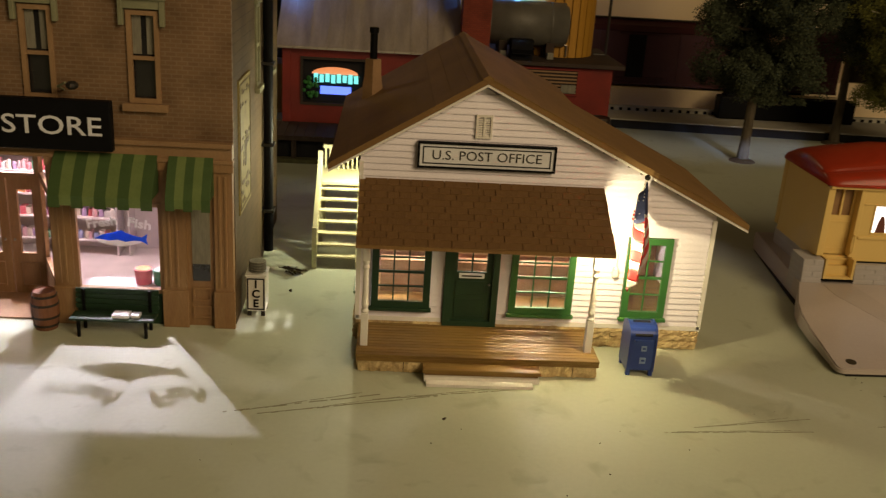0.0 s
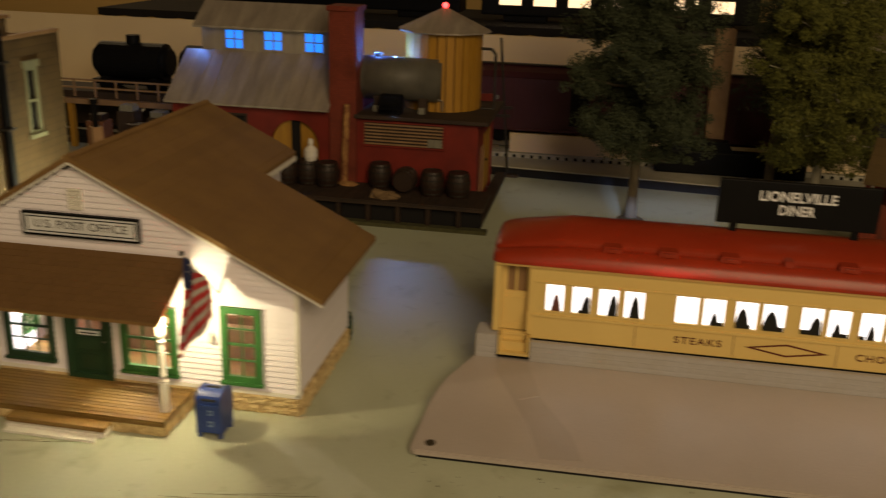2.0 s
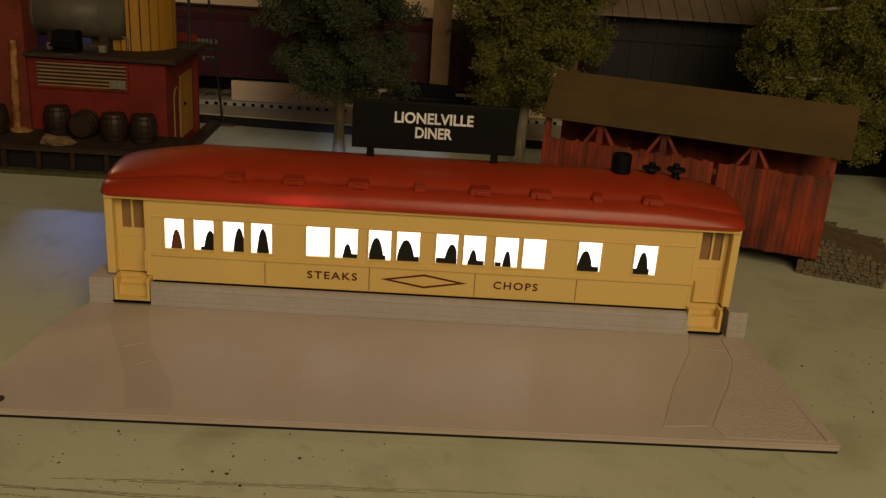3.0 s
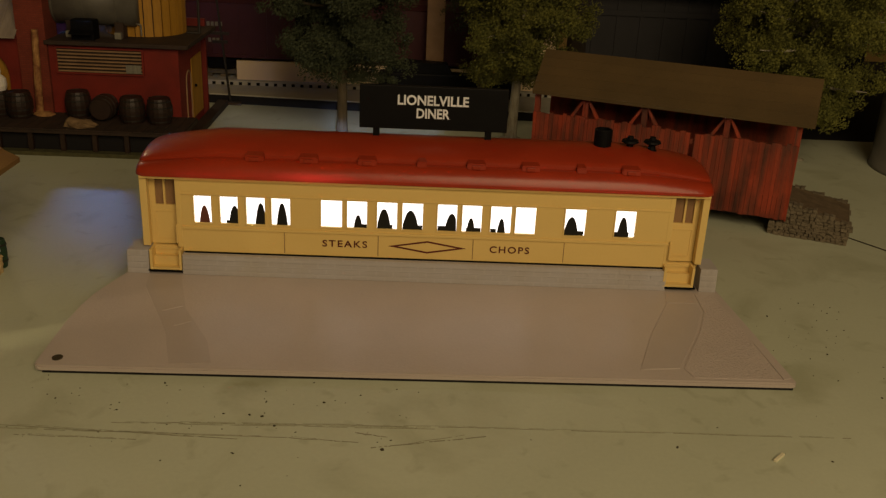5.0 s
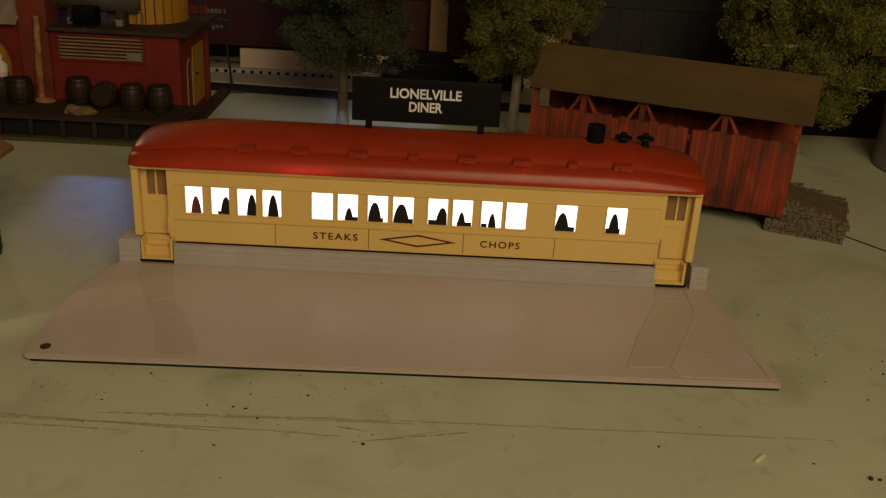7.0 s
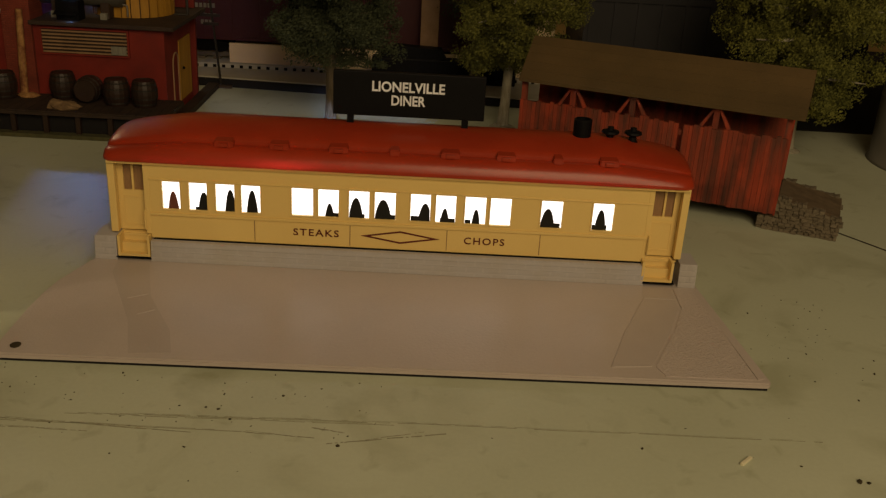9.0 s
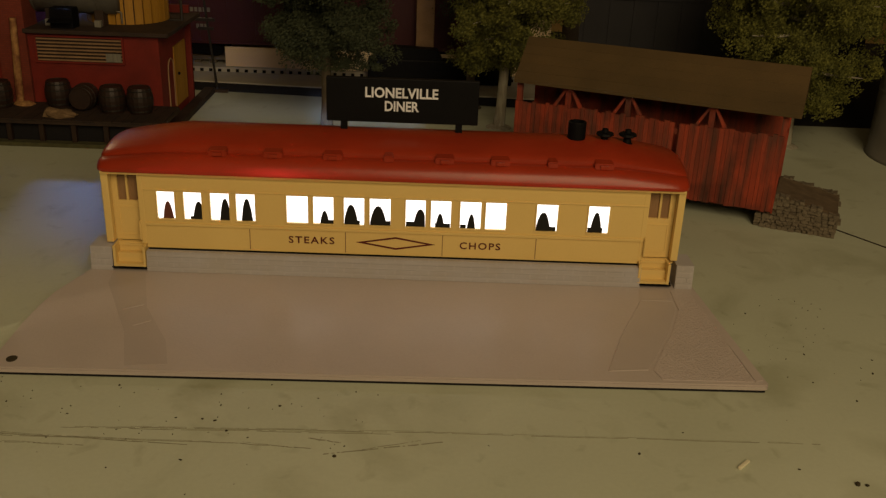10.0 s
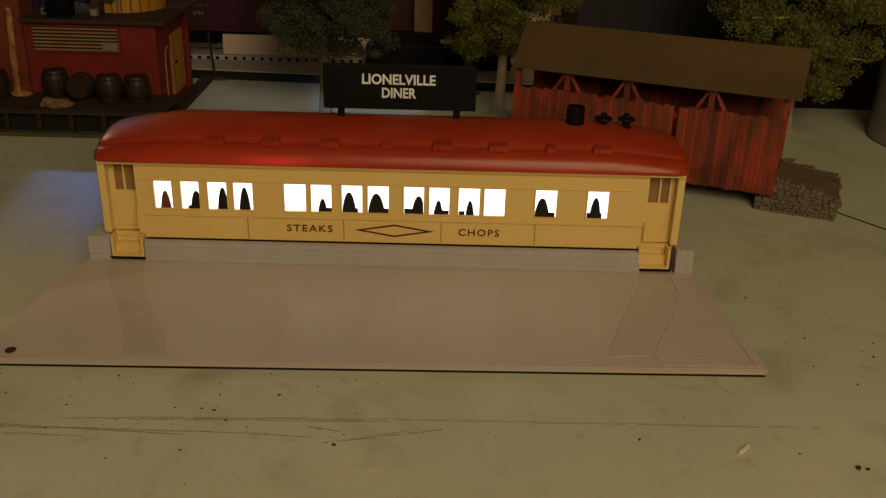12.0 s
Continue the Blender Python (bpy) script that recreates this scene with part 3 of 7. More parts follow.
def build_diner_car():
    t = thing("diner_car", (0.1935, 0.132, 0.026), "cream railway diner car with red roof and lit windows", "diner car")
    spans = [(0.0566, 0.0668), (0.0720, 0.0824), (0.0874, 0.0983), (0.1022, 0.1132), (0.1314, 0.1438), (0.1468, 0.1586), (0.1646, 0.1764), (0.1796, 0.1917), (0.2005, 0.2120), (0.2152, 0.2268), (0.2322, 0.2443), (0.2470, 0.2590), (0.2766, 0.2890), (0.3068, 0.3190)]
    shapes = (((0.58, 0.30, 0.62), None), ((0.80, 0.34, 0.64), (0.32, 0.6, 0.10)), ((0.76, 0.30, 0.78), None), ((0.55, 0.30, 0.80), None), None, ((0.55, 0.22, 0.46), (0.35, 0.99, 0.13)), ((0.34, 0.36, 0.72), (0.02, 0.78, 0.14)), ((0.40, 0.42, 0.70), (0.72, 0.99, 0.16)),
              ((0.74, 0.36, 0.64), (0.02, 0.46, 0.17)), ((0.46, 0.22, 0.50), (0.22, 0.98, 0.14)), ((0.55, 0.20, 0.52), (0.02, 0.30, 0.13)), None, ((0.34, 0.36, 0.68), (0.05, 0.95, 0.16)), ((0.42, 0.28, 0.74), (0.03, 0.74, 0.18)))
    z0, z1 = 0.0450, 0.0618
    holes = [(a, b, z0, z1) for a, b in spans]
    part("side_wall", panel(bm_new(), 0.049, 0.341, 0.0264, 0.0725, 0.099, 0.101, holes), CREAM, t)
    part("side_wall", panel(bm_new(), 0.049, 0.341, 0.0264, 0.0725, 0.163, 0.165, [(0.0526, 0.0672, 0.0578, 0.0603), (0.1362, 0.1500, 0.0578, 0.0603)]), CREAM, t)
    for xa, gap in ((0.0492, (0.119, 0.122, 0.060, 0.068)), (0.3393, None)):
        part("bulkhead", panel(bm_new(), 0.1012, 0.1628, 0.0276, 0.0735, xa, xa + 0.0014, [gap] if gap else [], axis="x"), CREAM, t)
    # unseen panel added so the bulbs light the roof only near the eaves
    part("ceiling_panel", box1(0.0270, 0.3600, 0.1055, 0.1640, 0.0736, 0.0746), CREAM, t)
    part("floor_pan", box1(0.027, 0.360, 0.1012, 0.1628, 0.0262, 0.0275), CREAM, t)
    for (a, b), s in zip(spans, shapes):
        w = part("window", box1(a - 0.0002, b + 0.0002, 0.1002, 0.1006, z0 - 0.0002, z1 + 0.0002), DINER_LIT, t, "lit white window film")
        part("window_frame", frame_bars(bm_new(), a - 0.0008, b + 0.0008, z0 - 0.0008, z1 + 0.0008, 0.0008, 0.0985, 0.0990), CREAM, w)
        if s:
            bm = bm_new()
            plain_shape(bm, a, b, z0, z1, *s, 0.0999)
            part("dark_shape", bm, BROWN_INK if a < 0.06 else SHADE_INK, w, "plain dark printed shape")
    for z, h, d in ((0.0408, 0.0016, 0.0010), (0.0623, 0.0009, 0.0006), (0.0266, 0.0008, 0.0004)):
        part("belt_rail", box1(0.049, 0.341, 0.099 - d, 0.0991, z, z + h, 0.0002), CREAM, t)
    for x in (0.1095, 0.1655, 0.2225, 0.2775):
        part("seam", box1(x - 0.0002, x + 0.0002, 0.0987, 0.0991, 0.0272, 0.0402), WOODBR, t, "thin panel seam")
    # a solid black strip draws the shade between side and footing
    part("sole_gap", box1(0.0500, 0.3400, 0.0978, 0.1000, 0.02585, 0.02635), BLACK, t, "black strip for the shade under the side")
    part("eave", box1(0.026, 0.3615, 0.0968, 0.0992, 0.0718, 0.0734, 0.0003), CREAM, t)
    for k, s in ((0.0255, 1), (0.362, -1)):
        x = lambda d: k + s * d
        lo = lambda a, b: (min(x(a), x(b)), max(x(a), x(b)))
        for ya, yb in ((0.0985, 0.1035), (0.1605, 0.1655)):
            part("corner_post", box1(*lo(0, 0.0042), ya, yb, 0.0292, 0.0725, 0.0004), CREAM, t)
        e = part("end_wall", panel(bm_new(), 0.1035, 0.1605, 0.0260, 0.0725, *lo(0.0004, 0.0014), axis="x"), CREAM, t)
        # the vestibule door, set back from the side
        d = part("vestibule_door", panel(bm_new(), *lo(0.0016, 0.0235), 0.0288, 0.0725, 0.1045, 0.1058, [(*lo(0.0072, 0.0120), 0.0535, 0.0705), (*lo(0.0132, 0.0190), 0.0535, 0.0705)]), CREAM, t)
        part("door_moulding", frame_bars(bm_new(), *lo(0.0064, 0.0196), 0.0320, 0.0500, 0.0008, 0.1041, 0.1045), CREAM, d)
        part("door_pillar", box1(*lo(0.0205, 0.0235), 0.0988, 0.1046, 0.0288, 0.0725, 0.0003), CREAM, t)
        part("pane", box1(*lo(0.0070, 0.0192), 0.1060, 0.1063, 0.0530, 0.0708), WOODBR, d, "brownish clear pane")
        bm = bm_new()
        tube(bm, [(x(0.0208), 0.0986, 0.0315), (x(0.0208), 0.0966, 0.0325), (x(0.0208), 0.0966, 0.0425), (x(0.0208), 0.0986, 0.0435)], 0.0005)
        part("grab_rail", bm, CREAM, t)
        st = part("boarding_step", box1(*lo(0.0045, 0.0060), 0.0935, 0.1045, 0.0160, 0.0286), CREAM, t, "cream boarding steps")
        part("stringer", box1(*lo(0.0218, 0.0232), 0.0935, 0.1045, 0.0160, 0.0286), CREAM, st)
        part("tread", box1(*lo(0.0060, 0.0218), 0.0937, 0.1045, 0.0160, 0.0174), CREAM, st)
        part("tread", box1(*lo(0.0060, 0.0218), 0.0980, 0.1045, 0.0174, 0.0230), CREAM, st)
        part("tread", box1(*lo(0.0060, 0.0218), 0.1020, 0.1045, 0.0230, 0.0284), CREAM, st)
        # shade below the steps, put in as a thin black strip
        part("step_gap", box1(*lo(0.0030, 0.0245), 0.0934, 0.1059, 0.0148, 0.0158), BLACK, st, "black strip for the shade under the steps")
    # the roof: arched section, lowered and rounded towards both ends
    prof = [(0.0, 0.0), (0.0, 0.10), (0.012, 0.255), (0.036, 0.39), (0.066, 0.480), (0.092, 0.520), (0.124, 0.532), (0.136, 0.545), (0.140, 0.640), (0.150, 0.685), (0.19, 0.770), (0.30, 0.895), (0.40, 0.965), (0.5, 1.0)]
    prof = prof + [(1 - a, b) for a, b in prof[-2::-1]]
    bm, rows = bm_new(), []
    x0, x1, y0, y1, zb, hh = 0.0240, 0.3635, 0.0955, 0.1685, 0.0735, 0.0195
    xs = [0, 0.0015, 0.004, 0.008, 0.013, 0.019, 0.026, 0.034, 0.044] + [0.06 + 0.02 * k for k in range(12)]
    half = (x1 - x0) / 2
    xs = [x for x in xs if x < half - 0.005]
    xs = xs + [half] + [2 * half - x for x in reversed(xs)]
    for x in xs:
        d = min(x, 2 * half - x)
        k = 0.50 + 0.50 * min(1, d / 0.044) ** 0.65
        inset = 0.004 * max(0, 1 - d / 0.006) ** 2
        rows.append([bm.verts.new((x0 + x, y0 + inset + (y1 - y0 - 2 * inset) * a, zb + hh * (b * k if b > 0.25 else b * (0.6 + 0.4 * k)))) for a, b in prof])
    for a, b in zip(rows, rows[1:]):
        for i in range(len(prof) - 1):
            bm.faces.new((a[i], b[i], b[i + 1], a[i + 1]))
    bm.faces.new(rows[0])
    bm.faces.new(rows[-1][::-1])
    for f in bm.faces:
        f.smooth = True
    for row in zip(rows, rows[1:]):
        for i in (1, 5, 7, 8, len(prof) - 2, len(prof) - 6, len(prof) - 8, len(prof) - 9):
            e = bm.edges.get((row[0][i], row[1][i]))
            if e:
                e.smooth = False
    # a moulded shell, open below, so the bulbs inside shine faintly through the plastic
    rf = part("roof", bm, REDROOF, t, "glossy red plastic roof")
    for x in (0.0925, 0.124, 0.158, 0.190, 0.222, 0.254, 0.284, 0.3135):
        wide = 0.0055 if x not in (0.190, 0.284) else 0.0028
        bm = bm_new()
        quadbox(bm, [(x - wide, 0.1006, 0.0828), (x + wide, 0.1006, 0.0828), (x + wide, 0.112, 0.0840), (x - wide, 0.112, 0.0840), (x - wide, 0.1013, 0.0865), (x + wide, 0.1013, 0.0865), (x + wide, 0.112, 0.0882), (x - wide, 0.112, 0.0882)])
        bmesh.ops.bevel(bm, geom=bm.edges[:], offset=0.0006, segments=2, affect="EDGES")
        part("roof_vent", bm, REDROOF, rf)
        if wide > 0.004:
            part("vent_mouth", box1(x - wide * 0.45, x + wide * 0.45, 0.0998, 0.1030, 0.0836, 0.0858, 0.0003), REDROOF, rf)
    bm = lathe(bm_new(), (0.3005, 0.132, 0.0905), [(0.0054, 0), (0.0054, 0.0120), (0.0050, 0.0125), (0.0042, 0.0125), (0.0042, 0.010)], 24)
    part("smoke_pipe", bm, BLACK, t, "black smoke pipe")
    for x in (0.3175, 0.3312):
        bm = lathe(bm_new(), (x, 0.132, 0.0895), [(0.0046, 0), (0.0026, 0.0018), (0.0021, 0.0042), (0.0054, 0.0060), (0.0050, 0.0072), (0.0021, 0.0077), (0.0018, 0.0096)], 16)
        part("pot_vent", bm, BLACK, t, "small black pot vent")
    up = Matrix.Rotation(radians(90), 4, "X")
    wording("lettering", "STEAKS", 0.0060, Matrix.Translation((0.1455, 0.0988, 0.0343)) @ up, MAROON_INK, t, "maroon lettering", bold=0.012, width=0.0268, gap=1.22)
    wording("lettering", "CHOPS", 0.0060, Matrix.Translation((0.2446, 0.0988, 0.0340)) @ up, MAROON_INK, t, "maroon lettering", bold=0.012, width=0.0240, gap=1.22)
    bm = bm_new()
    c, a, b = 0.1950, 0.0232, 0.0040
    for s, q in ((1, 1), (1, -1), (-1, 1), (-1, -1)):
        prism(bm, [(c + s * a, 0.0342), (c, 0.0342 + q * b), (c, 0.0342 + q * (b - 0.0010)), (c + s * (a - 0.0050), 0.0342)], "y", 0.0987, 0.0991)
    part("diamond", bm, MAROON_INK, t, "maroon diamond outline")
    return t


def build_rooftop_sign():
    t = thing("rooftop_sign", (0.196, 0.134, 0.091), "black sign board with white letters on diner roof", "sign")
    b = part("board", box1(0.1512, 0.2412, 0.1325, 0.1362, 0.0978, 0.1243, 0.0005), BLACK, t)
    up = Matrix.Rotation(radians(90), 4, "X")
    wording("lettering", "LIONELVILLE", 0.0083, Matrix.Translation((0.1955, 0.1323, 0.1156)) @ up, LETTER, b, "white lettering", width=0.0430, bold=0.026)
    wording("lettering", "DINER", 0.0083, Matrix.Translation((0.1955, 0.1323, 0.1076)) @ up, LETTER, b, "white lettering", width=0.0202, bold=0.026)
    for x in (0.1615, 0.2300):
        p = part("post", box1(x - 0.0020, x + 0.0020, 0.1333, 0.1357, 0.0905, 0.0980), BLACK, t)
        part("foot", lathe(bm_new(), (x, 0.1345, 0.0900), [(0.0042, 0), (0.0042, 0.0014), (0.0026, 0.0026)], 14), BLACK, p)
    return t


build_diner_base()
build_diner_car()
build_rooftop_sign()


# ---- windows shared by the model buildings ----
def sash(parent, x0, x1, z0, z1, y, cols, rows, colour, name="window", rim=0.0035, bar=0.0007, sill=True, axis="y", out=-1, pane=True):
    """A painted window frame with glazing bars and panes in an opening; y is the wall's outer face."""
    a, b = sorted((y + out * 0.0012, y - out * 0.0010))
    w = part(name, frame_bars(bm_new(), x0, x1, z0, z1, rim, a, b, axis), colour, parent)
    bm = bm_new()
    c, d = sorted((y - out * 0.0002, y - out * 0.0012))
    def bars(p0, p1, q0, q1):
        box(bm, p0, p1, c, d, q0, q1) if axis == "y" else box(bm, c, d, p0, p1, q0, q1)
    for i in range(1, cols):
        x = x0 + rim + (x1 - x0 - 2 * rim) * i / cols
        bars(x - bar / 2, x + bar / 2, z0 + rim, z1 - rim)
    for j in range(1, rows):
        z = z0 + rim + (z1 - z0 - 2 * rim) * j / rows
        k = bar if j != rows // 2 else bar * 1.9
        bars(x0 + rim, x1 - rim, z - k / 2, z + k / 2)
    part("glazing_grid", bm, colour, w)
    if sill:
        e, f = sorted((y + out * 0.0026, y))
        part("sill", box1(x0 - 0.001, x1 + 0.001, e, f, z0 - 0.0016, z0 + 0.0002, 0.0003) if axis == "y" else box1(e, f, x0 - 0.001, x1 + 0.001, z0 - 0.0016, z0 + 0.0002, 0.0003), colour, w)
    if pane:
        g, h = sorted((y - out * 0.0014, y - out * 0.0016))
        p = part("pane", box1(x0 + rim, x1 - rim, g, h, z0 + rim, z1 - rim) if axis == "y" else box1(g, h, x0 + rim, x1 - rim, z0 + rim, z1 - rim), PANE, w)
        p.visible_shadow = False
    return w


def rough_stone(run, p0, p1, z0, z1, face, out, rng, deep=0.0045):
    """A hewn block along x or y whose outer face is broken and uneven."""
    bm, n, m = bm_new(), max(4, int((p1 - p0) / 0.0018)), 3
    d = rng.uniform(0, 0.0007)
    grid = []
    for j in range(m + 1):
        line = []
        for i in range(n + 1):
            edge = j in (0, m) or i in (0, n)
            q = p0 + 0.00015 + (p1 - p0 - 0.0003) * i / n
            z = z0 + (z1 - z0) * j / m + (rng.uniform(-0.0004, 0.0004) if j in (0, m) and z0 > 0.001 else 0)
            c = face + out * (d + rng.uniform(-0.0002, 0.0010) - (0.0005 if edge else 0))
            line.append(bm.verts.new((q, c, z) if run == "x" else (c, q, z)))
        grid.append(line)
    for j in range(m):
        for i in range(n):
            bm.faces.new((grid[j][i], grid[j][i + 1], grid[j + 1][i + 1], grid[j + 1][i]))
    rim = grid[0] + [g[-1] for g in grid[1:]] + grid[m][-2::-1] + [g[0] for g in grid[m - 1:0:-1]]
    back = [bm.verts.new((v.co.x, face - out * deep, v.co.z) if run == "x" else (face - out * deep, v.co.y, v.co.z)) for v in rim]
    for i in range(len(rim)):
        j = (i + 1) % len(rim)
        bm.faces.new((rim[i], rim[j], back[j], back[i]))
    bm.faces.new(back)
    return bm


# ---- the post office ----
def build_post_office():
    t = thing("post_office", (-0.16, 0.09, 0), "white clapboard post office with brown roof and green windows", "post office")
    yf, apex, zr = 0.021, -0.1915, 0.1365
    left, right, mid, back, wback = -0.2505, -0.0695, -0.136, 0.182, 0.119
    sl, sr = 0.605, 0.487
    holes = [(-0.243, -0.213, 0.019, 0.0575), (-0.206, -0.178, 0.0125, 0.056), (-0.172, -0.139, 0.018, 0.0575), (-0.113, -0.090, 0.018, 0.062)]
    top = lambda x: zr - 0.003 - (sl * (apex - x) if x < apex else sr * (x - apex))
    # inner sheathing, pierced by the openings
    part("front_wall", panel(bm_new(), left + 0.001, right - 0.001, 0.012, 0.071, yf + 0.001, yf + 0.003, holes), CLAP, t)
    bm = bm_new()
    prism(bm, [(left + 0.001, 0.071), (right - 0.001, 0.071), (right - 0.001, top(right)), (apex, top(apex)), (left + 0.001, top(left))], "y", yf + 0.001, yf + 0.003)
    part("gable_wall", bm, CLAP, t)
    for x0, y1, hl in ((left + 0.001, back, [(0.040, 0.060, 0.019, 0.0335)]), (right - 0.003, wback, [])):
        part("side_wall", panel(bm_new(), yf + 0.003, y1, 0.012, min(top(x0), top(x0 + 0.002)) - 0.0005, x0, x0 + 0.002, hl, axis="x"), CLAP, t)
    part("side_wall", panel(bm_new(), wback, back, 0.012, top(mid) - 0.001, mid - 0.002, mid, axis="x"), CLAP, t)
    part("back_wall", panel(bm_new(), mid, right - 0.003, 0.012, 0.068, wback - 0.002, wback), CLAP, t)
    bm = bm_new()
    prism(bm, [(left + 0.003, 0.012), (mid - 0.002, 0.012), (mid - 0.002, top(mid) - 0.001), (apex, top(apex)), (left + 0.003, top(left) - 0.001)], "y", back - 0.002, back)
    part("back_wall", bm, CLAP, t)
    part("inner_floor", box1(left + 0.003, right - 0.003, yf + 0.003, wback - 0.002, 0.0105, 0.012), DECK, t)
    part("room_lining", box1(left + 0.004, right - 0.004, 0.098, 0.100, 0.012, 0.070), SALMON, t, "salmon interior wall")
    for z in (0.024, 0.036, 0.049, 0.061):
        part("wall_shelf", box1(left + 0.006, right - 0.006, 0.090, 0.098, z, z + 0.0012), WOODBR, t, "brown shelf inside the post office")
    rng = random.Random(8)
    for k in range(60):
        x, z, h = rng.uniform(left + 0.008, right - 0.012), rng.choice((0.0252, 0.0372, 0.0502)), rng.uniform(0.003, 0.009)
        part("parcel", box1(x, x + rng.uniform(0.003, 0.008), 0.0905 + rng.uniform(0, 0.002), 0.0965, z, z + h), rng.choice((WOODBR, SALMON, WHITE, TRIMTAN, INSIDE)), t)
    part("counter", box1(left + 0.012, right - 0.030, 0.058, 0.066, 0.012, 0.0305), WOODBR, t, "brown post office counter")
    part("room_ceiling", box1(left + 0.004, right - 0.004, yf + 0.0032, 0.098, 0.0705, 0.0715), INSIDE, t)
    # clapboards, each lapped over the one below
    pitch, z, k = 0.00325, 0.0135, 0
    while z < zr - 0.006:
        zt = z + pitch
        lo, hi = left, right
        if zt > top(left):
            lo = max(left, apex - (zr - 0.003 - z) / sl)
        if zt > top(right):
            hi = min(right, apex + (zr - 0.003 - z) / sr)
        cuts = [(a - 0.0002, b + 0.0002) for a, b, c, d in holes if c < zt - 0.0005 and d > z + 0.0005]
        spans, start = [], lo
        for a, b in sorted(cuts):
            spans.append((start, a))
            start = b
        spans.append((start, hi))
        for a, b in spans:
            if b - a > 0.001:
                bm = bm_new()
                prism(bm, [(yf - 0.0010, z), (yf + 0.0010, z), (yf + 0.0010, zt), (yf, zt)], "x", a, b)
                part("clapboard", bm, CLAP, t)
        for x0, d, y1 in ((left, -1, back), (right, 1, wback)):
            if zt < top(x0):
                bm = bm_new()
                prism(bm, [(x0 + d * 0.0008 - d * 0.001, z), (x0 - d * 0.001, z), (x0 - d * 0.001, zt), (x0 - d * 0.0006, zt)], "y", yf + 0.0012, y1)
                if d > 0 or z > 0.0335 or zt < 0.019:
                    part("clapboard", bm, CLAP, t)
                else:
                    bm.free()
                    for ya, yb in ((yf + 0.0012, 0.0398), (0.0602, y1)):
                        bm = bm_new()
                        prism(bm, [(x0 - 0.0008 + 0.001, z), (x0 + 0.001, z), (x0 + 0.001, zt), (x0 + 0.0006, zt)], "y", ya, yb)
                        part("clapboard", bm, CLAP, t)
        z, k = zt, k + 1
    for x in (left - 0.0006, right - 0.0016):
        part("corner_board", box1(x, x + 0.0022, yf - 0.0012, yf + 0.0008, 0.012, top(x) - 0.002), WHITE, t)
    for xa, xb in ((left, -0.2062), (-0.1778, right)):
        part("skirt_board", box1(xa, xb, yf - 0.0012, yf, 0.0112, 0.0136), WHITE, t)
    part("corner_block", box1(right - 0.004, right + 0.0002, yf + 0.0004, yf + 0.0045, 0.0106, 0.0136), WHITE, t)
    # stone footing of long, rough-hewn blocks
    rng = random.Random(5)
    for run, (p0, p1), face in (("x", (left, right), (yf - 0.0006, -1)), ("y", (yf + 0.0012, wback), (right + 0.0004, 1)), ("y", (yf + 0.0012, back), (left - 0.0004, -1))):
        for z0, z1 in ((0.0002, 0.0048), (0.0048, 0.0082), (0.0082, 0.0112)):
            p = p0
            while p < p1 - 0.002:
                w = rng.uniform(0.010, 0.030)
                w = w if p + w < p1 - 0.004 else p1 - p
                part("footing_stone", rough_stone(run, p, p + w, z0, z1, *face, rng), STONE, t)
                p += w
    # windows with curtains, and the door
    for i, (a, b, c, d) in enumerate(holes):
        if i == 1:
            continue
        w = sash(t, a, b, c, d, yf - 0.001, 3 if i != 3 else 2, 4, DKGREEN if i == 0 else GREENP)
    sash(t, 0.040, 0.060, 0.019, 0.0335, left + 0.0004, 2, 3, GREENP, rim=0.0020, axis="x", out=-1)
    a, b, c, d = holes[1]
    part("door_frame", frame_bars(bm_new(), a, b, c - 0.003, d, 0.0032, yf - 0.0022, yf + 0.001), DKGREEN, t, "dark green door surround")
    dr = part("door", panel(bm_new(), a + 0.0032, b - 0.0032, c, d - 0.0032, yf - 0.0004, yf + 0.0010, [(a + 0.0065, b - 0.0065, 0.0395, 0.0515)]), DKGREEN, t, "dark green panelled door")
    bm = bm_new()
    for x in (a + 0.0065 + (b - a - 0.013) * 0.5,):
        box(bm, x - 0.0004, x + 0.0004, yf - 0.0004, yf + 0.0006, 0.0395, 0.0515)
    box(bm, a + 0.0065, b - 0.0065, yf - 0.0003, yf + 0.0005, 0.0452, 0.0459)
    part("glazing_grid", bm, DKGREEN, dr)
    for z0, z1 in ((0.0145, 0.0245), (0.0262, 0.0345)):
        part("door_panel", frame_bars(bm_new(), a + 0.006, b - 0.006, z0, z1, 0.0008, yf - 0.0008, yf - 0.0003), DKGREEN, dr)
    pl = part("name_plate", box1(a + 0.0075, b - 0.0075, yf - 0.0009, yf - 0.0003, 0.0362, 0.0388), LETTER, dr, "small white door plate")
    part("print_bar", box1(a + 0.0088, b - 0.0088, yf - 0.0011, yf - 0.0008, 0.0371, 0.0378), BLACK, pl)
    part("door_knob", ball(bm_new(), (b - 0.0048, yf - 0.0012, 0.033), 0.0007), RAIL, dr, "small steel knob")
    bm = bm_new()
    for k in range(3):
        box(bm, -0.1772 + 0.0021 * k, -0.1757 + 0.0021 * k, yf - 0.0016, yf - 0.0010, 0.0532, 0.0556)
    part("number_bars", bm, BLACK, t, "dark number marks by the door")
    # roofs: two slopes over the main house and a lower run over the wing
    th = 0.0030
    def slope(x0, x1, y0, y1):
        s = sl if x0 < apex - 0.001 else sr
        z = lambda x: zr - s * abs(x - apex)
        return prism(bm_new(), [(x0, z(x0)), (x1, z(x1)), (x1, z(x1) + th), (x0, z(x0) + th)], "y", y0, y1)
    part("roof", slope(-0.2660, apex, 0.0155, 0.190), ROOFB, t, "brown shingled roof slope")
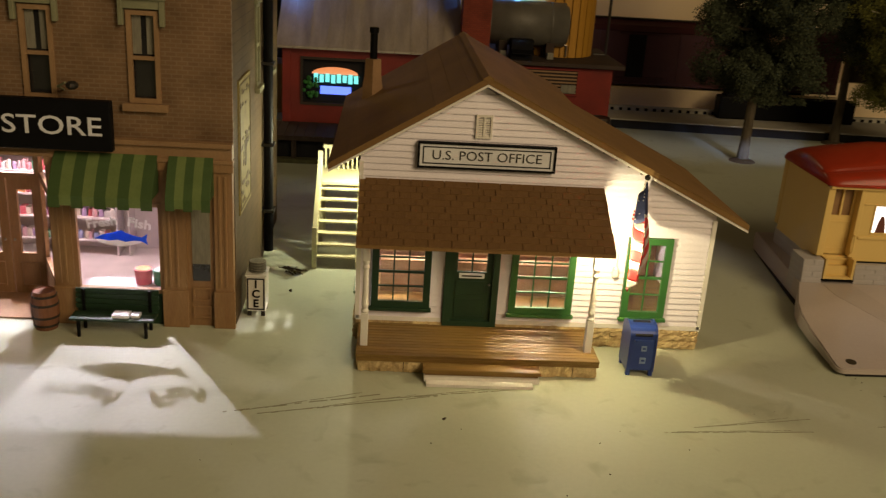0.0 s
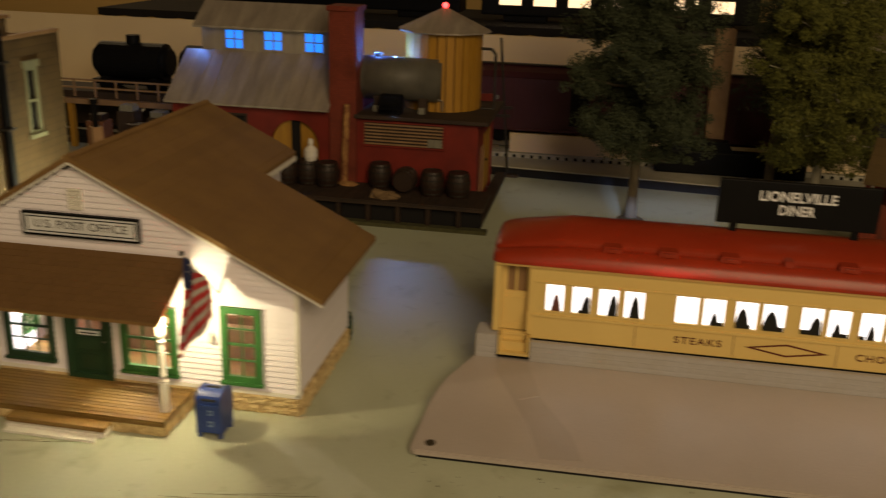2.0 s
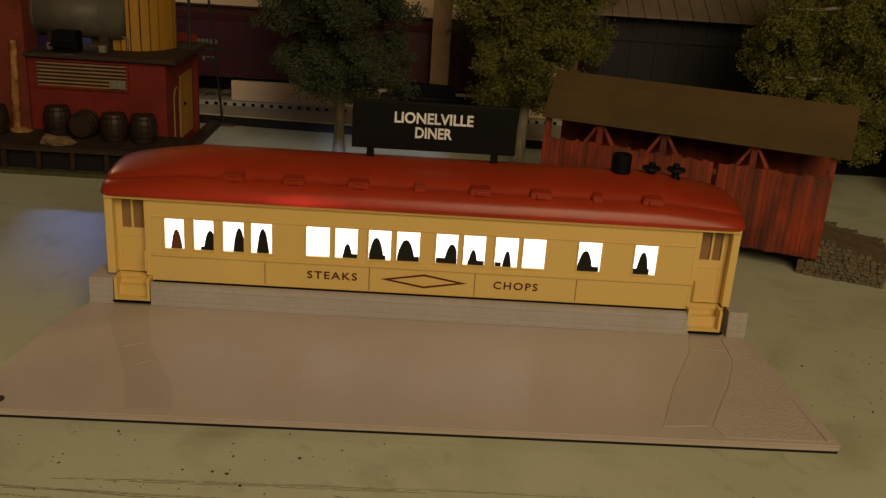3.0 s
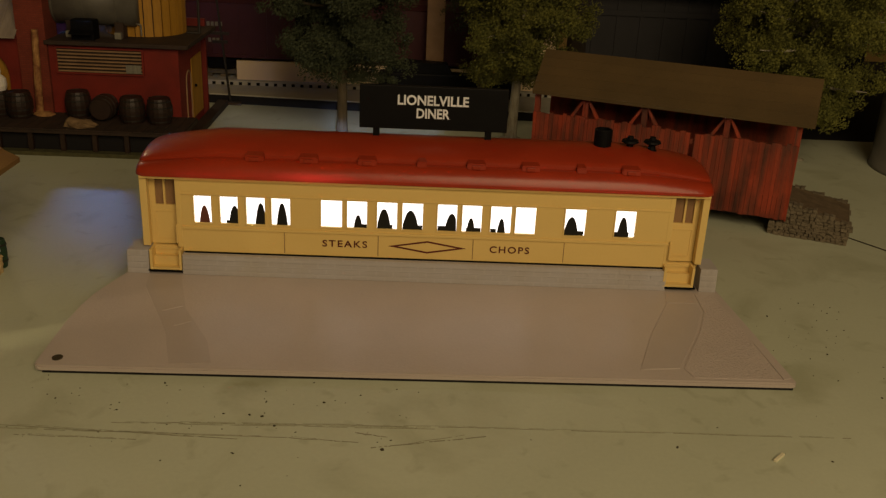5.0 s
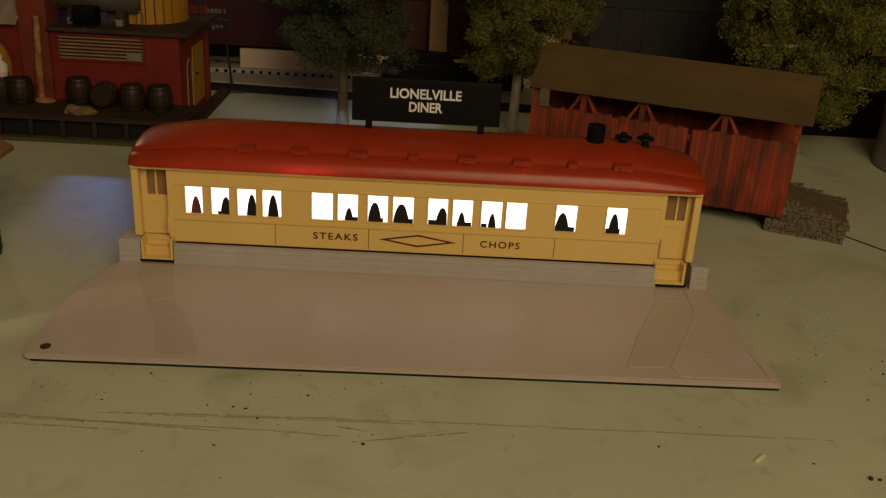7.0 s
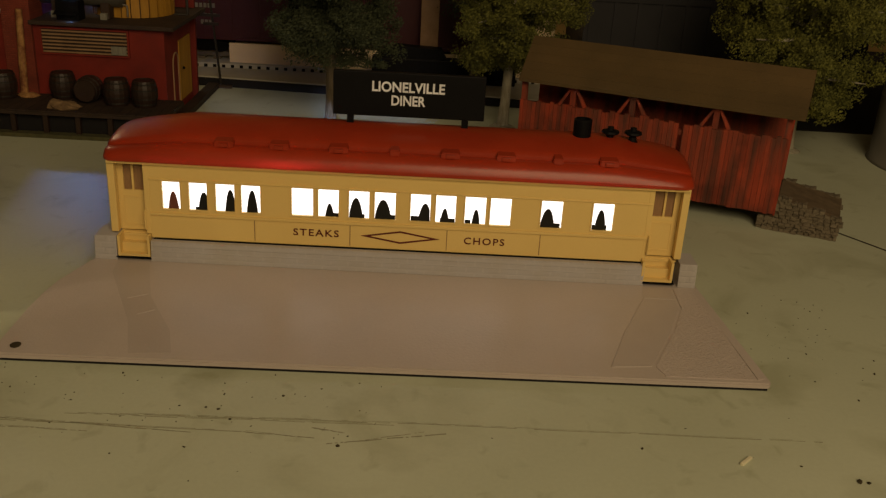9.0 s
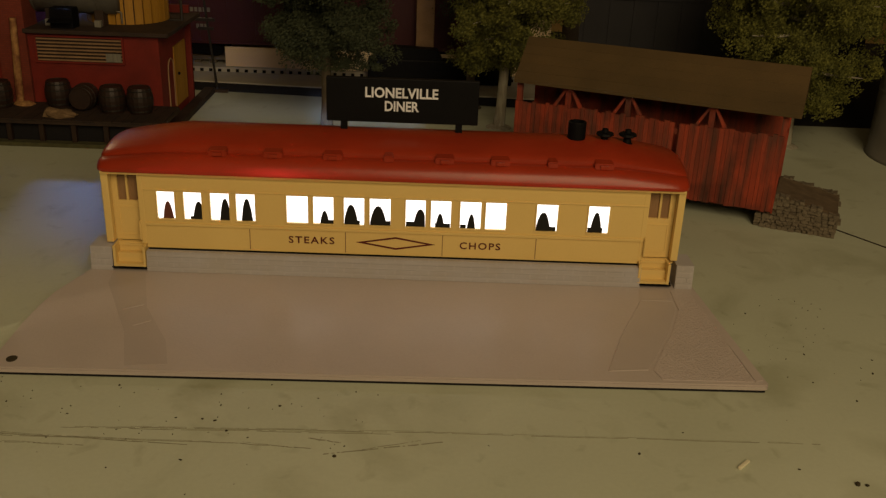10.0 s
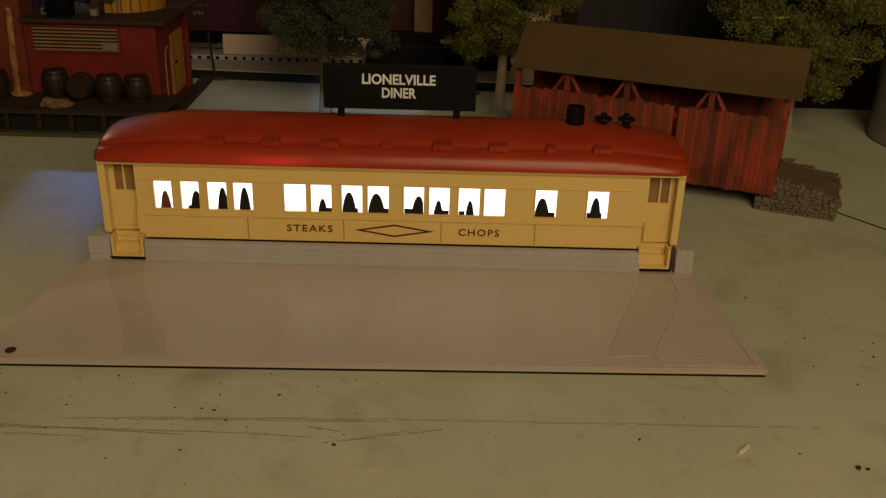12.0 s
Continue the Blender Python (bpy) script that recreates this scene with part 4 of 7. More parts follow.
    part("roof", slope(apex, -0.1275, 0.0155, 0.190), ROOFB, t, "brown shingled roof slope")
    part("roof", slope(-0.1275, -0.0540, 0.0155, 0.127), ROOFB, t, "brown shingled roof slope")
    for x0, x1 in ((-0.2660, apex), (apex, -0.0540)):
        s = sl if x0 < apex - 0.001 else sr
        z = lambda x: zr - s * abs(x - apex)
        part("barge_board", prism(bm_new(), [(x0, z(x0) - 0.0014), (x1, z(x1) - 0.0014), (x1, z(x1) - 0.0002), (x0, z(x0) - 0.0002)], "y", 0.0157, 0.0168), WHITE, t)
    part("barge_board", box1(-0.1285, -0.1270, 0.127, 0.190, zr - sr * 0.064 - 0.0035, zr - sr * 0.064 - 0.0003), WHITE, t)
    for row in range(15):
        for side in (-1, 1):
            s = sl if side < 0 else sr
            run = 0.0735 if side < 0 else 0.1365
            n = 9 if side < 0 else 16
            if row >= n:
                continue
            d0, d1 = run * row / n, run * (row + 1) / n
            ye = 0.190 if side < 0 or d1 < 0.065 else 0.127
            z = lambda d: zr + th - s * d
            xx = lambda d: apex + side * d
            part("shingle_course", prism(bm_new(), [(xx(d0), z(d0)), (xx(d1), z(d1)), (xx(d1), z(d1) + 0.00038), (xx(d0), z(d0) + 0.00025)], "y", 0.0152, ye + 0.0003), ROOFB, t)
    part("ridge_cap", prism(bm_new(), [(apex - 0.003, zr + 0.0022), (apex, zr + 0.0041), (apex + 0.003, zr + 0.0025), (apex, zr + 0.0015)], "y", 0.0150, 0.1905), ROOFB, t)
    # chimney on the west slope: tapered plastered stack with a black flue
    cz = zr - sl * abs(-0.248 - apex)
    ch = part("chimney", lathe(bm_new(), (-0.248, 0.142, cz - 0.004), [(0.0062, 0), (0.0060, 0.012), (0.0050, 0.019), (0.0046, 0.127 - cz + 0.004)], 4), TRIMTAN, t, "tan plastered chimney stack")
    part("flue", lathe(bm_new(), (-0.248, 0.142, 0.1265), [(0.0022, 0), (0.0022, 0.0155), (0.0028, 0.0158), (0.0028, 0.0188), (0.0018, 0.0190)], 16), BLACK, ch, "thin black flue pipe")
    # gable louvre and the sign
    lv = part("louvre", frame_bars(bm_new(), -0.1955, -0.1875, 0.1095, 0.1210, 0.0009, yf - 0.0020, yf - 0.0006), WHITE, t, "grey louvred gable vent")
    for k in range(9):
        part("louvre_slat", box1(-0.1947, -0.1883, yf - 0.0014, yf - 0.0006, 0.1105 + 0.00112 * k, 0.1112 + 0.00112 * k), WHITE, lv)
    part("centre_bar", box1(-0.1919, -0.1911, yf - 0.0019, yf - 0.0006, 0.1103, 0.1203), WHITE, lv)
    sg = part("sign_board", box1(-0.2222, -0.1560, yf - 0.0030, yf - 0.0008, 0.0948, 0.1062), LETTER, t, "white name board with black border")
    part("sign_frame", frame_bars(bm_new(), -0.2230, -0.1552, 0.0940, 0.1070, 0.0010, yf - 0.0036, yf - 0.0009), BLACK, sg)
    part("sign_rule", frame_bars(bm_new(), -0.2205, -0.1577, 0.0962, 0.1048, 0.0005, yf - 0.0033, yf - 0.0029), BLACK, sg)
    wording("lettering", "U.S. POST OFFICE", 0.0066, Matrix.Translation((-0.1891, yf - 0.0032, 0.1005)) @ Matrix.Rotation(radians(90), 4, "X"), IRON, sg, "dark lettering", width=0.0535, bold=-0.006)
    # porch: skirt, planks, step, posts, shingled roof
    part("porch_frame", box1(-0.2475, -0.1315, -0.0155, 0.0200, 0.0012, 0.0082), DARKWOOD, t)
    rng = random.Random(9)
    p = -0.2480
    while p < -0.1312:
        w = rng.uniform(0.012, 0.034)
        w = w if p + w < -0.136 else -0.1310 - p
        part("skirt_stone", rough_stone("x", p, p + w, 0.0003, 0.0068, -0.0160, -1, rng, 0.0010), STONE, t)
        p += w
    for y0, y1 in ((-0.0150, 0.0020), (0.0020, 0.0198)):
        part("skirt_stone", rough_stone("y", y0, y1, 0.0003, 0.0068, -0.1312, 1, rng, 0.0010), STONE, t)
        part("skirt_stone", rough_stone("y", y0, y1, 0.0003, 0.0068, -0.2478, -1, rng, 0.0010), STONE, t)
    for k in range(12):
        y0 = -0.0178 + 0.00320 * k
        part("porch_plank", box1(-0.2490, -0.1302, y0, y0 + 0.0030, 0.0084 + rng.uniform(0, 0.00015), 0.0098, 0.0002), DECK, t)
    part("porch_rim", box1(-0.2488, -0.1304, -0.0176, -0.0160, 0.0064, 0.0083), DECK, t)
    st = part("porch_step", box1(-0.2160, -0.1605, -0.0262, -0.0168, 0.0008, 0.0034), WHITE, t, "worn pale step board")
    part("tread", box1(-0.2168, -0.1598, -0.0255, -0.0178, 0.0046, 0.0066, 0.0003), DECK, st)
    part("riser", box1(-0.2155, -0.1610, -0.0245, -0.0185, 0.0034, 0.0046), DECK, st)
    part("lower_board", box1(-0.2150, -0.1640, -0.0305, -0.0262, 0.0002, 0.0016), WHITE, st)
    for x in (-0.2455, -0.1345):
        y = -0.0065
        ps = part("porch_post", box1(x - 0.0018, x + 0.0018, y - 0.0018, y + 0.0018, 0.0098, 0.0270, 0.0003), WHITE, t)
        part("turned_shaft", lathe(bm_new(), (x, y, 0.0270), [(0.0016, 0), (0.0020, 0.0010), (0.0013, 0.0022), (0.0018, 0.0040), (0.0015, 0.0070), (0.0012, 0.022), (0.0018, 0.0235), (0.0013, 0.0248), (0.0018, 0.027)], 14), WHITE, ps)
        part("post_head", box1(x - 0.0017, x + 0.0017, y - 0.0017, y + 0.0017, 0.0540, 0.0680), WHITE, ps)
    ya, za, yb, zb = yf - 0.001, 0.0848, -0.0185, 0.0640
    part("porch_beam", box1(-0.2470, -0.1330, -0.0090, -0.0055, 0.0645, 0.0675), WHITE, t)
    pr = part("porch_roof", prism(bm_new(), [(ya, za), (yb, zb), (yb, zb + 0.0016), (ya, za + 0.0016)], "x", -0.2505, -0.1290), ROOFB, t, "brown shingled porch roof")
    n, m = 10, 22
    shapes = []
    for v in range(4):
        bm = bm_new()
        w = 0.1215 / m
        quadbox(bm, [(0.00008, 0, 0), (w - 0.00008, 0, 0), (w - 0.00008, 0.0050, 0), (0.00008, 0.0050, 0), (0.00008, 0.0002 * v, 0.0006 + 0.00006 * v), (w - 0.00008, 0.0001 * (3 - v), 0.0006), (w - 0.00008, 0.0050, 0.0003), (0.00008, 0.0050, 0.0003)])
        me = bpy.data.meshes.new("shingle")
        bmesh.ops.recalc_face_normals(bm, faces=bm.faces)
        bm.to_mesh(me)
        bm.free()
        me.materials.append(SHINGLE)
        shapes.append(me)
    length = math.hypot(ya - yb, za - zb)
    tilt = math.atan2(za - zb, ya - yb)
    off = ORIGIN[t.name]
    for r in range(n):
        for c in range(m):
            f = r / n
            ob = new("shingle", shapes[rng.randrange(4)])
            ob.parent = pr
            x = -0.2505 + 0.1215 * (c + (0.5 if r % 2 else 0)) / m + rng.uniform(-0.0002, 0.0002)
            if x > -0.1330:
                x -= 0.1215 / m * 0.5
            ob.matrix_basis = Matrix.Translation(Vector((x, yb + (ya - yb) * f, zb + (za - zb) * f + 0.0017)) - off) @ Matrix.Rotation(tilt, 4, "X")
    # the wall lamp between porch and flag, its bulb bare below a white holder
    lm = part("wall_lamp", lathe(bm_new(), (-0.1185, 0.0183, 0.0405), [(0.0010, 0), (0.0017, 0.0008), (0.0017, 0.0048), (0.0008, 0.0056)], 14), WHITE, t, "small white hanging lamp")
    part("cord", rod(bm_new(), (-0.1185, 0.0183, 0.0460), (-0.1170, yf - 0.0004, 0.0600), 0.0003), WHITE, lm)
    return t


build_post_office()


def build_flag():
    """The pole leans out from the wall and the cloth hangs below it, square to the wall."""
    t = thing("flag", (-0.1115, 0.0200, 0.0700), "striped red and white flag with blue corner on a pole", "flag")
    foot, head = Vector((-0.1135, 0.0203, 0.0690)), Vector((-0.1174, -0.0112, 0.1012))
    part("pole", rod(bm_new(), foot, head, 0.0005), WHITE, t)
    part("knob", ball(bm_new(), head + Vector((0, -0.0006, 0.0008)), 0.0014), IRON, t)

    def at(u, v):
        """u from the pole's head (0) to its foot (1), v downwards along the hanging cloth."""
        top = head.lerp(foot, 0.03 + 0.66 * u)
        ends = (0.0, 0.3, 0.65, 1.0)
        low = Vector([float(np.interp(u, ends, e)) for e in ((-0.1215, -0.1172, -0.1120, -0.1088), (-0.0200, -0.0150, -0.0015, 0.0088), (0.0535, 0.0455, 0.0640, 0.0690))])
        fold = 0.0038 * math.sin(u * 10 + v * 1.6) * (0.35 + 0.65 * min(1.0, v * 2.5)) + 0.0007 * math.sin(u * 29 + v * 5) * v
        return top.lerp(low, v) + Vector((fold, 0.0012 * math.sin(v * 7 + u * 4) * v * (1 - u), 0))

    def sheet(edge, material, name, u0=0.0, u1=1.0):
        """A strip of cloth with thickness; edge(u) gives its upper and lower limit."""
        bm, n, m = bm_new(), 6, 16
        grid = []
        for d in (-0.0002, 0.0002):
            grid.append([[bm.verts.new(at(u, edge(u)[0] + (edge(u)[1] - edge(u)[0]) * j / n) + Vector((d, 0, 0))) for u in [u0 + (u1 - u0) * i / m for i in range(m + 1)]] for j in range(n + 1)])
        f, b = grid
        for j in range(n):
            for i in range(m):
                bm.faces.new((f[j][i], f[j + 1][i], f[j + 1][i + 1], f[j][i + 1]))
                bm.faces.new((b[j][i], b[j][i + 1], b[j + 1][i + 1], b[j + 1][i]))
            bm.faces.new((f[j][0], b[j][0], b[j + 1][0], f[j + 1][0]))
            bm.faces.new((f[j][m], f[j + 1][m], b[j + 1][m], b[j][m]))
        for i in range(m):
            bm.faces.new((f[0][i], f[0][i + 1], b[0][i + 1], b[0][i]))
            bm.faces.new((f[n][i], b[n][i], b[n][i + 1], f[n][i + 1]))
        for q in bm.faces:
            q.smooth = True
        return part(name, bm, material, t)
    # the blue corner lies at the head; the red and white bands wind aslant down the furled cloth
    sheet(lambda u: (0.0, 0.33), FLAGBLUE, "canton", 0.0, 0.5)
    for k in range(17):
        for u0, u1, start in ((0.0, 0.5, 0.33), (0.5, 1.0, 0.0)):
            edge = lambda u: tuple(min(1.0, max(start, 1.6 * q / 17 - 0.6 * u)) for q in (k - 0.12 * (k % 2 == 0), k + 1 - 0.12 * (k % 2)))
            if max(edge(u0)[1] - edge(u0)[0], edge(u1)[1] - edge(u1)[0], edge((u0 + u1) / 2)[1] - edge((u0 + u1) / 2)[0]) > 0.004:
                sheet(edge, FLAGRED if k % 2 == 0 else FLAGWHITE, "stripe", u0, u1)
    rng = random.Random(4)
    for k in range(16):
        p = at(rng.uniform(0.03, 0.46), rng.uniform(0.03, 0.33))
        for d in (-0.0003, 0.0003):
            part("star", ball(bm_new(), p + Vector((d, 0, 0)), 0.00036, seg=6), FLAGWHITE, t)
    return t


def build_mailbox():
    x0, x1, y0, y1, h = -0.1150, -0.1012, -0.0115, 0.0035, 0.0262
    t = thing("mailbox", (-0.108, -0.004, 0), "blue enamelled street mailbox with round top", "mailbox")
    ym, r = (y0 + y1) / 2, (y1 - y0) / 2
    side = [(y0, 0.0030), (y1, 0.0030)] + [(ym + r * math.cos(radians(a)), h - r * 0.62 + r * 0.62 * math.sin(radians(a))) for a in range(0, 181, 15)]
    b = part("body", prism(bm_new(), side, "x", x0 + 0.0008, x1 - 0.0008), BLUE, t)
    for xa in (x0, x1 - 0.0008):
        side2 = [(y0 - 0.0005, 0.0026), (y1 + 0.0005, 0.0026)] + [(ym + (r + 0.0005) * math.cos(radians(a)), h - r * 0.62 + (r * 0.62 + 0.0006) * math.sin(radians(a))) for a in range(0, 181, 15)]
        part("side_plate", prism(bm_new(), side2, "x", xa, xa + 0.0008), BLUE, t)
    for xa in (x0 + 0.0002, x1 - 0.0022):
        for yy in (y0, y1 - 0.002):
            part("leg", box1(xa, xa + 0.002, yy, yy + 0.002, 0, 0.0034), BLUE, t)
    bm = bm_new()
    quadbox(bm, [(x0 + 0.0026, y0 + 0.0006, h - 0.0056), (x1 - 0.0026, y0 + 0.0006, h - 0.0056), (x1 - 0.0026, y0 + 0.0082, h - 0.0012), (x0 + 0.0026, y0 + 0.0082, h - 0.0012), (x0 + 0.0026, y0 - 0.0008, h - 0.0040), (x1 - 0.0026, y0 - 0.0008, h - 0.0040), (x1 - 0.0026, y0 + 0.0078, h + 0.0006), (x0 + 0.0026, y0 + 0.0078, h + 0.0006)])
    part("slot", bm, CLOTHSHADE, t, "dark letter slot")
    part("handle", box1(x0 + 0.0024, x1 - 0.0022, y0 - 0.0014, y0 + 0.0002, h - 0.0074, h - 0.0064, 0.0002), BLUE, t)
    for z, w in ((0.0135, 0.0026), (0.0068, 0.0030)):
        xc = (x0 + x1) / 2 + 0.0008
        n = part("notice", box1(xc - w / 2, xc + w / 2, y0 - 0.0004, y0 + 0.0002, z, z + w * 1.05), PALEBLUE, t, "small pale blue notice")
        part("print_bar", box1(xc - w * 0.3, xc + w * 0.3, y0 - 0.0006, y0 - 0.0003, z + w * 0.4, z + w * 0.75), BLUE, n)
    return t


def build_stairs():
    t = thing("outside_stairs", (-0.268, 0.14, 0), "pale yellow wooden stairs with railing beside the clapboard wall", "stairs")
    x0, x1 = -0.2800, -0.2535
    for x in (x0, x1 - 0.0012):
        bm = bm_new()
        prism(bm, [(0.120, 0.001), (0.126, 0.001), (0.166, 0.0400), (0.166, 0.0440), (0.160, 0.0440), (0.120, 0.0050)], "x", x, x + 0.0012)
        part("stringer", bm, PALEYEL, t)
    for k in range(7):
        z, y = 0.0060 + 0.0056 * k, 0.122 + 0.0058 * k
        part("tread", box1(x0 + 0.0013, x1 - 0.0013, y + 0.0003, y + 0.0058, z, z + 0.0010), PALEYEL, t)
    part("landing", box1(x0, x1, 0.160, 0.195, 0.0425, 0.0443), PALEYEL, t)
    for y in (0.162, 0.193):
        for x in (x0, x1 - 0.002):
            part("landing_post", box1(x, x + 0.002, y, y + 0.002, 0.0, 0.0425), PALEYEL, t)
    part("newel", box1(x0 - 0.0012, x0 + 0.0016, 0.1185, 0.1213, 0, 0.0265), PALEYEL, t)
    part("newel", box1(x0 - 0.0012, x0 + 0.0016, 0.1600, 0.1628, 0.0443, 0.0640), PALEYEL, t)
    bm = bm_new()
    quadbox(bm, [(x0 - 0.0010, 0.1190, 0.0225), (x0 + 0.0014, 0.1190, 0.0225), (x0 + 0.0014, 0.1615, 0.0590), (x0 - 0.0010, 0.1615, 0.0590), (x0 - 0.0010, 0.1190, 0.0250), (x0 + 0.0014, 0.1190, 0.0250), (x0 + 0.0014, 0.1615, 0.0615), (x0 - 0.0010, 0.1615, 0.0615)])
    part("handrail", bm, PALEYEL, t)
    part("handrail", box1(x0, x1, 0.1925, 0.1945, 0.0585, 0.0607), PALEYEL, t)
    for k in range(9):
        x = x0 + 0.001 + 0.0030 * k
        part("baluster", box1(x, x + 0.0012, 0.1930, 0.1940, 0.0443, 0.0585), PALEYEL, t)
    for k in range(8):
        y = 0.1235 + 0.0050 * k
        z = 0.008 + 0.86 * (y - 0.122)
        part("baluster", box1(x0 - 0.0002, x0 + 0.0008, y, y + 0.0010, z, z + 0.0165), PALEYEL, t)
    return t


build_flag()
tub = thing("rain_barrel", (-0.0742, 0.1262, 0), "small dark green rain barrel against the clapboard wall", "barrel")
part("barrel_body", lathe(bm_new(), (-0.0742, 0.1262, 0), [(0.0040, 0), (0.0047, 0.005), (0.0049, 0.010), (0.0046, 0.016), (0.0042, 0.0185), (0.0038, 0.0185), (0.0038, 0.0175)], 20), DKGREEN, tub)
for z in (0.004, 0.0145):
    part("hoop", lathe(bm_new(), (-0.0742, 0.1262, z), [(0.0046, 0), (0.0050, 0.0002), (0.0050, 0.0012), (0.0046, 0.0014)], 20), IRON, tub)
build_mailbox()
build_stairs()


# ---- the general store ----
def hood(parent, x0, x1, z, y):
    """A bracketed window hood."""
    h = part("window_hood", box1(x0 - 0.0040, x1 + 0.0040, y - 0.0040, y, z + 0.0050, z + 0.0072, 0.0004), SAGE, parent, "sage green bracketed hood")
    part("hood_board", box1(x0 - 0.0028, x1 + 0.0028, y - 0.0024, y, z + 0.0008, z + 0.0050), SAGE, h)
    for x in (x0 - 0.0032, x1 + 0.0008):
        part("bracket", box1(x, x + 0.0024, y - 0.0030, y, z - 0.0070, z + 0.0050, 0.0004), SAGE, h)


def build_store():
    t = thing("general_store", (-0.42, 0.12, 0), "two storey tan brick general store with lit shop windows", "shop building")
    yf, xr, xl, back = 0.030, -0.3135, -0.560, 0.213
    ups = [(-0.3620, -0.3470), (-0.4110, -0.3960), (-0.4590, -0.4440), (-0.5080, -0.4930)]
    wz0, wz1 = 0.1165, 0.1600
    part("upper_wall", panel(bm_new(), xl, xr, 0.098, 0.176, yf, yf + 0.003, [(a, b, wz0, wz1) for a, b in ups]), STOREBRICK, t, "tan brick upper wall")
    side = [(0.109, 0.123, 0.112, 0.158), (0.168, 0.182, 0.112, 0.158)]
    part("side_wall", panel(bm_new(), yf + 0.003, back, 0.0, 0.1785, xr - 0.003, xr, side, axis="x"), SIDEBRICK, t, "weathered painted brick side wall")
    part("back_wall", panel(bm_new(), xl, xr - 0.003, 0.0, 0.176, back - 0.003, back), STOREBRICK, t)
    part("side_wall", panel(bm_new(), yf + 0.003, back - 0.003, 0.0, 0.176, xl, xl + 0.003, axis="x"), STOREBRICK, t)
    part("roof", box1(xl + 0.003, xr - 0.003, yf + 0.003, back - 0.003, 0.166, 0.169), DARKWOOD, t, "flat dark roof")
    part("coping", box1(xr - 0.0042, xr + 0.0012, yf + 0.003, back, 0.1785, 0.1812, 0.0004), TRIMTAN, t)
    part("upper_floor", box1(xl + 0.003, xr - 0.003, yf + 0.003, back - 0.003, 0.1025, 0.1045), INSIDE, t, "pale shop ceiling")
    for a, b in ups:
        w = part("window", frame_bars(bm_new(), a, b, wz0, wz1, 0.0022, yf - 0.0012, yf + 0.001), TRIMTAN, t, "tan framed sash window")
        part("meeting_rail", box1(a + 0.0022, b - 0.0022, yf - 0.0008, yf + 0.001, 0.1370, 0.1388), TRIMTAN, w)
        part("pane", box1(a + 0.002, b - 0.002, yf + 0.0020, yf + 0.0024, wz0 + 0.002, wz1 - 0.002), DARKGLASS, w, "dark glass")
        for s in (0, 1):
            x0 = a + 0.0022 + (0.0066 if s else 0)
            part("curtain", box1(x0, x0 + 0.0040, yf + 0.0014, yf + 0.0019, 0.1395, wz1 - 0.0022), CURTAIN, w, "grey curtain")
        part("sill", box1(a - 0.0032, b + 0.0032, yf - 0.0030, yf, wz0 - 0.0040, wz0 - 0.0002, 0.0004), TRIMTAN, w)
        hood(t, a, b, wz1, yf)
    for a, b, c, d in side:
        w = part("window", frame_bars(bm_new(), a, b, c, d, 0.0020, xr - 0.001, xr + 0.001, axis="x"), SAGE, t, "side sash window")
        part("pane", box1(xr - 0.0022, xr - 0.0018, a + 0.002, b - 0.002, c + 0.002, d - 0.002), DARKGLASS, w, "dark glass")
        part("meeting_rail", box1(xr - 0.0008, xr + 0.0008, a + 0.002, b - 0.002, 0.134, 0.1358), SAGE, w)
        part("sill", box1(xr, xr + 0.003, a - 0.002, b + 0.002, c - 0.003, c, 0.0003), SAGE, w)
        part("lintel", box1(xr, xr + 0.002, a - 0.002, b + 0.002, d, d + 0.005, 0.0003), SAGE, w)
    # main cornice
    cn = part("cornice", box1(xl, xr + 0.002, yf - 0.0060, yf + 0.010, 0.1760, 0.1800, 0.0005), SAGE, t, "sage green cornice with panels")
    part("frieze", box1(xl, xr + 0.0010, yf - 0.0030, yf + 0.010, 0.1800, 0.1970), SAGE, cn)
    part("cap", box1(xl, xr + 0.0035, yf - 0.0095, yf + 0.012, 0.1970, 0.2010, 0.0006), SAGE, cn)
    for k in range(6):
        x = xr - 0.0040 - 0.042 * k
        part("bracket", box1(x - 0.0030, x, yf - 0.0078, yf - 0.003, 0.1800, 0.1970, 0.0005), SAGE, cn)
        part("frieze_panel", frame_bars(bm_new(), x - 0.036, x - 0.008, 0.1825, 0.1950, 0.0012, yf - 0.0042, yf - 0.003), SAGE, cn)
    for y in (0.104, 0.150):
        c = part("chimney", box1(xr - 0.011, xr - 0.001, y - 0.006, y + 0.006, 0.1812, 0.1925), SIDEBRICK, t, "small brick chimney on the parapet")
        part("chimney_cap", box1(xr - 0.013, xr + 0.001, y - 0.008, y + 0.008, 0.1925, 0.1950, 0.0005), TRIMTAN, c)
        part("flue", lathe(bm_new(), (xr - 0.006, y, 0.1950), [(0.0028, 0), (0.0024, 0.004), (0.0030, 0.005)], 12), DARKBARREL, c)
    dp = part("downspout", rod(bm_new(), (xr + 0.0036, 0.138, 0.004), (xr + 0.0036, 0.138, 0.188), 0.0030, seg=16), BLACK, t, "black downspout with brackets")
    for z in (0.030, 0.072, 0.121, 0.165):
        part("pipe_band", box1(xr, xr + 0.0074, 0.1335, 0.1425, z, z + 0.0016), IRON, dp)
    # poster painted on the side wall
    ps = part("wall_poster", box1(xr, xr + 0.0008, 0.046, 0.084, 0.056, 0.126), POSTER, t, "aged yellow painted wall advertisement")
    rng = random.Random(3)
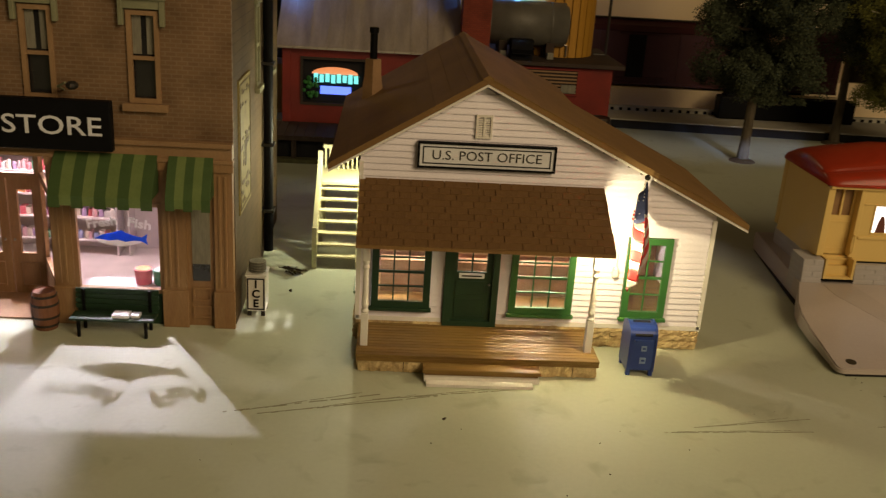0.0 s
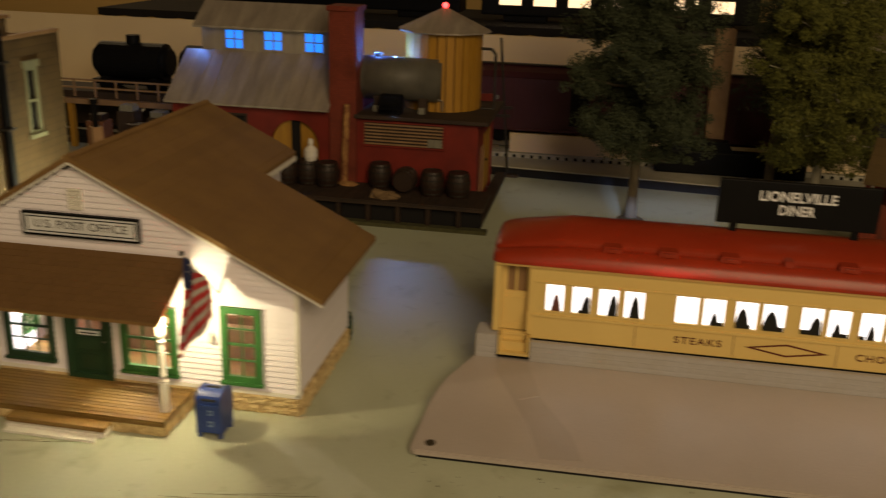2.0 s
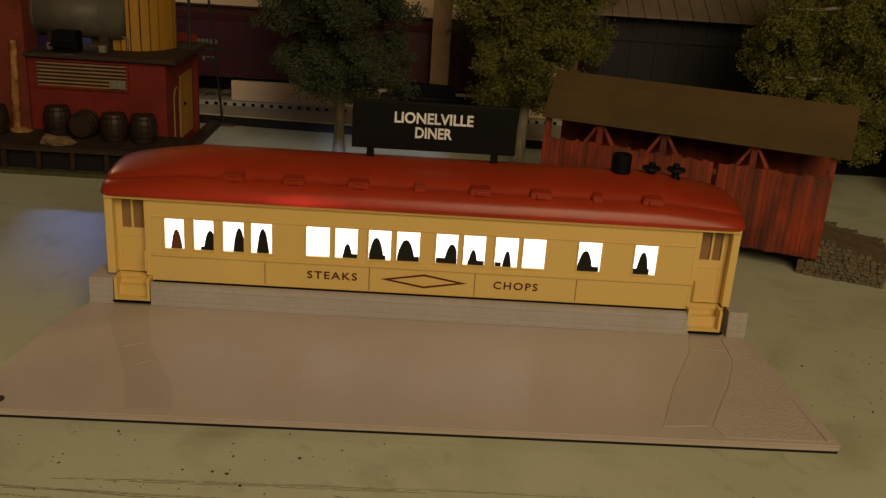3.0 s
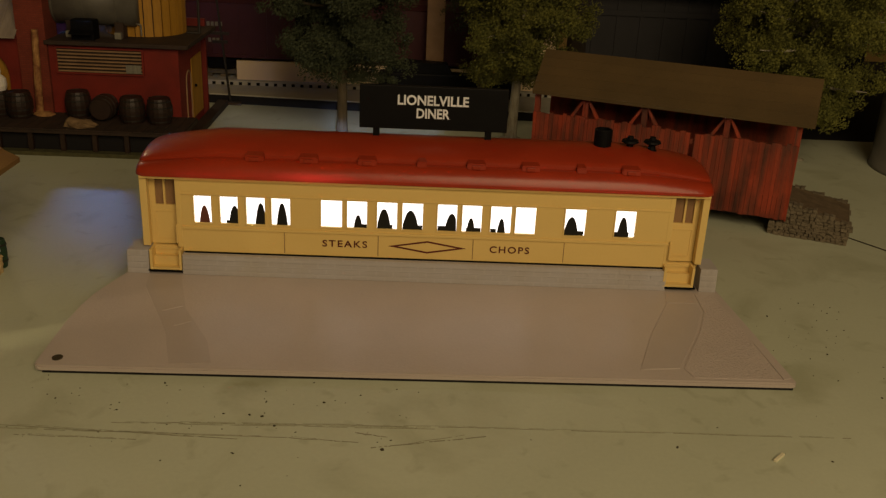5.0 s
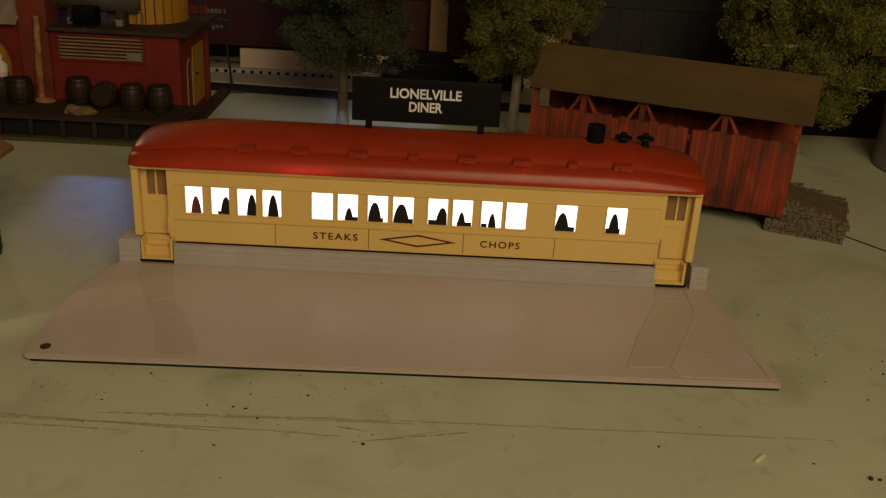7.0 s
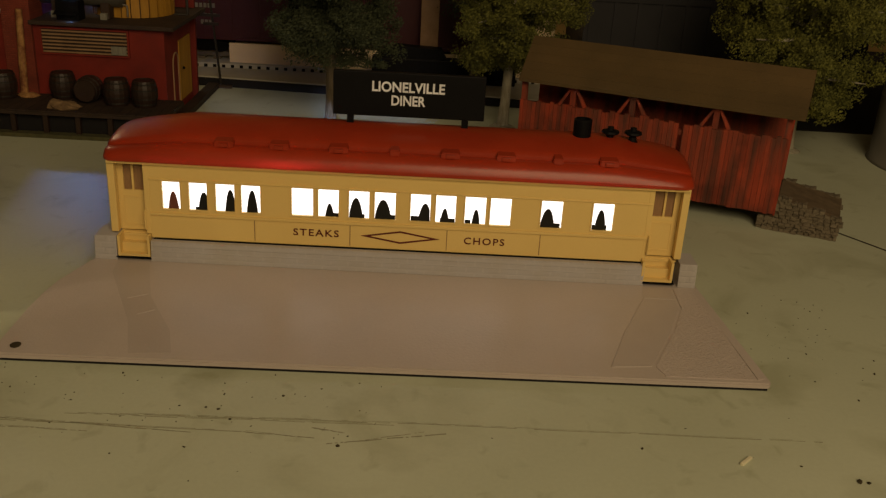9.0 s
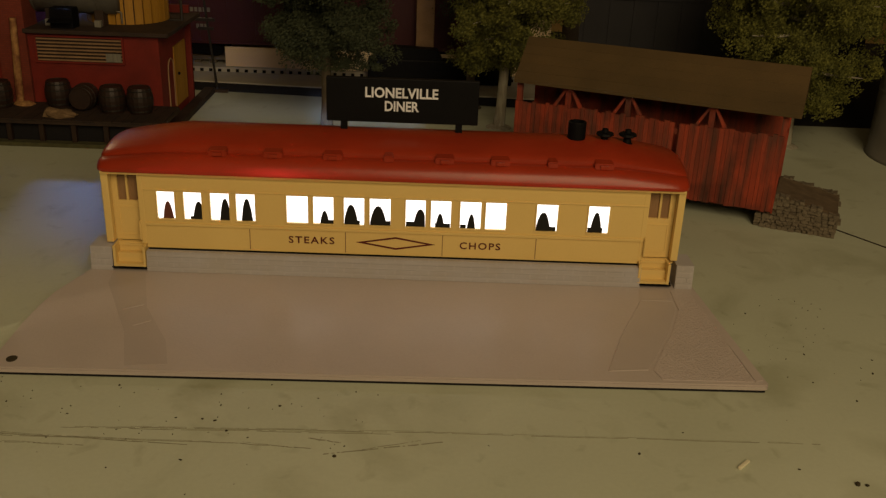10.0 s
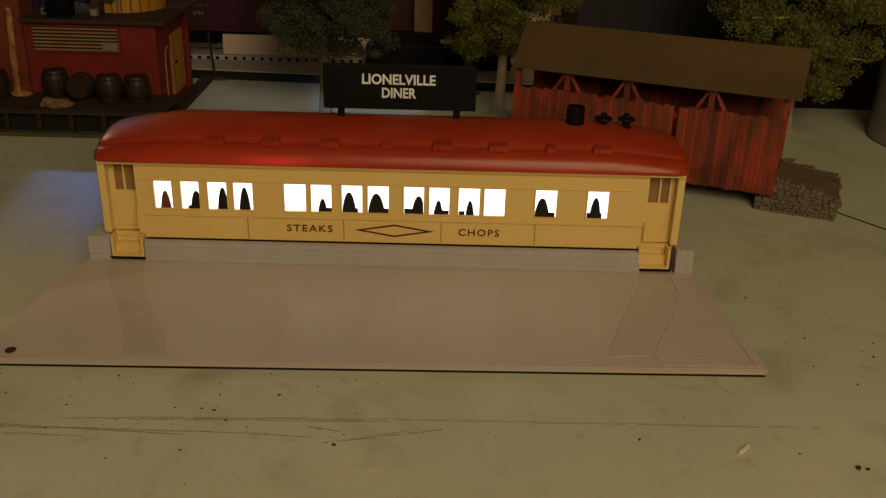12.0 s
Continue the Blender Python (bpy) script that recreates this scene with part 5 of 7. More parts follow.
    for k in range(46):
        y, z = rng.uniform(0.0485, 0.078), rng.choice((0.061, 0.066, 0.071, 0.090, 0.095, 0.112, 0.118)) + rng.uniform(-0.0012, 0.0012)
        part("print_bar", box1(xr + 0.0007, xr + 0.0010, y, min(y + rng.uniform(0.001, 0.006), 0.0815), z, z + rng.uniform(0.0006, 0.0022)), POSTERINK, ps)
    for k in range(14):
        y, z = 0.056 + rng.gauss(0, 0.002) + 0.0012 * k, 0.076 + 0.0011 * k + rng.uniform(-0.003, 0.008)
        part("print_bar", box1(xr + 0.0007, xr + 0.0010, y, y + rng.uniform(0.001, 0.004), z, z + rng.uniform(0.001, 0.006)), POSTERINK, ps)
    part("poster_border", frame_bars(bm_new(), 0.0475, 0.0825, 0.058, 0.124, 0.0007, xr + 0.0007, xr + 0.0011, axis="x"), POSTERINK, ps)
    # shop front
    part("fascia", box1(xl, xr, yf - 0.0030, yf + 0.003, 0.0900, 0.0980, 0.0004), TRIMTAN, t, "tan fascia over the shop front")
    part("fascia_moulding", box1(xl, xr + 0.0006, yf - 0.0050, yf, 0.0965, 0.0990, 0.0004), TRIMTAN, t)
    part("fascia_moulding", box1(xl, xr + 0.0006, yf - 0.0042, yf, 0.0885, 0.0905, 0.0004), TRIMTAN, t)
    sg = part("sign_board", box1(-0.5120, -0.3690, yf - 0.0095, yf - 0.0045, 0.0935, 0.1180, 0.0008), BLACK, t, "black name board with white letters")
    wording("lettering", "GENERAL STORE", 0.0128, Matrix.Translation((-0.4325, yf - 0.0098, 0.1052)) @ Matrix.Rotation(radians(90), 4, "X"), LETTER, sg, "white lettering", width=0.1180, bold=0.006)
    for x in (-0.385, -0.430, -0.475):
        lt = part("sign_lamp", ball(bm_new(), (x, yf - 0.012, 0.1255), 0.0030, (1, 1, 0.7)), IRON, t, "small dark sign lamp")
        bm = bm_new()
        tube(bm, [(x - 0.008, yf, 0.121), (x - 0.008, yf - 0.008, 0.124), (x - 0.003, yf - 0.012, 0.1265)], 0.0006)
        part("lamp_arm", bm, SAGE, lt)
    # pilasters and bays
    for x0, x1 in ((-0.3230, -0.3138), (-0.3490, -0.3375), (-0.4035, -0.3940), (-0.4880, -0.4790), (-0.5600, -0.5500)):
        p = part("pilaster", box1(x0, x1, yf - 0.0022, yf + 0.004, 0.0, 0.0885), WOODBR, t, "brown fluted wooden pilaster")
        part("pilaster_base", box1(x0 - 0.0008, x1 + 0.0008, yf - 0.0036, yf - 0.0020, 0.0, 0.0205, 0.0004), WOODBR, p)
        part("pilaster_cap", box1(x0 - 0.0008, x1 + 0.0008, yf - 0.0036, yf - 0.0020, 0.0840, 0.0884, 0.0004), WOODBR, p)
        for q in (0.3, 0.62):
            part("flute", box1(x0 + (x1 - x0) * q - 0.0006, x0 + (x1 - x0) * q + 0.0006, yf - 0.0030, yf - 0.0021, 0.0225, 0.0820, 0.0002), WOODBR, p)
    # side door panel, narrow and blind
    d = part("narrow_door", box1(-0.3375, -0.3230, yf, yf + 0.0022, 0.0, 0.0885), WOODBR, t, "narrow brown panelled door")
    part("pane", box1(-0.3348, -0.3257, yf - 0.0004, yf + 0.0003, 0.0265, 0.0650), CURTAIN, d, "greyish blind pane")
    part("pane", box1(-0.3346, -0.3259, yf - 0.0008, yf - 0.0002, 0.0255, 0.0345), DARKGLASS, d, "dark lower pane")
    for z0, z1 in ((0.0045, 0.0115), (0.0140, 0.0215)):
        part("door_panel", frame_bars(bm_new(), -0.3350, -0.3255, z0, z1, 0.0010, yf - 0.0010, yf), WOODBR, d)
    # display window with painted fish and lettering
    bay = part("display_window", frame_bars(bm_new(), -0.3940, -0.3490, 0.0175, 0.0662, 0.0022, yf - 0.0008, yf + 0.002), WOODBR, t, "lit display window in a brown frame")
    part("head_board", box1(-0.3940, -0.3490, yf, yf + 0.002, 0.0662, 0.0885), WOODBR, bay)
    part("stall_riser", box1(-0.3940, -0.3490, yf, yf + 0.003, 0.0, 0.0175), DKGREEN, bay)
    p = part("pane", box1(-0.3920, -0.3510, yf + 0.0006, yf + 0.0009, 0.0195, 0.0642), PANE, bay)
    p.visible_shadow = False
    bm = bm_new()
    body = [(-0.0130, 0.0), (-0.0095, 0.0020), (-0.0040, 0.0034), (0.0, 0.0048), (0.0020, 0.0034), (0.0070, 0.0018), (0.0100, 0.0012), (0.0130, 0.0032), (0.0122, 0.0), (0.0130, -0.0026), (0.0100, -0.0008), (0.0060, -0.0006), (0.0020, -0.0014), (-0.0020, -0.0004), (-0.0060, -0.0010)]
    prism(bm, [(-0.3700 + a, 0.0462 + b) for a, b in body], "y", yf + 0.0002, yf + 0.0005)
    fish = part("painted_fish", bm, FISHBLUE, bay, "blue painted fish")
    bm = bm_new()
    belly = [(-0.0125, -0.0004), (-0.0060, -0.0010), (-0.0020, -0.0004), (0.0020, -0.0014), (0.0060, -0.0006), (0.0098, -0.0008), (0.0098, -0.0016), (0.0060, -0.0026), (0.0, -0.0038), (-0.0060, -0.0032), (-0.0108, -0.0020)]
    prism(bm, [(-0.3700 + a, 0.0462 + b) for a, b in belly], "y", yf - 0.0001, yf + 0.00015)
    part("belly", bm, FISHWHITE, fish, "white painted belly")
    rx = Matrix.Rotation(radians(90), 4, "X")
    for word, x, tilt in (("Fresh", -0.3795, 10), ("Fish", -0.3608, -9)):
        wording("lettering", word, 0.0066, Matrix.Translation((x, yf + 0.0003, 0.0545)) @ rx @ Matrix.Rotation(radians(tilt), 4, "Z"), FISHWHITE, bay, "white painted lettering", width=0.0150 if word == "Fresh" else 0.0115, bold=0.03)
    # recessed entry: angled shop windows and double doors
    def slant(a, b, z0, z1, inner=0.0028):
        """A framed glazed screen between two plan points."""
        va, vb = Vector((*a, 0)), Vector((*b, 0))
        length, turn = (vb - va).length, math.atan2(vb.y - va.y, vb.x - va.x)
        m = Matrix.Translation(va) @ Matrix.Rotation(turn, 4, "Z")
        bm = frame_bars(bm_new(), 0, length, z0, z1, inner, -0.0010, 0.0012)
        box(bm, inner, length - inner, -0.0008, 0.0010, 0.066, 0.0705)
        bm.transform(m)
        w = part("shop_window", bm, WOODBR, t, "angled lit shop window")
        bm = box1(inner, length - inner, 0.0002, 0.0004, z0 + inner, z1 - inner)
        bm.transform(m)
        g = part("pane", bm, PANE, w)
        g.visible_shadow = False
        bm = box1(0, length, -0.0012, 0.0012, 0.0, z0)
        bm.transform(m)
        part("stall_riser", bm, WOODBR, w)
        return w
    slant((-0.4790, yf), (-0.4560, yf + 0.034), 0.0200, 0.0895)
    slant((-0.4200, yf + 0.034), (-0.4035, yf), 0.0200, 0.0895)
    slant((-0.5500, yf), (-0.4880, yf), 0.0200, 0.0895)
    for x0, x1 in ((-0.4560, -0.4380), (-0.4380, -0.4200)):
        d = part("shop_door", panel(bm_new(), x0 + 0.0004, x1 - 0.0004, 0.0005, 0.0660, yf + 0.033, yf + 0.0352, [(x0 + 0.0050, x1 - 0.0050, 0.0240, 0.0600)]), WOODBR, t, "brown half-glazed shop door")
        part("door_panel", frame_bars(bm_new(), x0 + 0.0040, x1 - 0.0040, 0.0050, 0.0190, 0.0010, yf + 0.0320, yf + 0.033), WOODBR, d)
        part("door_handle", ball(bm_new(), (x1 - 0.0025 if x0 < -0.45 else x0 + 0.0025, yf + 0.0318, 0.032), 0.0008), RAIL, d)
        g = part("pane", box1(x0 + 0.0050, x1 - 0.0050, yf + 0.0340, yf + 0.0343, 0.0240, 0.0600), PANE, d)
        g.visible_shadow = False
    tr = part("transom", frame_bars(bm_new(), -0.4560, -0.4200, 0.0660, 0.0895, 0.0030, yf + 0.0330, yf + 0.0352), WOODBR, t, "lit transom over the doors")
    g = part("pane", box1(-0.4530, -0.4230, yf + 0.0340, yf + 0.0343, 0.0690, 0.0865), PANE, tr)
    g.visible_shadow = False
    part("entry_floor", box1(-0.4790, -0.4035, yf, yf + 0.0330, 0.0002, 0.0010), TRIMTAN, t)
    part("entry_soffit", box1(-0.4790, -0.4035, yf + 0.003, yf + 0.0330, 0.0897, 0.0905), TRIMTAN, t)
    # shop inside: floor, linings, shelves of goods
    part("shop_floor", box1(xl + 0.003, xr - 0.003, yf + 0.0355, back - 0.003, 0.0002, 0.0012), INSIDE, t)
    part("lining", box1(xl + 0.003, xr - 0.004, 0.140, 0.142, 0.0012, 0.1005), INSIDE, t, "pale shop lining")
    part("lining", box1(xr - 0.0045, xr - 0.0032, yf + 0.004, 0.140, 0.0012, 0.1005), INSIDE, t)
    part("lining", box1(-0.346, -0.344, yf + 0.004, 0.140, 0.0012, 0.1005), INSIDE, t)
    return t


def goods(t, x0, x1, y0, y1, z, rng, inks):
    p = x0
    while p < x1 - 0.002:
        w = rng.uniform(0.0016, 0.0034)
        h = rng.uniform(0.0036, 0.0062)
        if rng.random() < 0.35:
            part("package", lathe(bm_new(), (p + w / 2, y0 + w / 2, z), [(w * 0.5, 0), (w * 0.5, h * 0.75), (w * 0.3, h)], 10), rng.choice(inks), t)
        else:
            part("package", box1(p, min(p + w, x1), y0 + rng.uniform(0, 0.002), y1, z, z + h), rng.choice(inks), t)
        p += w + rng.uniform(0.0002, 0.0010)


def build_shelves():
    inks = [mat("goods_" + n, c, 0.5, bump=0, grain=0.1) for n, c in (("red", (0.60, 0.12, 0.16)), ("violet", (0.42, 0.30, 0.52)), ("blue", (0.28, 0.32, 0.56)), ("orange", (0.66, 0.30, 0.10)), ("white", (0.78, 0.74, 0.74)), ("green", (0.10, 0.34, 0.20)), ("pink", (0.70, 0.42, 0.48)), ("rose", (0.66, 0.24, 0.30)), ("cream", (0.74, 0.64, 0.56)))]
    rng = random.Random(11)
    for name, x0, x1, y in (("wall_shelf", -0.392, -0.347, 0.132), ("wall_shelf", -0.480, -0.400, 0.132), ("wall_shelf", -0.553, -0.485, 0.090)):
        t = thing(name, ((x0 + x1) / 2, y, 0.0012), "pale shop shelves full of coloured packages", "shelf", group="shop shelves")
        for k in range(3 if x1 > -0.35 else 0, 6):
            z = 0.010 + 0.0140 * k
            part("shelf_board", box1(x0, x1, y - 0.008, y + 0.006, z, z + 0.0009), INSIDE, t)
            goods(t, x0, x1, y - 0.006, y, z + 0.0009, rng, inks)
        part("upright", box1(x0 - 0.0008, x0, y - 0.008, y + 0.006, 0.0012, 0.092), INSIDE, t)
        part("upright", box1(x1, x1 + 0.0008, y - 0.008, y + 0.006, 0.0012, 0.092), INSIDE, t)
    side = thing("side_shelf", (-0.352, 0.075, 0.0012), "shop shelf of coloured packages beside the window", "shelf")
    for k in range(5):
        z = 0.012 + 0.0140 * k
        part("shelf_board", box1(-0.3560, -0.3465, 0.050, 0.105, z, z + 0.0009), INSIDE, side)
        for q in range(8):
            y = 0.052 + 0.0064 * q
            part("package", box1(-0.3550, -0.3475, y, y + rng.uniform(0.0035, 0.0060), z + 0.0009, z + rng.uniform(0.0060, 0.0105)), rng.choice(inks), side)
    part("upright", box1(-0.3560, -0.3465, 0.1050, 0.1058, 0.0012, 0.085), INSIDE, side)
    for x, c, n in ((-0.3630, 0, "red"), (-0.3535, 5, "green")):
        t = thing("tub", (x, 0.042, 0.0175), "round %s tub standing in the shop window" % n, "tub")
        part("tub_wall", lathe(bm_new(), (x, 0.042, 0.0180), [(0.0040, 0), (0.0046, 0.0070), (0.0046, 0.0080), (0.0040, 0.0080)], 18), inks[c], t)
        part("contents", lathe(bm_new(), (x, 0.042, 0.0252), [(0.0040, 0), (0.0038, 0.0012)], 14), inks[4 if c else 3], t)
    part("window_stage", box1(-0.3915, -0.3485, 0.0335, 0.0500, 0.0160, 0.0175), INSIDE, bpy.data.objects["general_store"])


def build_awning(x0, x1, stripes, ztop, zlow, yo):
    yf = 0.0268
    t = thing("awning", ((x0 + x1) / 2, yf, ztop), "green striped canvas awning over the shop front", "awning", group="shop awnings")
    for k in range(stripes):
        a, b = x0 + (x1 - x0) * k / stripes, x0 + (x1 - x0) * (k + 1) / stripes
        m = AWN_D if k % 2 == 0 else AWN_L
        sag = [(0.0, 0.0), (0.25, 0.20), (0.5, 0.44), (0.75, 0.71), (1.0, 1.0)]
        lo = [(yf - (yf - yo) * u ** 0.9, ztop - (ztop - zlow - 0.006) * w) for u, w in sag]
        pts = lo + [(yo, zlow + 0.0012 * (k % 2)), (yo + 0.0005, zlow + 0.0012 * (k % 2)), (yo + 0.0006, zlow + 0.0055)] + [(y + 0.0002, z - 0.0008) for y, z in lo[-2::-1]]
        part("stripe", prism(bm_new(), pts, "x", a, b), m, t)
    for x in (x0, x1 - 0.0004):
        part("cheek", prism(bm_new(), [(yf, ztop - 0.001), (yo + 0.0006, zlow + 0.0055), (yf, zlow + 0.0055)], "x", x + 0.0001, x + 0.0003), AWN_D, t)
    return t


def build_barrel(name, place, h, r, wood, label, parent=None, lying=False):
    t = thing(name, place, label, "barrel", group="barrels")
    prof = [(r * (0.80 + 0.20 * math.sin(math.pi * k / 8)), h * k / 8) for k in range(9)]
    part("barrel_body", lathe(bm_new(), place, prof + [(r * 0.74, h), (r * 0.74, h - 0.0006)], 18), wood, t)
    for f in (0.12, 0.34, 0.66, 0.88):
        rr = r * (0.80 + 0.20 * math.sin(math.pi * f)) + 0.0002
        part("hoop", lathe(bm_new(), (place[0], place[1], place[2] + h * f - 0.0006), [(rr - 0.0002, 0), (rr, 0.0001), (rr, 0.0012), (rr - 0.0002, 0.0013)], 18), IRON, t)
    return t


def build_bench():
    t = thing("bench", (-0.372, 0.018, 0), "dark green slatted bench before the shop window", "bench")
    x0, x1 = -0.3925, -0.3510
    for k in range(3):
        part("seat_slat", box1(x0, x1, 0.0105 + 0.0036 * k, 0.0137 + 0.0036 * k, 0.0092, 0.0102, 0.0002), DKGREEN, t)
    for k in range(4):
        z = 0.0112 + 0.0027 * k
        part("back_slat", box1(x0, x1, 0.0222 + 0.0004 * k, 0.0230 + 0.0004 * k, z, z + 0.0023, 0.0002), DKGREEN, t)
    for x in (x0 + 0.0035, x1 - 0.0050):
        lg = part("end_frame", box1(x, x + 0.0014, 0.0110, 0.0126, 0.0, 0.0092), BLACK, t)
        part("back_leg", box1(x, x + 0.0014, 0.0215, 0.0232, 0.0, 0.0215), BLACK, lg)
        part("rail", box1(x, x + 0.0014, 0.0126, 0.0215, 0.0078, 0.0091), BLACK, lg)
    n = thing("newspaper", (-0.366, 0.0150, 0.0102), "folded white newspapers lying on the green bench", "newspaper")
    part("folded_sheet", box1(-0.3720, -0.3635, 0.0120, 0.0185, 0.0103, 0.0122, 0.0005), LETTER, n)
    part("folded_sheet", box1(-0.3628, -0.3585, 0.0128, 0.0180, 0.0103, 0.0120, 0.0005), LETTER, n)
    return t


def build_icebox():
    x0, x1, y0, y1, h = -0.3100, -0.2996, 0.0440, 0.0570, 0.0230
    t = thing("ice_chest", (-0.3042, 0.050, 0), "white ice cabinet with black letters beside the store", "ice cabinet")
    b = part("cabinet", box1(x0, x1, y0, y1, 0.0030, h, 0.0005), WHITE, t)
    part("front_frame", frame_bars(bm_new(), x0 + 0.0006, x1 - 0.0006, 0.0040, h - 0.001, 0.0006, y0 - 0.0005, y0), BLACK, b)
    for k, c in enumerate("ICE"):
        wording("lettering", c, 0.0062, Matrix.Translation((x0 + 0.0052, y0 - 0.0004, 0.0185 - 0.0055 * k)) @ Matrix.Rotation(radians(90), 4, "X"), BLACK, b, "black letter", bold=0.03)
    for x in (x0 + 0.0006, x1 - 0.0026):
        for y in (y0 + 0.0006, y1 - 0.0026):
            part("leg", box1(x, x + 0.002, y, y + 0.002, 0, 0.0032), IRON, t)
    part("lid", box1(x0 - 0.0005, x1 + 0.0005, y0 - 0.0005, y1 + 0.0005, h, h + 0.0010, 0.0003), WHITE, t)
    c = thing("wire_basket", (-0.3046, 0.050, h + 0.001), "round grey wire basket on the white ice cabinet", "basket")
    for k in range(5):
        part("wire_ring", lathe(bm_new(), (-0.3046, 0.050, h + 0.0011 + 0.0013 * k), [(0.0042, 0), (0.0046, 0.0003), (0.0046, 0.0006), (0.0042, 0.0008)], 18), CURTAIN, c)
    return t


build_store()
build_shelves()
build_awning(-0.3985, -0.3495, 9, 0.0915, 0.0675, 0.0120)
build_awning(-0.3440, -0.3225, 5, 0.0915, 0.0670, 0.0150)
build_barrel("barrel", (-0.4075, 0.0215, 0), 0.0205, 0.0068, BARREL, "brown oak barrel by the store entrance")
build_barrel("barrel", (-0.4815, 0.0120, 0), 0.0190, 0.0085, BARREL, "open brown oak barrel by the store window")
build_bench()
build_icebox()
for k, x in enumerate((-0.4700, -0.4625)):
    t = thing("ornament", (x, 0.040, 0), "small red and white painted ornament on a dark foot", "ornament", group="entrance ornaments")
    part("foot", box1(x - 0.0024, x + 0.0024, 0.0375, 0.0425, 0.0, 0.0040, 0.0005), BLACK, t)
    part("stem", lathe(bm_new(), (x, 0.040, 0.0040), [(0.0022, 0), (0.0010, 0.002), (0.0010, 0.005), (0.0024, 0.0075), (0.0028, 0.0125), (0.0016, 0.0148)], 14), FLAGRED, t)
    part("globe", ball(bm_new(), (x, 0.040, 0.0208), 0.0031, seg=14), LETTER, t)
    part("cap", lathe(bm_new(), (x, 0.040, 0.0228), [(0.0028, 0), (0.0020, 0.0015), (0.0004, 0.0022)], 14), FLAGRED, t)


# ---- the red brewery with tank and water tower ----
def rough_lump(place, r, seed):
    """A low uneven heap."""
    rng = random.Random(seed)
    bm = ball(bm_new(), (0, 0, 0), r, (1.0, 0.7, 0.36), 12)
    for v in bm.verts:
        v.co = Vector(place) + Vector((v.co.x * rng.uniform(0.85, 1.1), v.co.y * rng.uniform(0.85, 1.1), max(0.0, v.co.z) * rng.uniform(0.7, 1.15)))
    bmesh.ops.remove_doubles(bm, verts=bm.verts[:], dist=1e-6)
    return bm


def build_brewery():
    t = thing("brewery", (-0.18, 0.46, 0), "red brewery building with tin roof, clerestory and loading deck", "factory building")
    yf = 0.430
    x0, x1, x2 = -0.333, -0.176, -0.033
    # deck
    dk = part("loading_deck", box1(-0.352, -0.018, 0.372, yf, 0.0195, 0.0225), DARKWOOD, t, "dark planked loading deck on posts")
    for k in range(39):
        x = -0.352 + 0.00855 * k
        part("deck_plank", box1(x + 0.0002, x + 0.0083, 0.3712, yf - 0.0005, 0.0226, 0.0238), DARKWOOD, dk)
    for k in range(12):
        x = -0.348 + 0.0278 * k
        part("deck_post", box1(x, x + 0.004, 0.374, 0.378, 0.003, 0.0195), DARKBARREL, dk)
    part("deck_sill", box1(-0.356, -0.014, 0.369, 0.378, 0.0, 0.0035), MOSS, dk, "mossy ground sill")
    # black sheet behind the posts stands for the shade below the deck
    part("deck_back", box1(-0.350, -0.020, 0.3795, 0.3815, 0.0, 0.0195), CLOTHSHADE, dk)
    # main wall with the dark bay window and arched doorway
    bays = [(-0.318, -0.258, 0.040, 0.0835), (-0.236, -0.186, 0.0238, 0.083)]
    part("front_wall", panel(bm_new(), x0, x1, 0.0, 0.098, yf, yf + 0.004, bays), BREWRED, t)
    part("side_wall", panel(bm_new(), yf + 0.004, 0.540, 0.0, 0.098, x0, x0 + 0.004, axis="x"), BREWRED, t)
    part("back_wall", panel(bm_new(), x0, x2, 0.0, 0.098, 0.540, 0.544), BREWRED, t)
    part("wall_board", box1(x0 - 0.001, x0 + 0.006, yf - 0.0015, yf, 0.0, 0.096), BREWRED, t)
    nb = part("bay_window", frame_bars(bm_new(), -0.318, -0.258, 0.040, 0.0835, 0.0022, yf - 0.0012, yf + 0.002), DARKWOOD, t, "dark window with neon shapes")
    part("backing", box1(-0.317, -0.259, yf + 0.005, yf + 0.006, 0.041, 0.083), CLOTHSHADE, nb)
    ns = part("neon_sign", prism(bm_new(), [(-0.287 + 0.021 * math.cos(radians(a)), 0.0680 + 0.0065 * math.sin(radians(a))) for a in range(0, 181, 12)], "y", yf + 0.0032, yf + 0.0040), NEONOR, nb, "glowing coloured neon shapes")
    for k in range(8):
        part("neon_bar", box1(-0.3060 + 0.0052 * k, -0.3022 + 0.0052 * k, yf + 0.0022, yf + 0.0030, 0.0600 + 0.0005 * (k % 3), 0.0684 - 0.0008 * (k % 2)), NEONCY, ns)
    part("neon_bar", box1(-0.300, -0.272, yf + 0.0022, yf + 0.0030, 0.0500, 0.0572), NEONBL, ns)
    lf = bm_new()
    rng = random.Random(2)
    for k in range(26):
        ball(lf, (-0.309 + rng.uniform(-0.006, 0.006), yf + 0.002 + rng.uniform(-0.001, 0.001), 0.056 + rng.uniform(-0.009, 0.009)), 0.0018, seg=6)
    part("wreath", lf, mat("neon_wreath_green", (0.03, 0.16, 0.03), 0.7), nb, "green leafy clump")
    # arched doorway with yellow leaves of a door
    ar = bm_new()
    cx, rr = -0.211, 0.024
    pts = [(cx + rr, 0.0238), (cx - rr, 0.0238)] + [(cx + rr * math.cos(radians(a)), 0.056 + rr * math.sin(radians(a))) for a in range(180, -1, -15)]
    prism(ar, pts, "y", yf + 0.006, yf + 0.009)
    dr = part("arched_door", ar, YELLOW, t, "yellow arched double door")
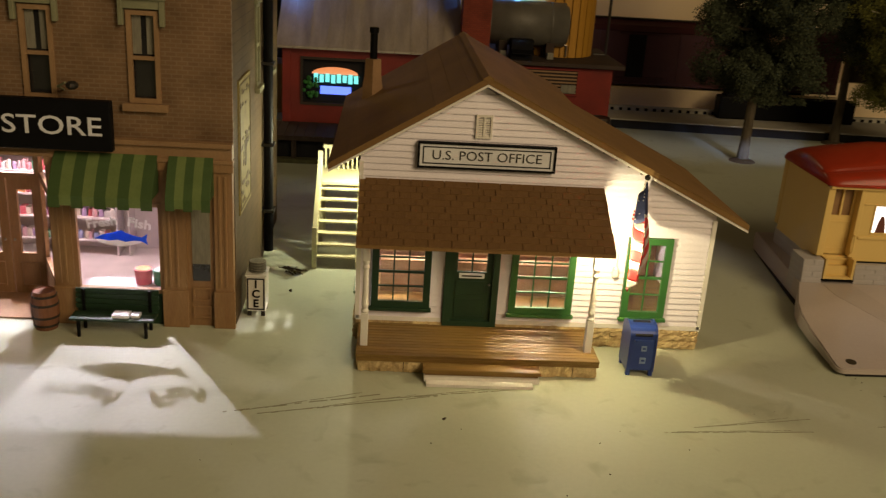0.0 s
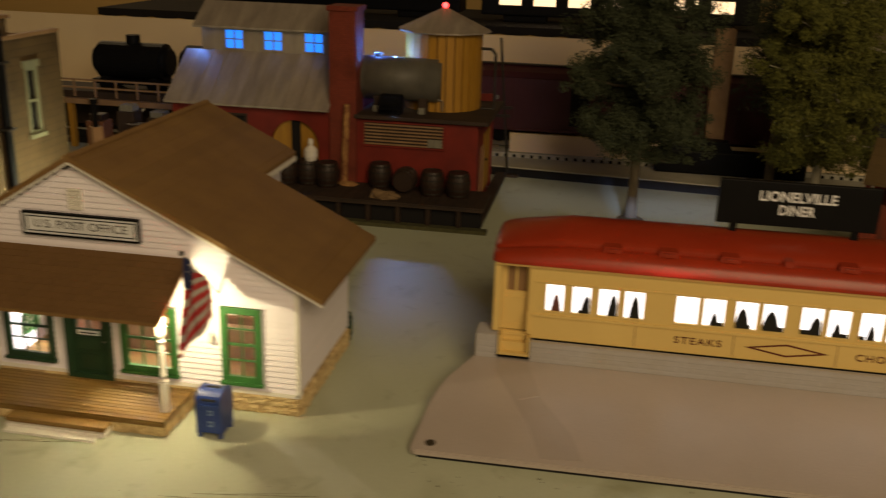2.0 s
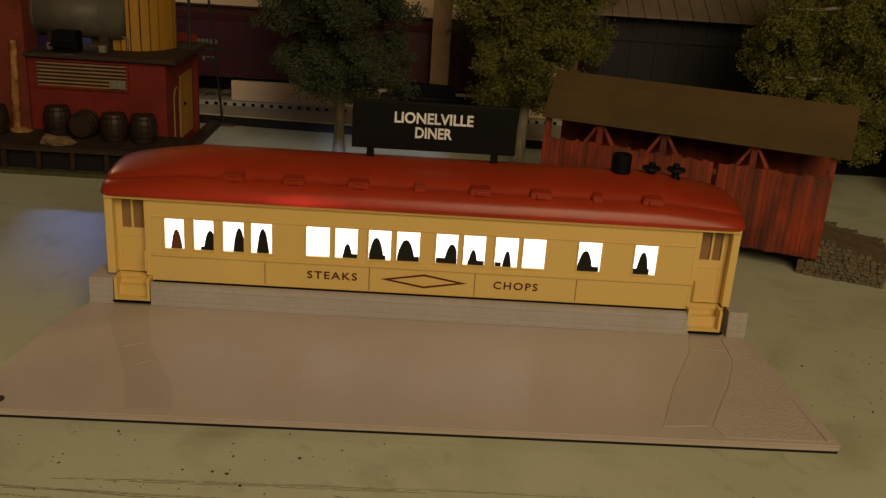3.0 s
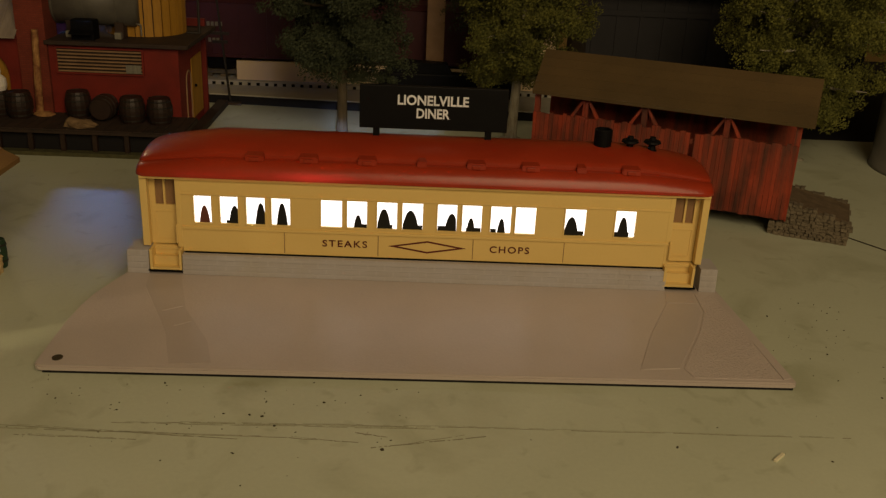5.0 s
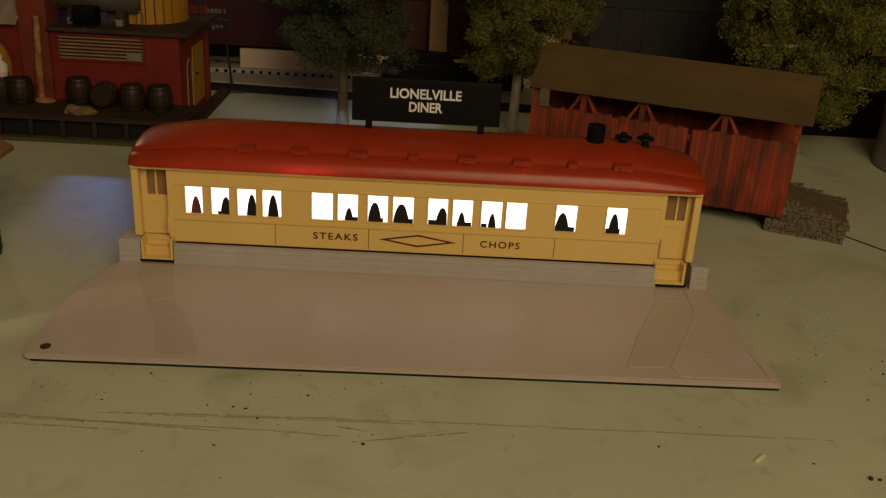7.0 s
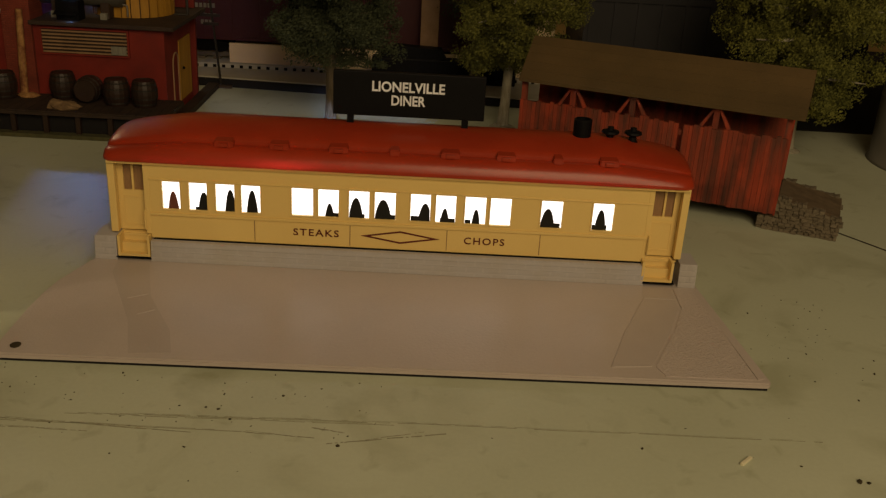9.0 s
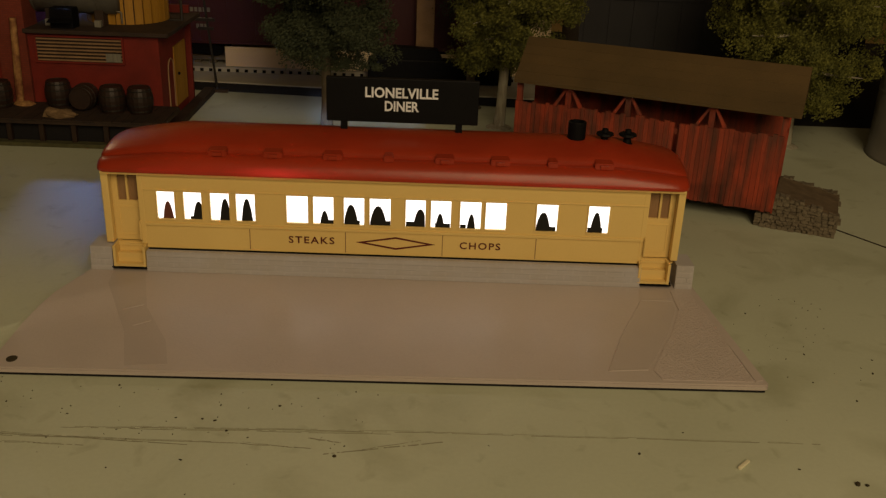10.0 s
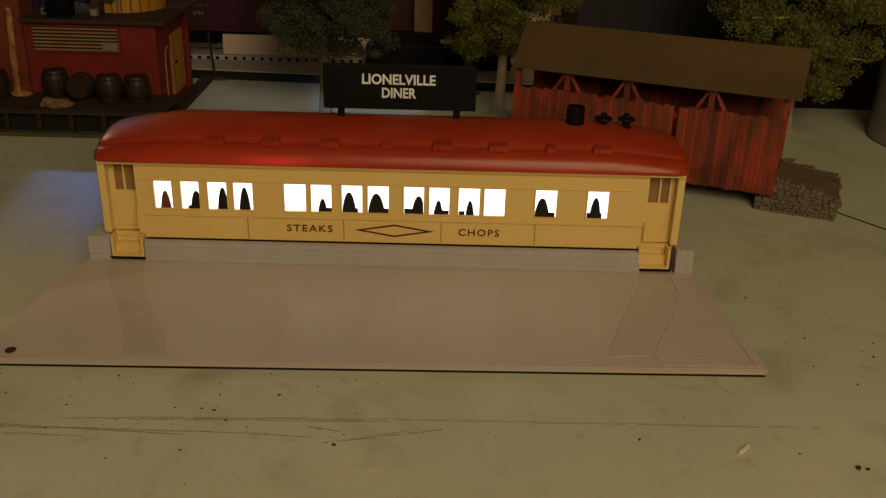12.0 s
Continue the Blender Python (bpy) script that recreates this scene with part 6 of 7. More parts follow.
    part("door_gap", box1(cx - 0.0045, cx + 0.0045, yf + 0.0045, yf + 0.0058, 0.0238, 0.079), CLOTHSHADE, dr)
    for a in range(0, 180, 15):
        p = [(cx + rr * math.cos(radians(q)), 0.056 + rr * math.sin(radians(q))) for q in (a, a + 15)]
        top = 0.083
        part("arch_spandrel", prism(bm_new(), [p[0], (p[0][0], top), (p[1][0], top), p[1]], "y", yf + 0.0005, yf + 0.004), BREWRED, dr)
    for x in (-0.236, cx + rr):
        part("arch_jamb", box1(min(x, x), x + 0.0011, yf + 0.0005, yf + 0.004, 0.0238, 0.083), BREWRED, dr)
    # lean-to roof, clerestory and its roof
    for k in range(11):
        xa = x0 - 0.006 + (x1 - x0 + 0.008) * k / 11
        xb = x0 - 0.006 + (x1 - x0 + 0.008) * (k + 1) / 11
        part("roof_sheet", prism(bm_new(), [(yf - 0.010, 0.0915), (0.478, 0.1345), (0.478, 0.1365), (yf - 0.010, 0.0935)], "x", xa + 0.0001, xb - 0.0002), ZINC, t, "weathered tin roof sheet")
        part("roof_seam", prism(bm_new(), [(yf - 0.010, 0.0935), (0.478, 0.1365), (0.478, 0.1372), (yf - 0.010, 0.0942)], "x", xb - 0.0006, xb + 0.0004), ZINC, t)
    part("roof_sheet", prism(bm_new(), [(0.526, 0.1345), (0.560, 0.098), (0.560, 0.100), (0.526, 0.1365)], "x", x0 - 0.006, x1), ZINC, t)
    win = [(-0.2975, -0.2785, 0.1385, 0.1570), (-0.2570, -0.2380, 0.1385, 0.1570), (-0.2150, -0.1960, 0.1385, 0.1570)]
    part("clerestory_wall", panel(bm_new(), -0.322, x1 + 0.002, 0.1345, 0.1625, 0.478, 0.481, win), ZINC, t, "grey boarded clerestory")
    part("clerestory_wall", panel(bm_new(), 0.481, 0.526, 0.1345, 0.1625, -0.322, -0.319, [(0.490, 0.512, 0.138, 0.156)], axis="x"), ZINC, t)
    part("clerestory_wall", panel(bm_new(), -0.322, x1 + 0.002, 0.1345, 0.1625, 0.526, 0.529), ZINC, t)
    for a, b, c, d in win:
        w = part("lit_window", box1(a, b, 0.4800, 0.4806, c, d), BLUELIT, t, "blue lit clerestory window")
        part("window_frame", frame_bars(bm_new(), a - 0.001, b + 0.001, c - 0.001, d + 0.001, 0.0014, 0.4770, 0.4790), ZINC, w)
        part("glazing_bar", box1((a + b) / 2 - 0.0005, (a + b) / 2 + 0.0005, 0.4780, 0.4795, c, d), ZINC, w)
        part("glazing_bar", box1(a, b, 0.4781, 0.4794, (c + d) / 2 - 0.0005, (c + d) / 2 + 0.0005), ZINC, w)
    part("lit_window", box1(-0.3212, -0.3206, 0.490, 0.512, 0.138, 0.156), BLUELIT, t, "blue lit clerestory window")
    for s, (ya, yb) in enumerate(((0.470, 0.5035), (0.537, 0.5035))):
        part("clerestory_roof", prism(bm_new(), [(ya, 0.1585), (yb, 0.1805), (yb, 0.1825), (ya, 0.1605)], "x", -0.328, x1 + 0.004), ZINC, t, "weathered tin clerestory roof")
    # chimney
    ch = part("chimney", box1(-0.1745, -0.1490, yf - 0.004, yf + 0.024, 0.0, 0.1840), BREWBRICK, t, "tall red brick chimney")
    part("chimney_cap", box1(-0.1765, -0.1470, yf - 0.006, yf + 0.026, 0.1840, 0.1885, 0.0006), BREWBRICK, ch)
    dp = part("rusty_pipe", rod(bm_new(), (-0.1600, yf - 0.0075, 0.024), (-0.1565, yf - 0.0075, 0.100), 0.0034, 0.0028, 12), RUST, t, "rusty tan standpipe")
    part("pipe_foot", rough_lump((-0.154, yf - 0.012, 0.0238), 0.010, 8), RUST, dp)
    # annex
    part("annex_wall", panel(bm_new(), -0.149, x2, 0.0, 0.0865, yf, yf + 0.004), BREWRED, t)
    part("annex_side", panel(bm_new(), yf + 0.004, 0.520, 0.0, 0.0865, x2 - 0.004, x2, [(0.474, 0.516, 0.0120, 0.070)], axis="x"), BREWRED, t)
    part("annex_roof", box1(-0.151, x2 + 0.010, yf - 0.005, 0.545, 0.0865, 0.0905, 0.0006), DARKWOOD, t, "flat dark annex roof")
    part("eave_board", box1(-0.149, x2 + 0.009, yf - 0.0065, yf - 0.005, 0.0872, 0.0906), DARKWOOD, t)
    sd = part("side_door", box1(x2 - 0.003, x2 - 0.001, 0.4745, 0.5155, 0.0122, 0.0698), YELLOW, t, "yellow planked side door")
    for k in range(5):
        part("door_plank", box1(x2 - 0.0012, x2 + 0.0006, 0.4750 + 0.0081 * k, 0.4829 + 0.0081 * k, 0.0124, 0.0694), YELLOW, sd)
    part("door_knob", ball(bm_new(), (x2 + 0.0014, 0.485, 0.042), 0.0015), BLACK, sd)
    bm = bm_new()
    for y in (0.452, 0.470):
        box(bm, x2, x2 + 0.0010, y, y + 0.0014, 0.014, 0.052)
    tube(bm, [(x2 + 0.0005, 0.4527 + 0.0090 * (1 - math.cos(radians(a))), 0.052 + 0.0090 * math.sin(radians(a))) for a in range(0, 181, 20)], 0.0007)
    part("blind_arch", bm, TRIMTAN, t, "pale outline of a blind arch")
    part("side_step", box1(x2 + 0.001, x2 + 0.0120, 0.380, 0.582, 0.0, 0.0062, 0.0008), DARKWOOD, t, "dark planked side landing")
    lv = part("louvre", frame_bars(bm_new(), -0.1430, -0.0640, 0.0605, 0.0850, 0.0016, yf - 0.0022, yf), BREWRED, t, "wide red wall louvre with tan slats")
    part("louvre_back", box1(-0.142, -0.065, yf - 0.0006, yf - 0.0002, 0.061, 0.0845), DARKWOOD, lv)
    for k in range(7):
        z = 0.0625 + 0.0031 * k
        part("louvre_slat", box1(-0.1412, -0.0658, yf - 0.0020, yf - 0.0007, z, z + 0.0013), TRIMTAN, lv)
    part("notice", box1(-0.0800, -0.0665, yf - 0.0030, yf - 0.0022, 0.0630, 0.0705), CURTAIN, lv, "grey paper notice")
    return t


def build_tank():
    t = thing("storage_tank", (-0.110, 0.462, 0.0905), "grey horizontal storage tank on saddles on the roof", "tank")
    c = (0.462, 0.1205)
    bm = bm_new()
    rod(bm, (-0.1660, *c), (-0.074, *c), 0.0205, seg=28)
    bmesh.ops.bevel(bm, geom=[e for e in bm.edges if abs(e.verts[0].co.x - e.verts[1].co.x) < 1e-5], offset=0.003, segments=2, affect="EDGES")
    for f in bm.faces:
        f.smooth = True
    part("shell", bm, TANKGREY, t)
    for x in (-0.148, -0.120, -0.091):
        bm = bm_new()
        rod(bm, (x, *c), (x + 0.0012, *c), 0.0207, seg=28)
        part("band", bm, TANKGREY, t)
    for x in (-0.138, -0.094):
        part("saddle", box1(x, x + 0.008, 0.448, 0.476, 0.0906, 0.1050, 0.0006), DARKWOOD, t)
        part("pale_block", box1(x + 0.001, x + 0.007, 0.4425, 0.4475, 0.0906, 0.0965, 0.0006), CURTAIN, t)
    bm = bm_new()
    rod(bm, (-0.136, c[0], 0.138), (-0.136, c[0], 0.1440), 0.004, seg=14)
    part("hatch", bm, TANKGREY, t)
    return t


def build_water_tower():
    x, y, r = -0.0790, 0.497, 0.0375
    t = thing("water_tower", (x, y, 0.0905), "yellow planked water tower with grey conical roof", "water tower")
    n = 28
    for k in range(n):
        a0, a1 = 2 * math.pi * (k + 0.06) / n, 2 * math.pi * (k + 0.94) / n
        bm = bm_new()
        ring = [(x + q * math.cos(a), y + q * math.sin(a)) for q, a in ((r, a0), (r, a1), (r - 0.002, a1), (r - 0.002, a0))]
        prism(bm, ring, "z", 0.0907, 0.1650)
        part("stave", bm, YELLOW, t)
    part("core", lathe(bm_new(), (x, y, 0.0906), [(r - 0.002, 0), (r - 0.002, 0.074)], 28), DARKWOOD, t)
    rf = part("roof", lathe(bm_new(), (x, y, 0.1640), [(r + 0.008, 0), (r + 0.008, 0.0015), (0.006, 0.0200), (0.003, 0.0215)], 12), ZINC, t, "grey faceted roof")
    part("beacon", ball(bm_new(), (x, y, 0.1880), 0.0028), REDLIT, rf, "glowing red beacon")
    bm = bm_new()
    tube(bm, [(x + r + 0.002, y - 0.004, 0.091), (x + r + 0.014, y - 0.004, 0.091), (x + r + 0.014, y - 0.004, 0.144), (x + r + 0.010, y - 0.004, 0.149), (x + r - 0.001, y - 0.004, 0.149)], 0.0014, 8)
    part("spout_pipe", bm, IRON, t, "dark bent pipe")
    bm = bm_new()
    tube(bm, [(x - 0.012, y - r - 0.001, 0.106), (x + 0.006, y - r - 0.001, 0.102), (x + 0.006, y - r - 0.001, 0.092)], 0.0010, 8)
    part("drain_pipe", bm, RAIL, t)
    return t


def build_light_hood():
    """An added dark housing under the tank that shapes the blue patch, open at the back of its shade and with a slot
    towards the table.
    """
    t = thing("light_hood", (-0.118, 0.440, 0.0905), "added dark hood whose slot shapes the blue table patch", "lamp")
    part("shade", panel(bm_new(), -0.128, -0.108, 0.0906, 0.1075, 0.4322, 0.4330, [(-0.1169, -0.1142, 0.0958, 0.0988)]), BLACK, t)
    for x in (-0.128, -0.1088):
        part("cheek", box1(x, x + 0.0008, 0.4330, 0.4470, 0.0906, 0.1075), BLACK, t)
    part("back", box1(-0.128, -0.108, 0.4470, 0.4478, 0.0906, 0.1068), BLACK, t)
    part("visor", prism(bm_new(), [(0.4321, 0.0990), (0.4235, 0.0966), (0.4235, 0.0972), (0.4321, 0.0996)], "x", -0.128, -0.108), BLACK, t)
    part("cover", box1(-0.128, -0.108, 0.4322, 0.4470, 0.1076, 0.1082), BLACK, t)
    return t


build_brewery()
build_tank()
build_light_hood()
build_water_tower()
for k, (x, y) in enumerate(((-0.1235, 0.420), (-0.0970, 0.410), (-0.0705, 0.405), (-0.0460, 0.405), (-0.172, 0.409), (-0.192, 0.412), (-0.212, 0.408))):
    b = build_barrel("barrel", (x, y, 0.0238), 0.0232, 0.0116, DARKBARREL, "dark stained oak barrel standing on the loading deck" if k != 1 else "dark stained oak barrel lying on the loading deck")
    if k == 1:
        b.matrix_world = Matrix.Translation((x, y + 0.012, 0.0354)) @ Matrix.Rotation(radians(90), 4, "X")
heap = rough_lump((-0.110, 0.386, 0.0238), 0.0150, 5)
for v in heap.verts:
    v.co.z += 0.0035 * max(0.0, min(1.0, (-0.114 - v.co.x) / 0.008)) * (v.co.z > 0.0240)
solid("sack", heap, TANLUMP, "tan rounded sack lying on the loading deck", "sack")
t = thing("ornament", (-0.189, 0.412, 0.0238), "plain rounded post with a white top on loading deck", "ornament")
st = part("stem", lathe(bm_new(), (-0.189, 0.412, 0.0238), [(0.0045, 0), (0.0050, 0.010), (0.0048, 0.022)], 14), CURTAIN, t)
part("top", lathe(bm_new(), (-0.189, 0.412, 0.0459), [(0.0050, 0), (0.0064, 0.005), (0.0062, 0.011), (0.0030, 0.0145), (0.0020, 0.0150), (0.0026, 0.0175), (0.0022, 0.0205), (0.0006, 0.0218)], 16), WHITE, t, "white rounded top")


# ---- the covered bridge ----
def build_bridge():
    ang = math.degrees(math.atan2(-0.087, 0.206))
    t = thing("covered_bridge", (0.3830, 0.2985, 0), "weathered red plank covered bridge with brown roof", "bridge", rz=ang)
    half, w, floor, wall_top, eave, ridge = 0.1015, 0.026, 0.0150, 0.0705, 0.0850, 0.1135
    rng = random.Random(21)
    part("deck", box1(-half, half, -w, w, 0.0115, floor), DARKWOOD, t)
    for y0 in (-w - 0.0022, w):
        p = -half
        while p < half - 0.001:
            k = min(rng.uniform(0.0028, 0.0044), half - p)
            gap = abs(p - 0.022) < 0.0022 and y0 < 0
            if not gap:
                d = rng.uniform(-0.0002, 0.0002)
                part("plank", box1(p + 0.0001, p + k - 0.0001, y0 + d, y0 + 0.0020 + d, floor - 0.002 - rng.uniform(0, 0.0012), wall_top + rng.uniform(-0.0016, 0.0008)), BRIDGERED, t)
            p += k
    for y in (-w, w - 0.0035):
        for x in (-half, -0.0621, -0.0156, 0.0464, half - 0.0042):
            part("post", box1(x, x + 0.0042, y + 0.0002, y + 0.0037, floor, eave + 0.0035), BRIDGERED, t)
        part("top_plate", box1(-half, half, y, y + 0.0035, eave + 0.0010, eave + 0.0048), BRIDGERED, t)
        for x in (-0.0600, -0.0135, 0.0485):
            for s in (-1, 1):
                bm = bm_new()
                prism(bm, [(x, eave + 0.0005), (x + s * 0.0016, eave + 0.0005), (x + s * 0.0175, wall_top - 0.0100), (x + s * 0.0137, wall_top - 0.0100)], "y", y + 0.0004, y + 0.0030)
                part("brace", bm, BRIDGERED, t)
        part("rail", box1(-half, half, y + 0.0002, y + 0.0020, wall_top - 0.0100, wall_top - 0.0060), BRIDGERED, t)
    for s in (-1, 1):
        y0, y1 = s * (w + 0.0055), 0.0
        part("roof", prism(bm_new(), [(y0, eave), (y1, ridge), (y1, ridge + 0.0020), (y0, eave + 0.0020)], "x", -half - 0.001, half + 0.008), BRIDGEROOF, t, "brown roof slope")
        for k in range(5):
            f0, f1 = k / 5, (k + 1) / 5
            ya, yb = y0 * (1 - f0), y0 * (1 - f1)
            za, zb = eave + (ridge - eave) * f0 + 0.0020, eave + (ridge - eave) * f1 + 0.0020
            part("roof_course", prism(bm_new(), [(ya, za), (yb, zb), (yb, zb + 0.0002), (ya, za + 0.0007)], "x", -half - 0.0012, half + 0.0082), BRIDGEROOF, t)
    for s in (-1, 1):
        bm = bm_new()
        x = s * half
        prism(bm, [(-w - 0.002, eave), (w + 0.002, eave), (0, ridge)], "x", min(x, x - s * 0.002), max(x, x - s * 0.002))
        part("gable_board", bm, BRIDGERED, t)
    part("inner_screen", box1(-half + 0.004, half - 0.004, w - 0.0050, w - 0.0040, floor, eave), BRIDGERED, t)
    return t, ang


def build_ramp(ang, s):
    """The stone approach: two side walls of stones and a dirt ramp between them."""
    half, w = 0.1015, 0.0272
    c, q = math.cos(radians(ang)), math.sin(radians(ang))
    base = (0.3830 + s * half * c, 0.2985 + s * half * q, 0)
    t = thing("stone_ramp", base, "grey fieldstone ramp leading up to the covered bridge", "ramp", group="bridge ramps", rz=ang)
    rng = random.Random(31 + s)
    run = 0.044
    top = lambda x: 0.0270 - 0.0090 * max(0, x) / run
    part("ramp_fill", prism(bm_new(), [(-0.010 * s, 0.0), (run * s, 0.0), (run * s, top(run) - 0.0004), (0, top(0) - 0.0012), (-0.010 * s, 0.0150)], "y", -w + 0.004, w - 0.004), RAMPDIRT, t, "brown packed dirt")
    # a dark core behind each face of stones
    for side in (-1, 1):
        y0, y1 = sorted((side * (w - 0.0055), side * (w - 0.0015)))
        part("wall_core", prism(bm_new(), [(-0.004 * s, 0.0), (run * s, 0.0), (run * s, top(run) - 0.0015), (0.0, top(0) - 0.0015), (-0.004 * s, 0.010)], "y", y0, y1), RAMPDIRT, t)
    shapes = []
    for k in range(8):
        bm = bm_new()
        quadbox(bm, [[c * rng.uniform(0.34, 0.52) for c in p] for p in ((-1, -1, -1), (1, -1, -1), (1, 1, -1), (-1, 1, -1), (-1, -1, 1), (1, -1, 1), (1, 1, 1), (-1, 1, 1))])
        for e in rng.sample(bm.edges[:], 3):
            if e.is_valid:
                bmesh.ops.subdivide_edges(bm, edges=[e], cuts=1)
        for v in bm.verts:
            v.co *= rng.uniform(0.92, 1.08)
        bmesh.ops.triangulate(bm, faces=bm.faces[:])
        bmesh.ops.recalc_face_normals(bm, faces=bm.faces)
        me = bpy.data.meshes.new("stone")
        bm.to_mesh(me)
        bm.free()
        me.materials.append(RAMPSTONE)
        shapes.append(me)
    for side in (-1, 1):
        z = 0.0
        while z < 0.0270:
            h = rng.uniform(0.0020, 0.0032)
            x = -0.012
            while x < run:
                k = rng.uniform(0.0026, 0.0056)
                if z + h * 0.6 < top(x + k / 2) and not (x < -0.001 and z > 0.008):
                    ob = new("stone", rng.choice(shapes))
                    ob.parent = t
                    ob.matrix_basis = Matrix.Translation((s * (x + k / 2), side * (w - 0.003) + rng.uniform(-0.0006, 0.0006), z + h / 2 + rng.uniform(-0.0003, 0.0003))) @ Matrix.Rotation(rng.choice((0, math.pi)) + rng.uniform(-0.25, 0.25), 4, "Y") @ Matrix.Diagonal((k * 1.08, 0.0080, h * 1.12, 1))
                x += k
            z += h
    return t


bridge, turn = build_bridge()
build_ramp(turn, 1)
build_ramp(turn, -1)


# ---- trees ----
def build_tree(place, height, crown_low, spread, bark, leaf, label, seed, leaves=5200, lean=(0, 0)):
    rng = random.Random(seed)
    t = thing("tree", place, label, "tree", group="model trees")
    x, y, _ = place
    bm = bm_new()
    pts = [Vector((x + lean[0] * f + rng.uniform(-0.002, 0.002) * f, y + lean[1] * f, height * 0.9 * f)) for f in (0, 0.1, 0.25, 0.45, 0.65, 0.85, 1.0)]
    rads = [0.0062, 0.0048, 0.0044, 0.0038, 0.0028, 0.0018, 0.0008]
    for k in range(6):
        rod(bm, pts[k], pts[k + 1], rads[k], rads[k + 1], 10)
    lathe(bm, (x, y, 0), [(0.013, 0), (0.011, 0.0012), (0.006, 0.003), (0.0048, 0.008)], 16)
    tr = part("trunk", bm, bark, t)
    tips = []
    for k in range(36):
        f = crown_low / height + (0.88 - crown_low / height) * (k + 0.5) / 36
        z = height * f
        base = Vector((x + lean[0] * f, y + lean[1] * f, z))
        a = k * 2.4 + rng.uniform(-0.4, 0.4)
        u = (z - crown_low) / (height - crown_low)
        reach = spread * (0.55 + 0.45 * math.sin(math.pi * min(1, 0.18 + u * 0.86))) * rng.uniform(0.65, 1.05)
        tip = base + Vector((math.cos(a) * reach, math.sin(a) * reach, rng.uniform(-0.014, 0.020)))
        bm = bm_new()
        mid = (base + tip) / 2 + Vector((0, 0, -0.002))
        rod(bm, base, mid, 0.0022 * (1 - u * 0.5), 0.0015, 6)
        rod(bm, mid, tip, 0.0015, 0.0005, 6)
        part("limb", bm, bark, tr)
        tips += [(tip, 0.022), (mid.lerp(tip, 0.45), 0.019), (base.lerp(mid, 0.6), 0.016)]
    tips.append((Vector((x + lean[0], y + lean[1], height - 0.012)), 0.018))
    # small tufts gathered round every limb end
    clumps = []
    for tip, r in tips:
        for k in range(11):
            d = Vector((rng.gauss(0, 1), rng.gauss(0, 1), rng.gauss(0, 0.8))).normalized()
            clumps.append((tip + d * r * rng.uniform(0.35, 1.0), rng.uniform(0.0050, 0.0115)))
    verts, faces = [], []
    for k in range(leaves * 6):
        tip, r = clumps[rng.randrange(len(clumps))]
        d = Vector((rng.gauss(0, 1), rng.gauss(0, 1), rng.gauss(0, 0.85)))
        d = d.normalized() * r * rng.random() ** 0.40
        p = tip + d
        if p.z < crown_low - 0.008:
            continue
        s = rng.uniform(0.0005, 0.0011)
        u = Vector((rng.gauss(0, 1), rng.gauss(0, 1), rng.gauss(0, 1))).normalized()
        v = u.orthogonal().normalized()
        w = u.cross(v)
        n = len(verts)
        verts += [p + v * s * 1.5, p + w * s * 0.8 + u * s * 0.3, p - v * s * 1.5, p - w * s * 0.8 + u * s * 0.3]
        faces.append((n, n + 1, n + 2, n + 3))
    me = bpy.data.meshes.new("crown")
    me.from_pydata(verts, [], faces)
    tagged(part("crown", me, leaf, t, "clumps of small dull leaves"), kind="stuff")
    return t


build_tree((0.1130, 0.458, 0), 0.268, 0.066, 0.060, BARK, LEAFDK, "dark green model tree with grey trunk", 1, 30000)
build_tree((0.2790, 0.485, 0), 0.250, 0.060, 0.058, PALEBARK, LEAFLT, "olive yellow model tree with pale trunk", 2, 21000, (0.010, 0.0))
build_tree((0.5520, 0.455, 0), 0.245, 0.050, 0.070, PALEBARK, LEAFLT, "tall olive model tree behind the covered bridge", 3, 26000)
build_tree((0.2520, 0.560, 0), 0.230, 0.095, 0.036, BARK, LEAFDK, "thin dark model tree near the tracks", 4, 5000)


# ---- tracks and rolling stock behind ----
def build_track(name, x0, x1, y, z, label):
    t = thing(name, ((x0 + x1) / 2, y, z), label, "railway track")
    for k in range(int((x1 - x0) / 0.018)):
        part("tie", box1(x0 + 0.018 * k, x0 + 0.018 * k + 0.008, y - 0.021, y + 0.021, z, z + 0.0030), TANROOF, t)
    for d in (-0.016, 0.0, 0.016):
        part("rail", box1(x0, x1, y + d - 0.0012, y + d + 0.0012, z + 0.0030, z + 0.0085), RAIL, t)
    return t


roadbed = thing("roadbed", (0.0, 0.66, 0), "pale raised railway roadbed with a black edge", "roadbed", kind="structure")
bm = bm_new()
quadbox(bm, [(-0.95, 0.664, 0.0), (0.42, 0.555, 0.0), (0.42, 0.557, 0.0), (-0.95, 0.666, 0.0), (-0.95, 0.664, 0.0088), (0.42, 0.555, 0.0088), (0.42, 0.557, 0.0088), (-0.95, 0.666, 0.0088)])
part("black_edge", bm, CLOTHSHADE, roadbed, "black painted edge")
part("bed", prism(bm_new(), [(-0.95, 0.6665), (0.42, 0.5575), (0.42, 0.785), (-0.95, 0.785)], "z", 0.0012, 0.0100), ROADBED, roadbed)
part("fascia", box1(-0.027, 0.42, 0.6660, 0.6700, 0.0100, 0.0330), CREAMWALL, roadbed, "cream fascia board under the coach")
part("riser", box1(-0.95, 0.42, 0.742, 0.750, 0.0100, 0.0400), CREAMWALL, roadbed)
part("bed_lip", box1(-0.95, 0.42, 0.640, 0.648, 0.0100, 0.0150), ROADBED, roadbed)
bm = bm_new()
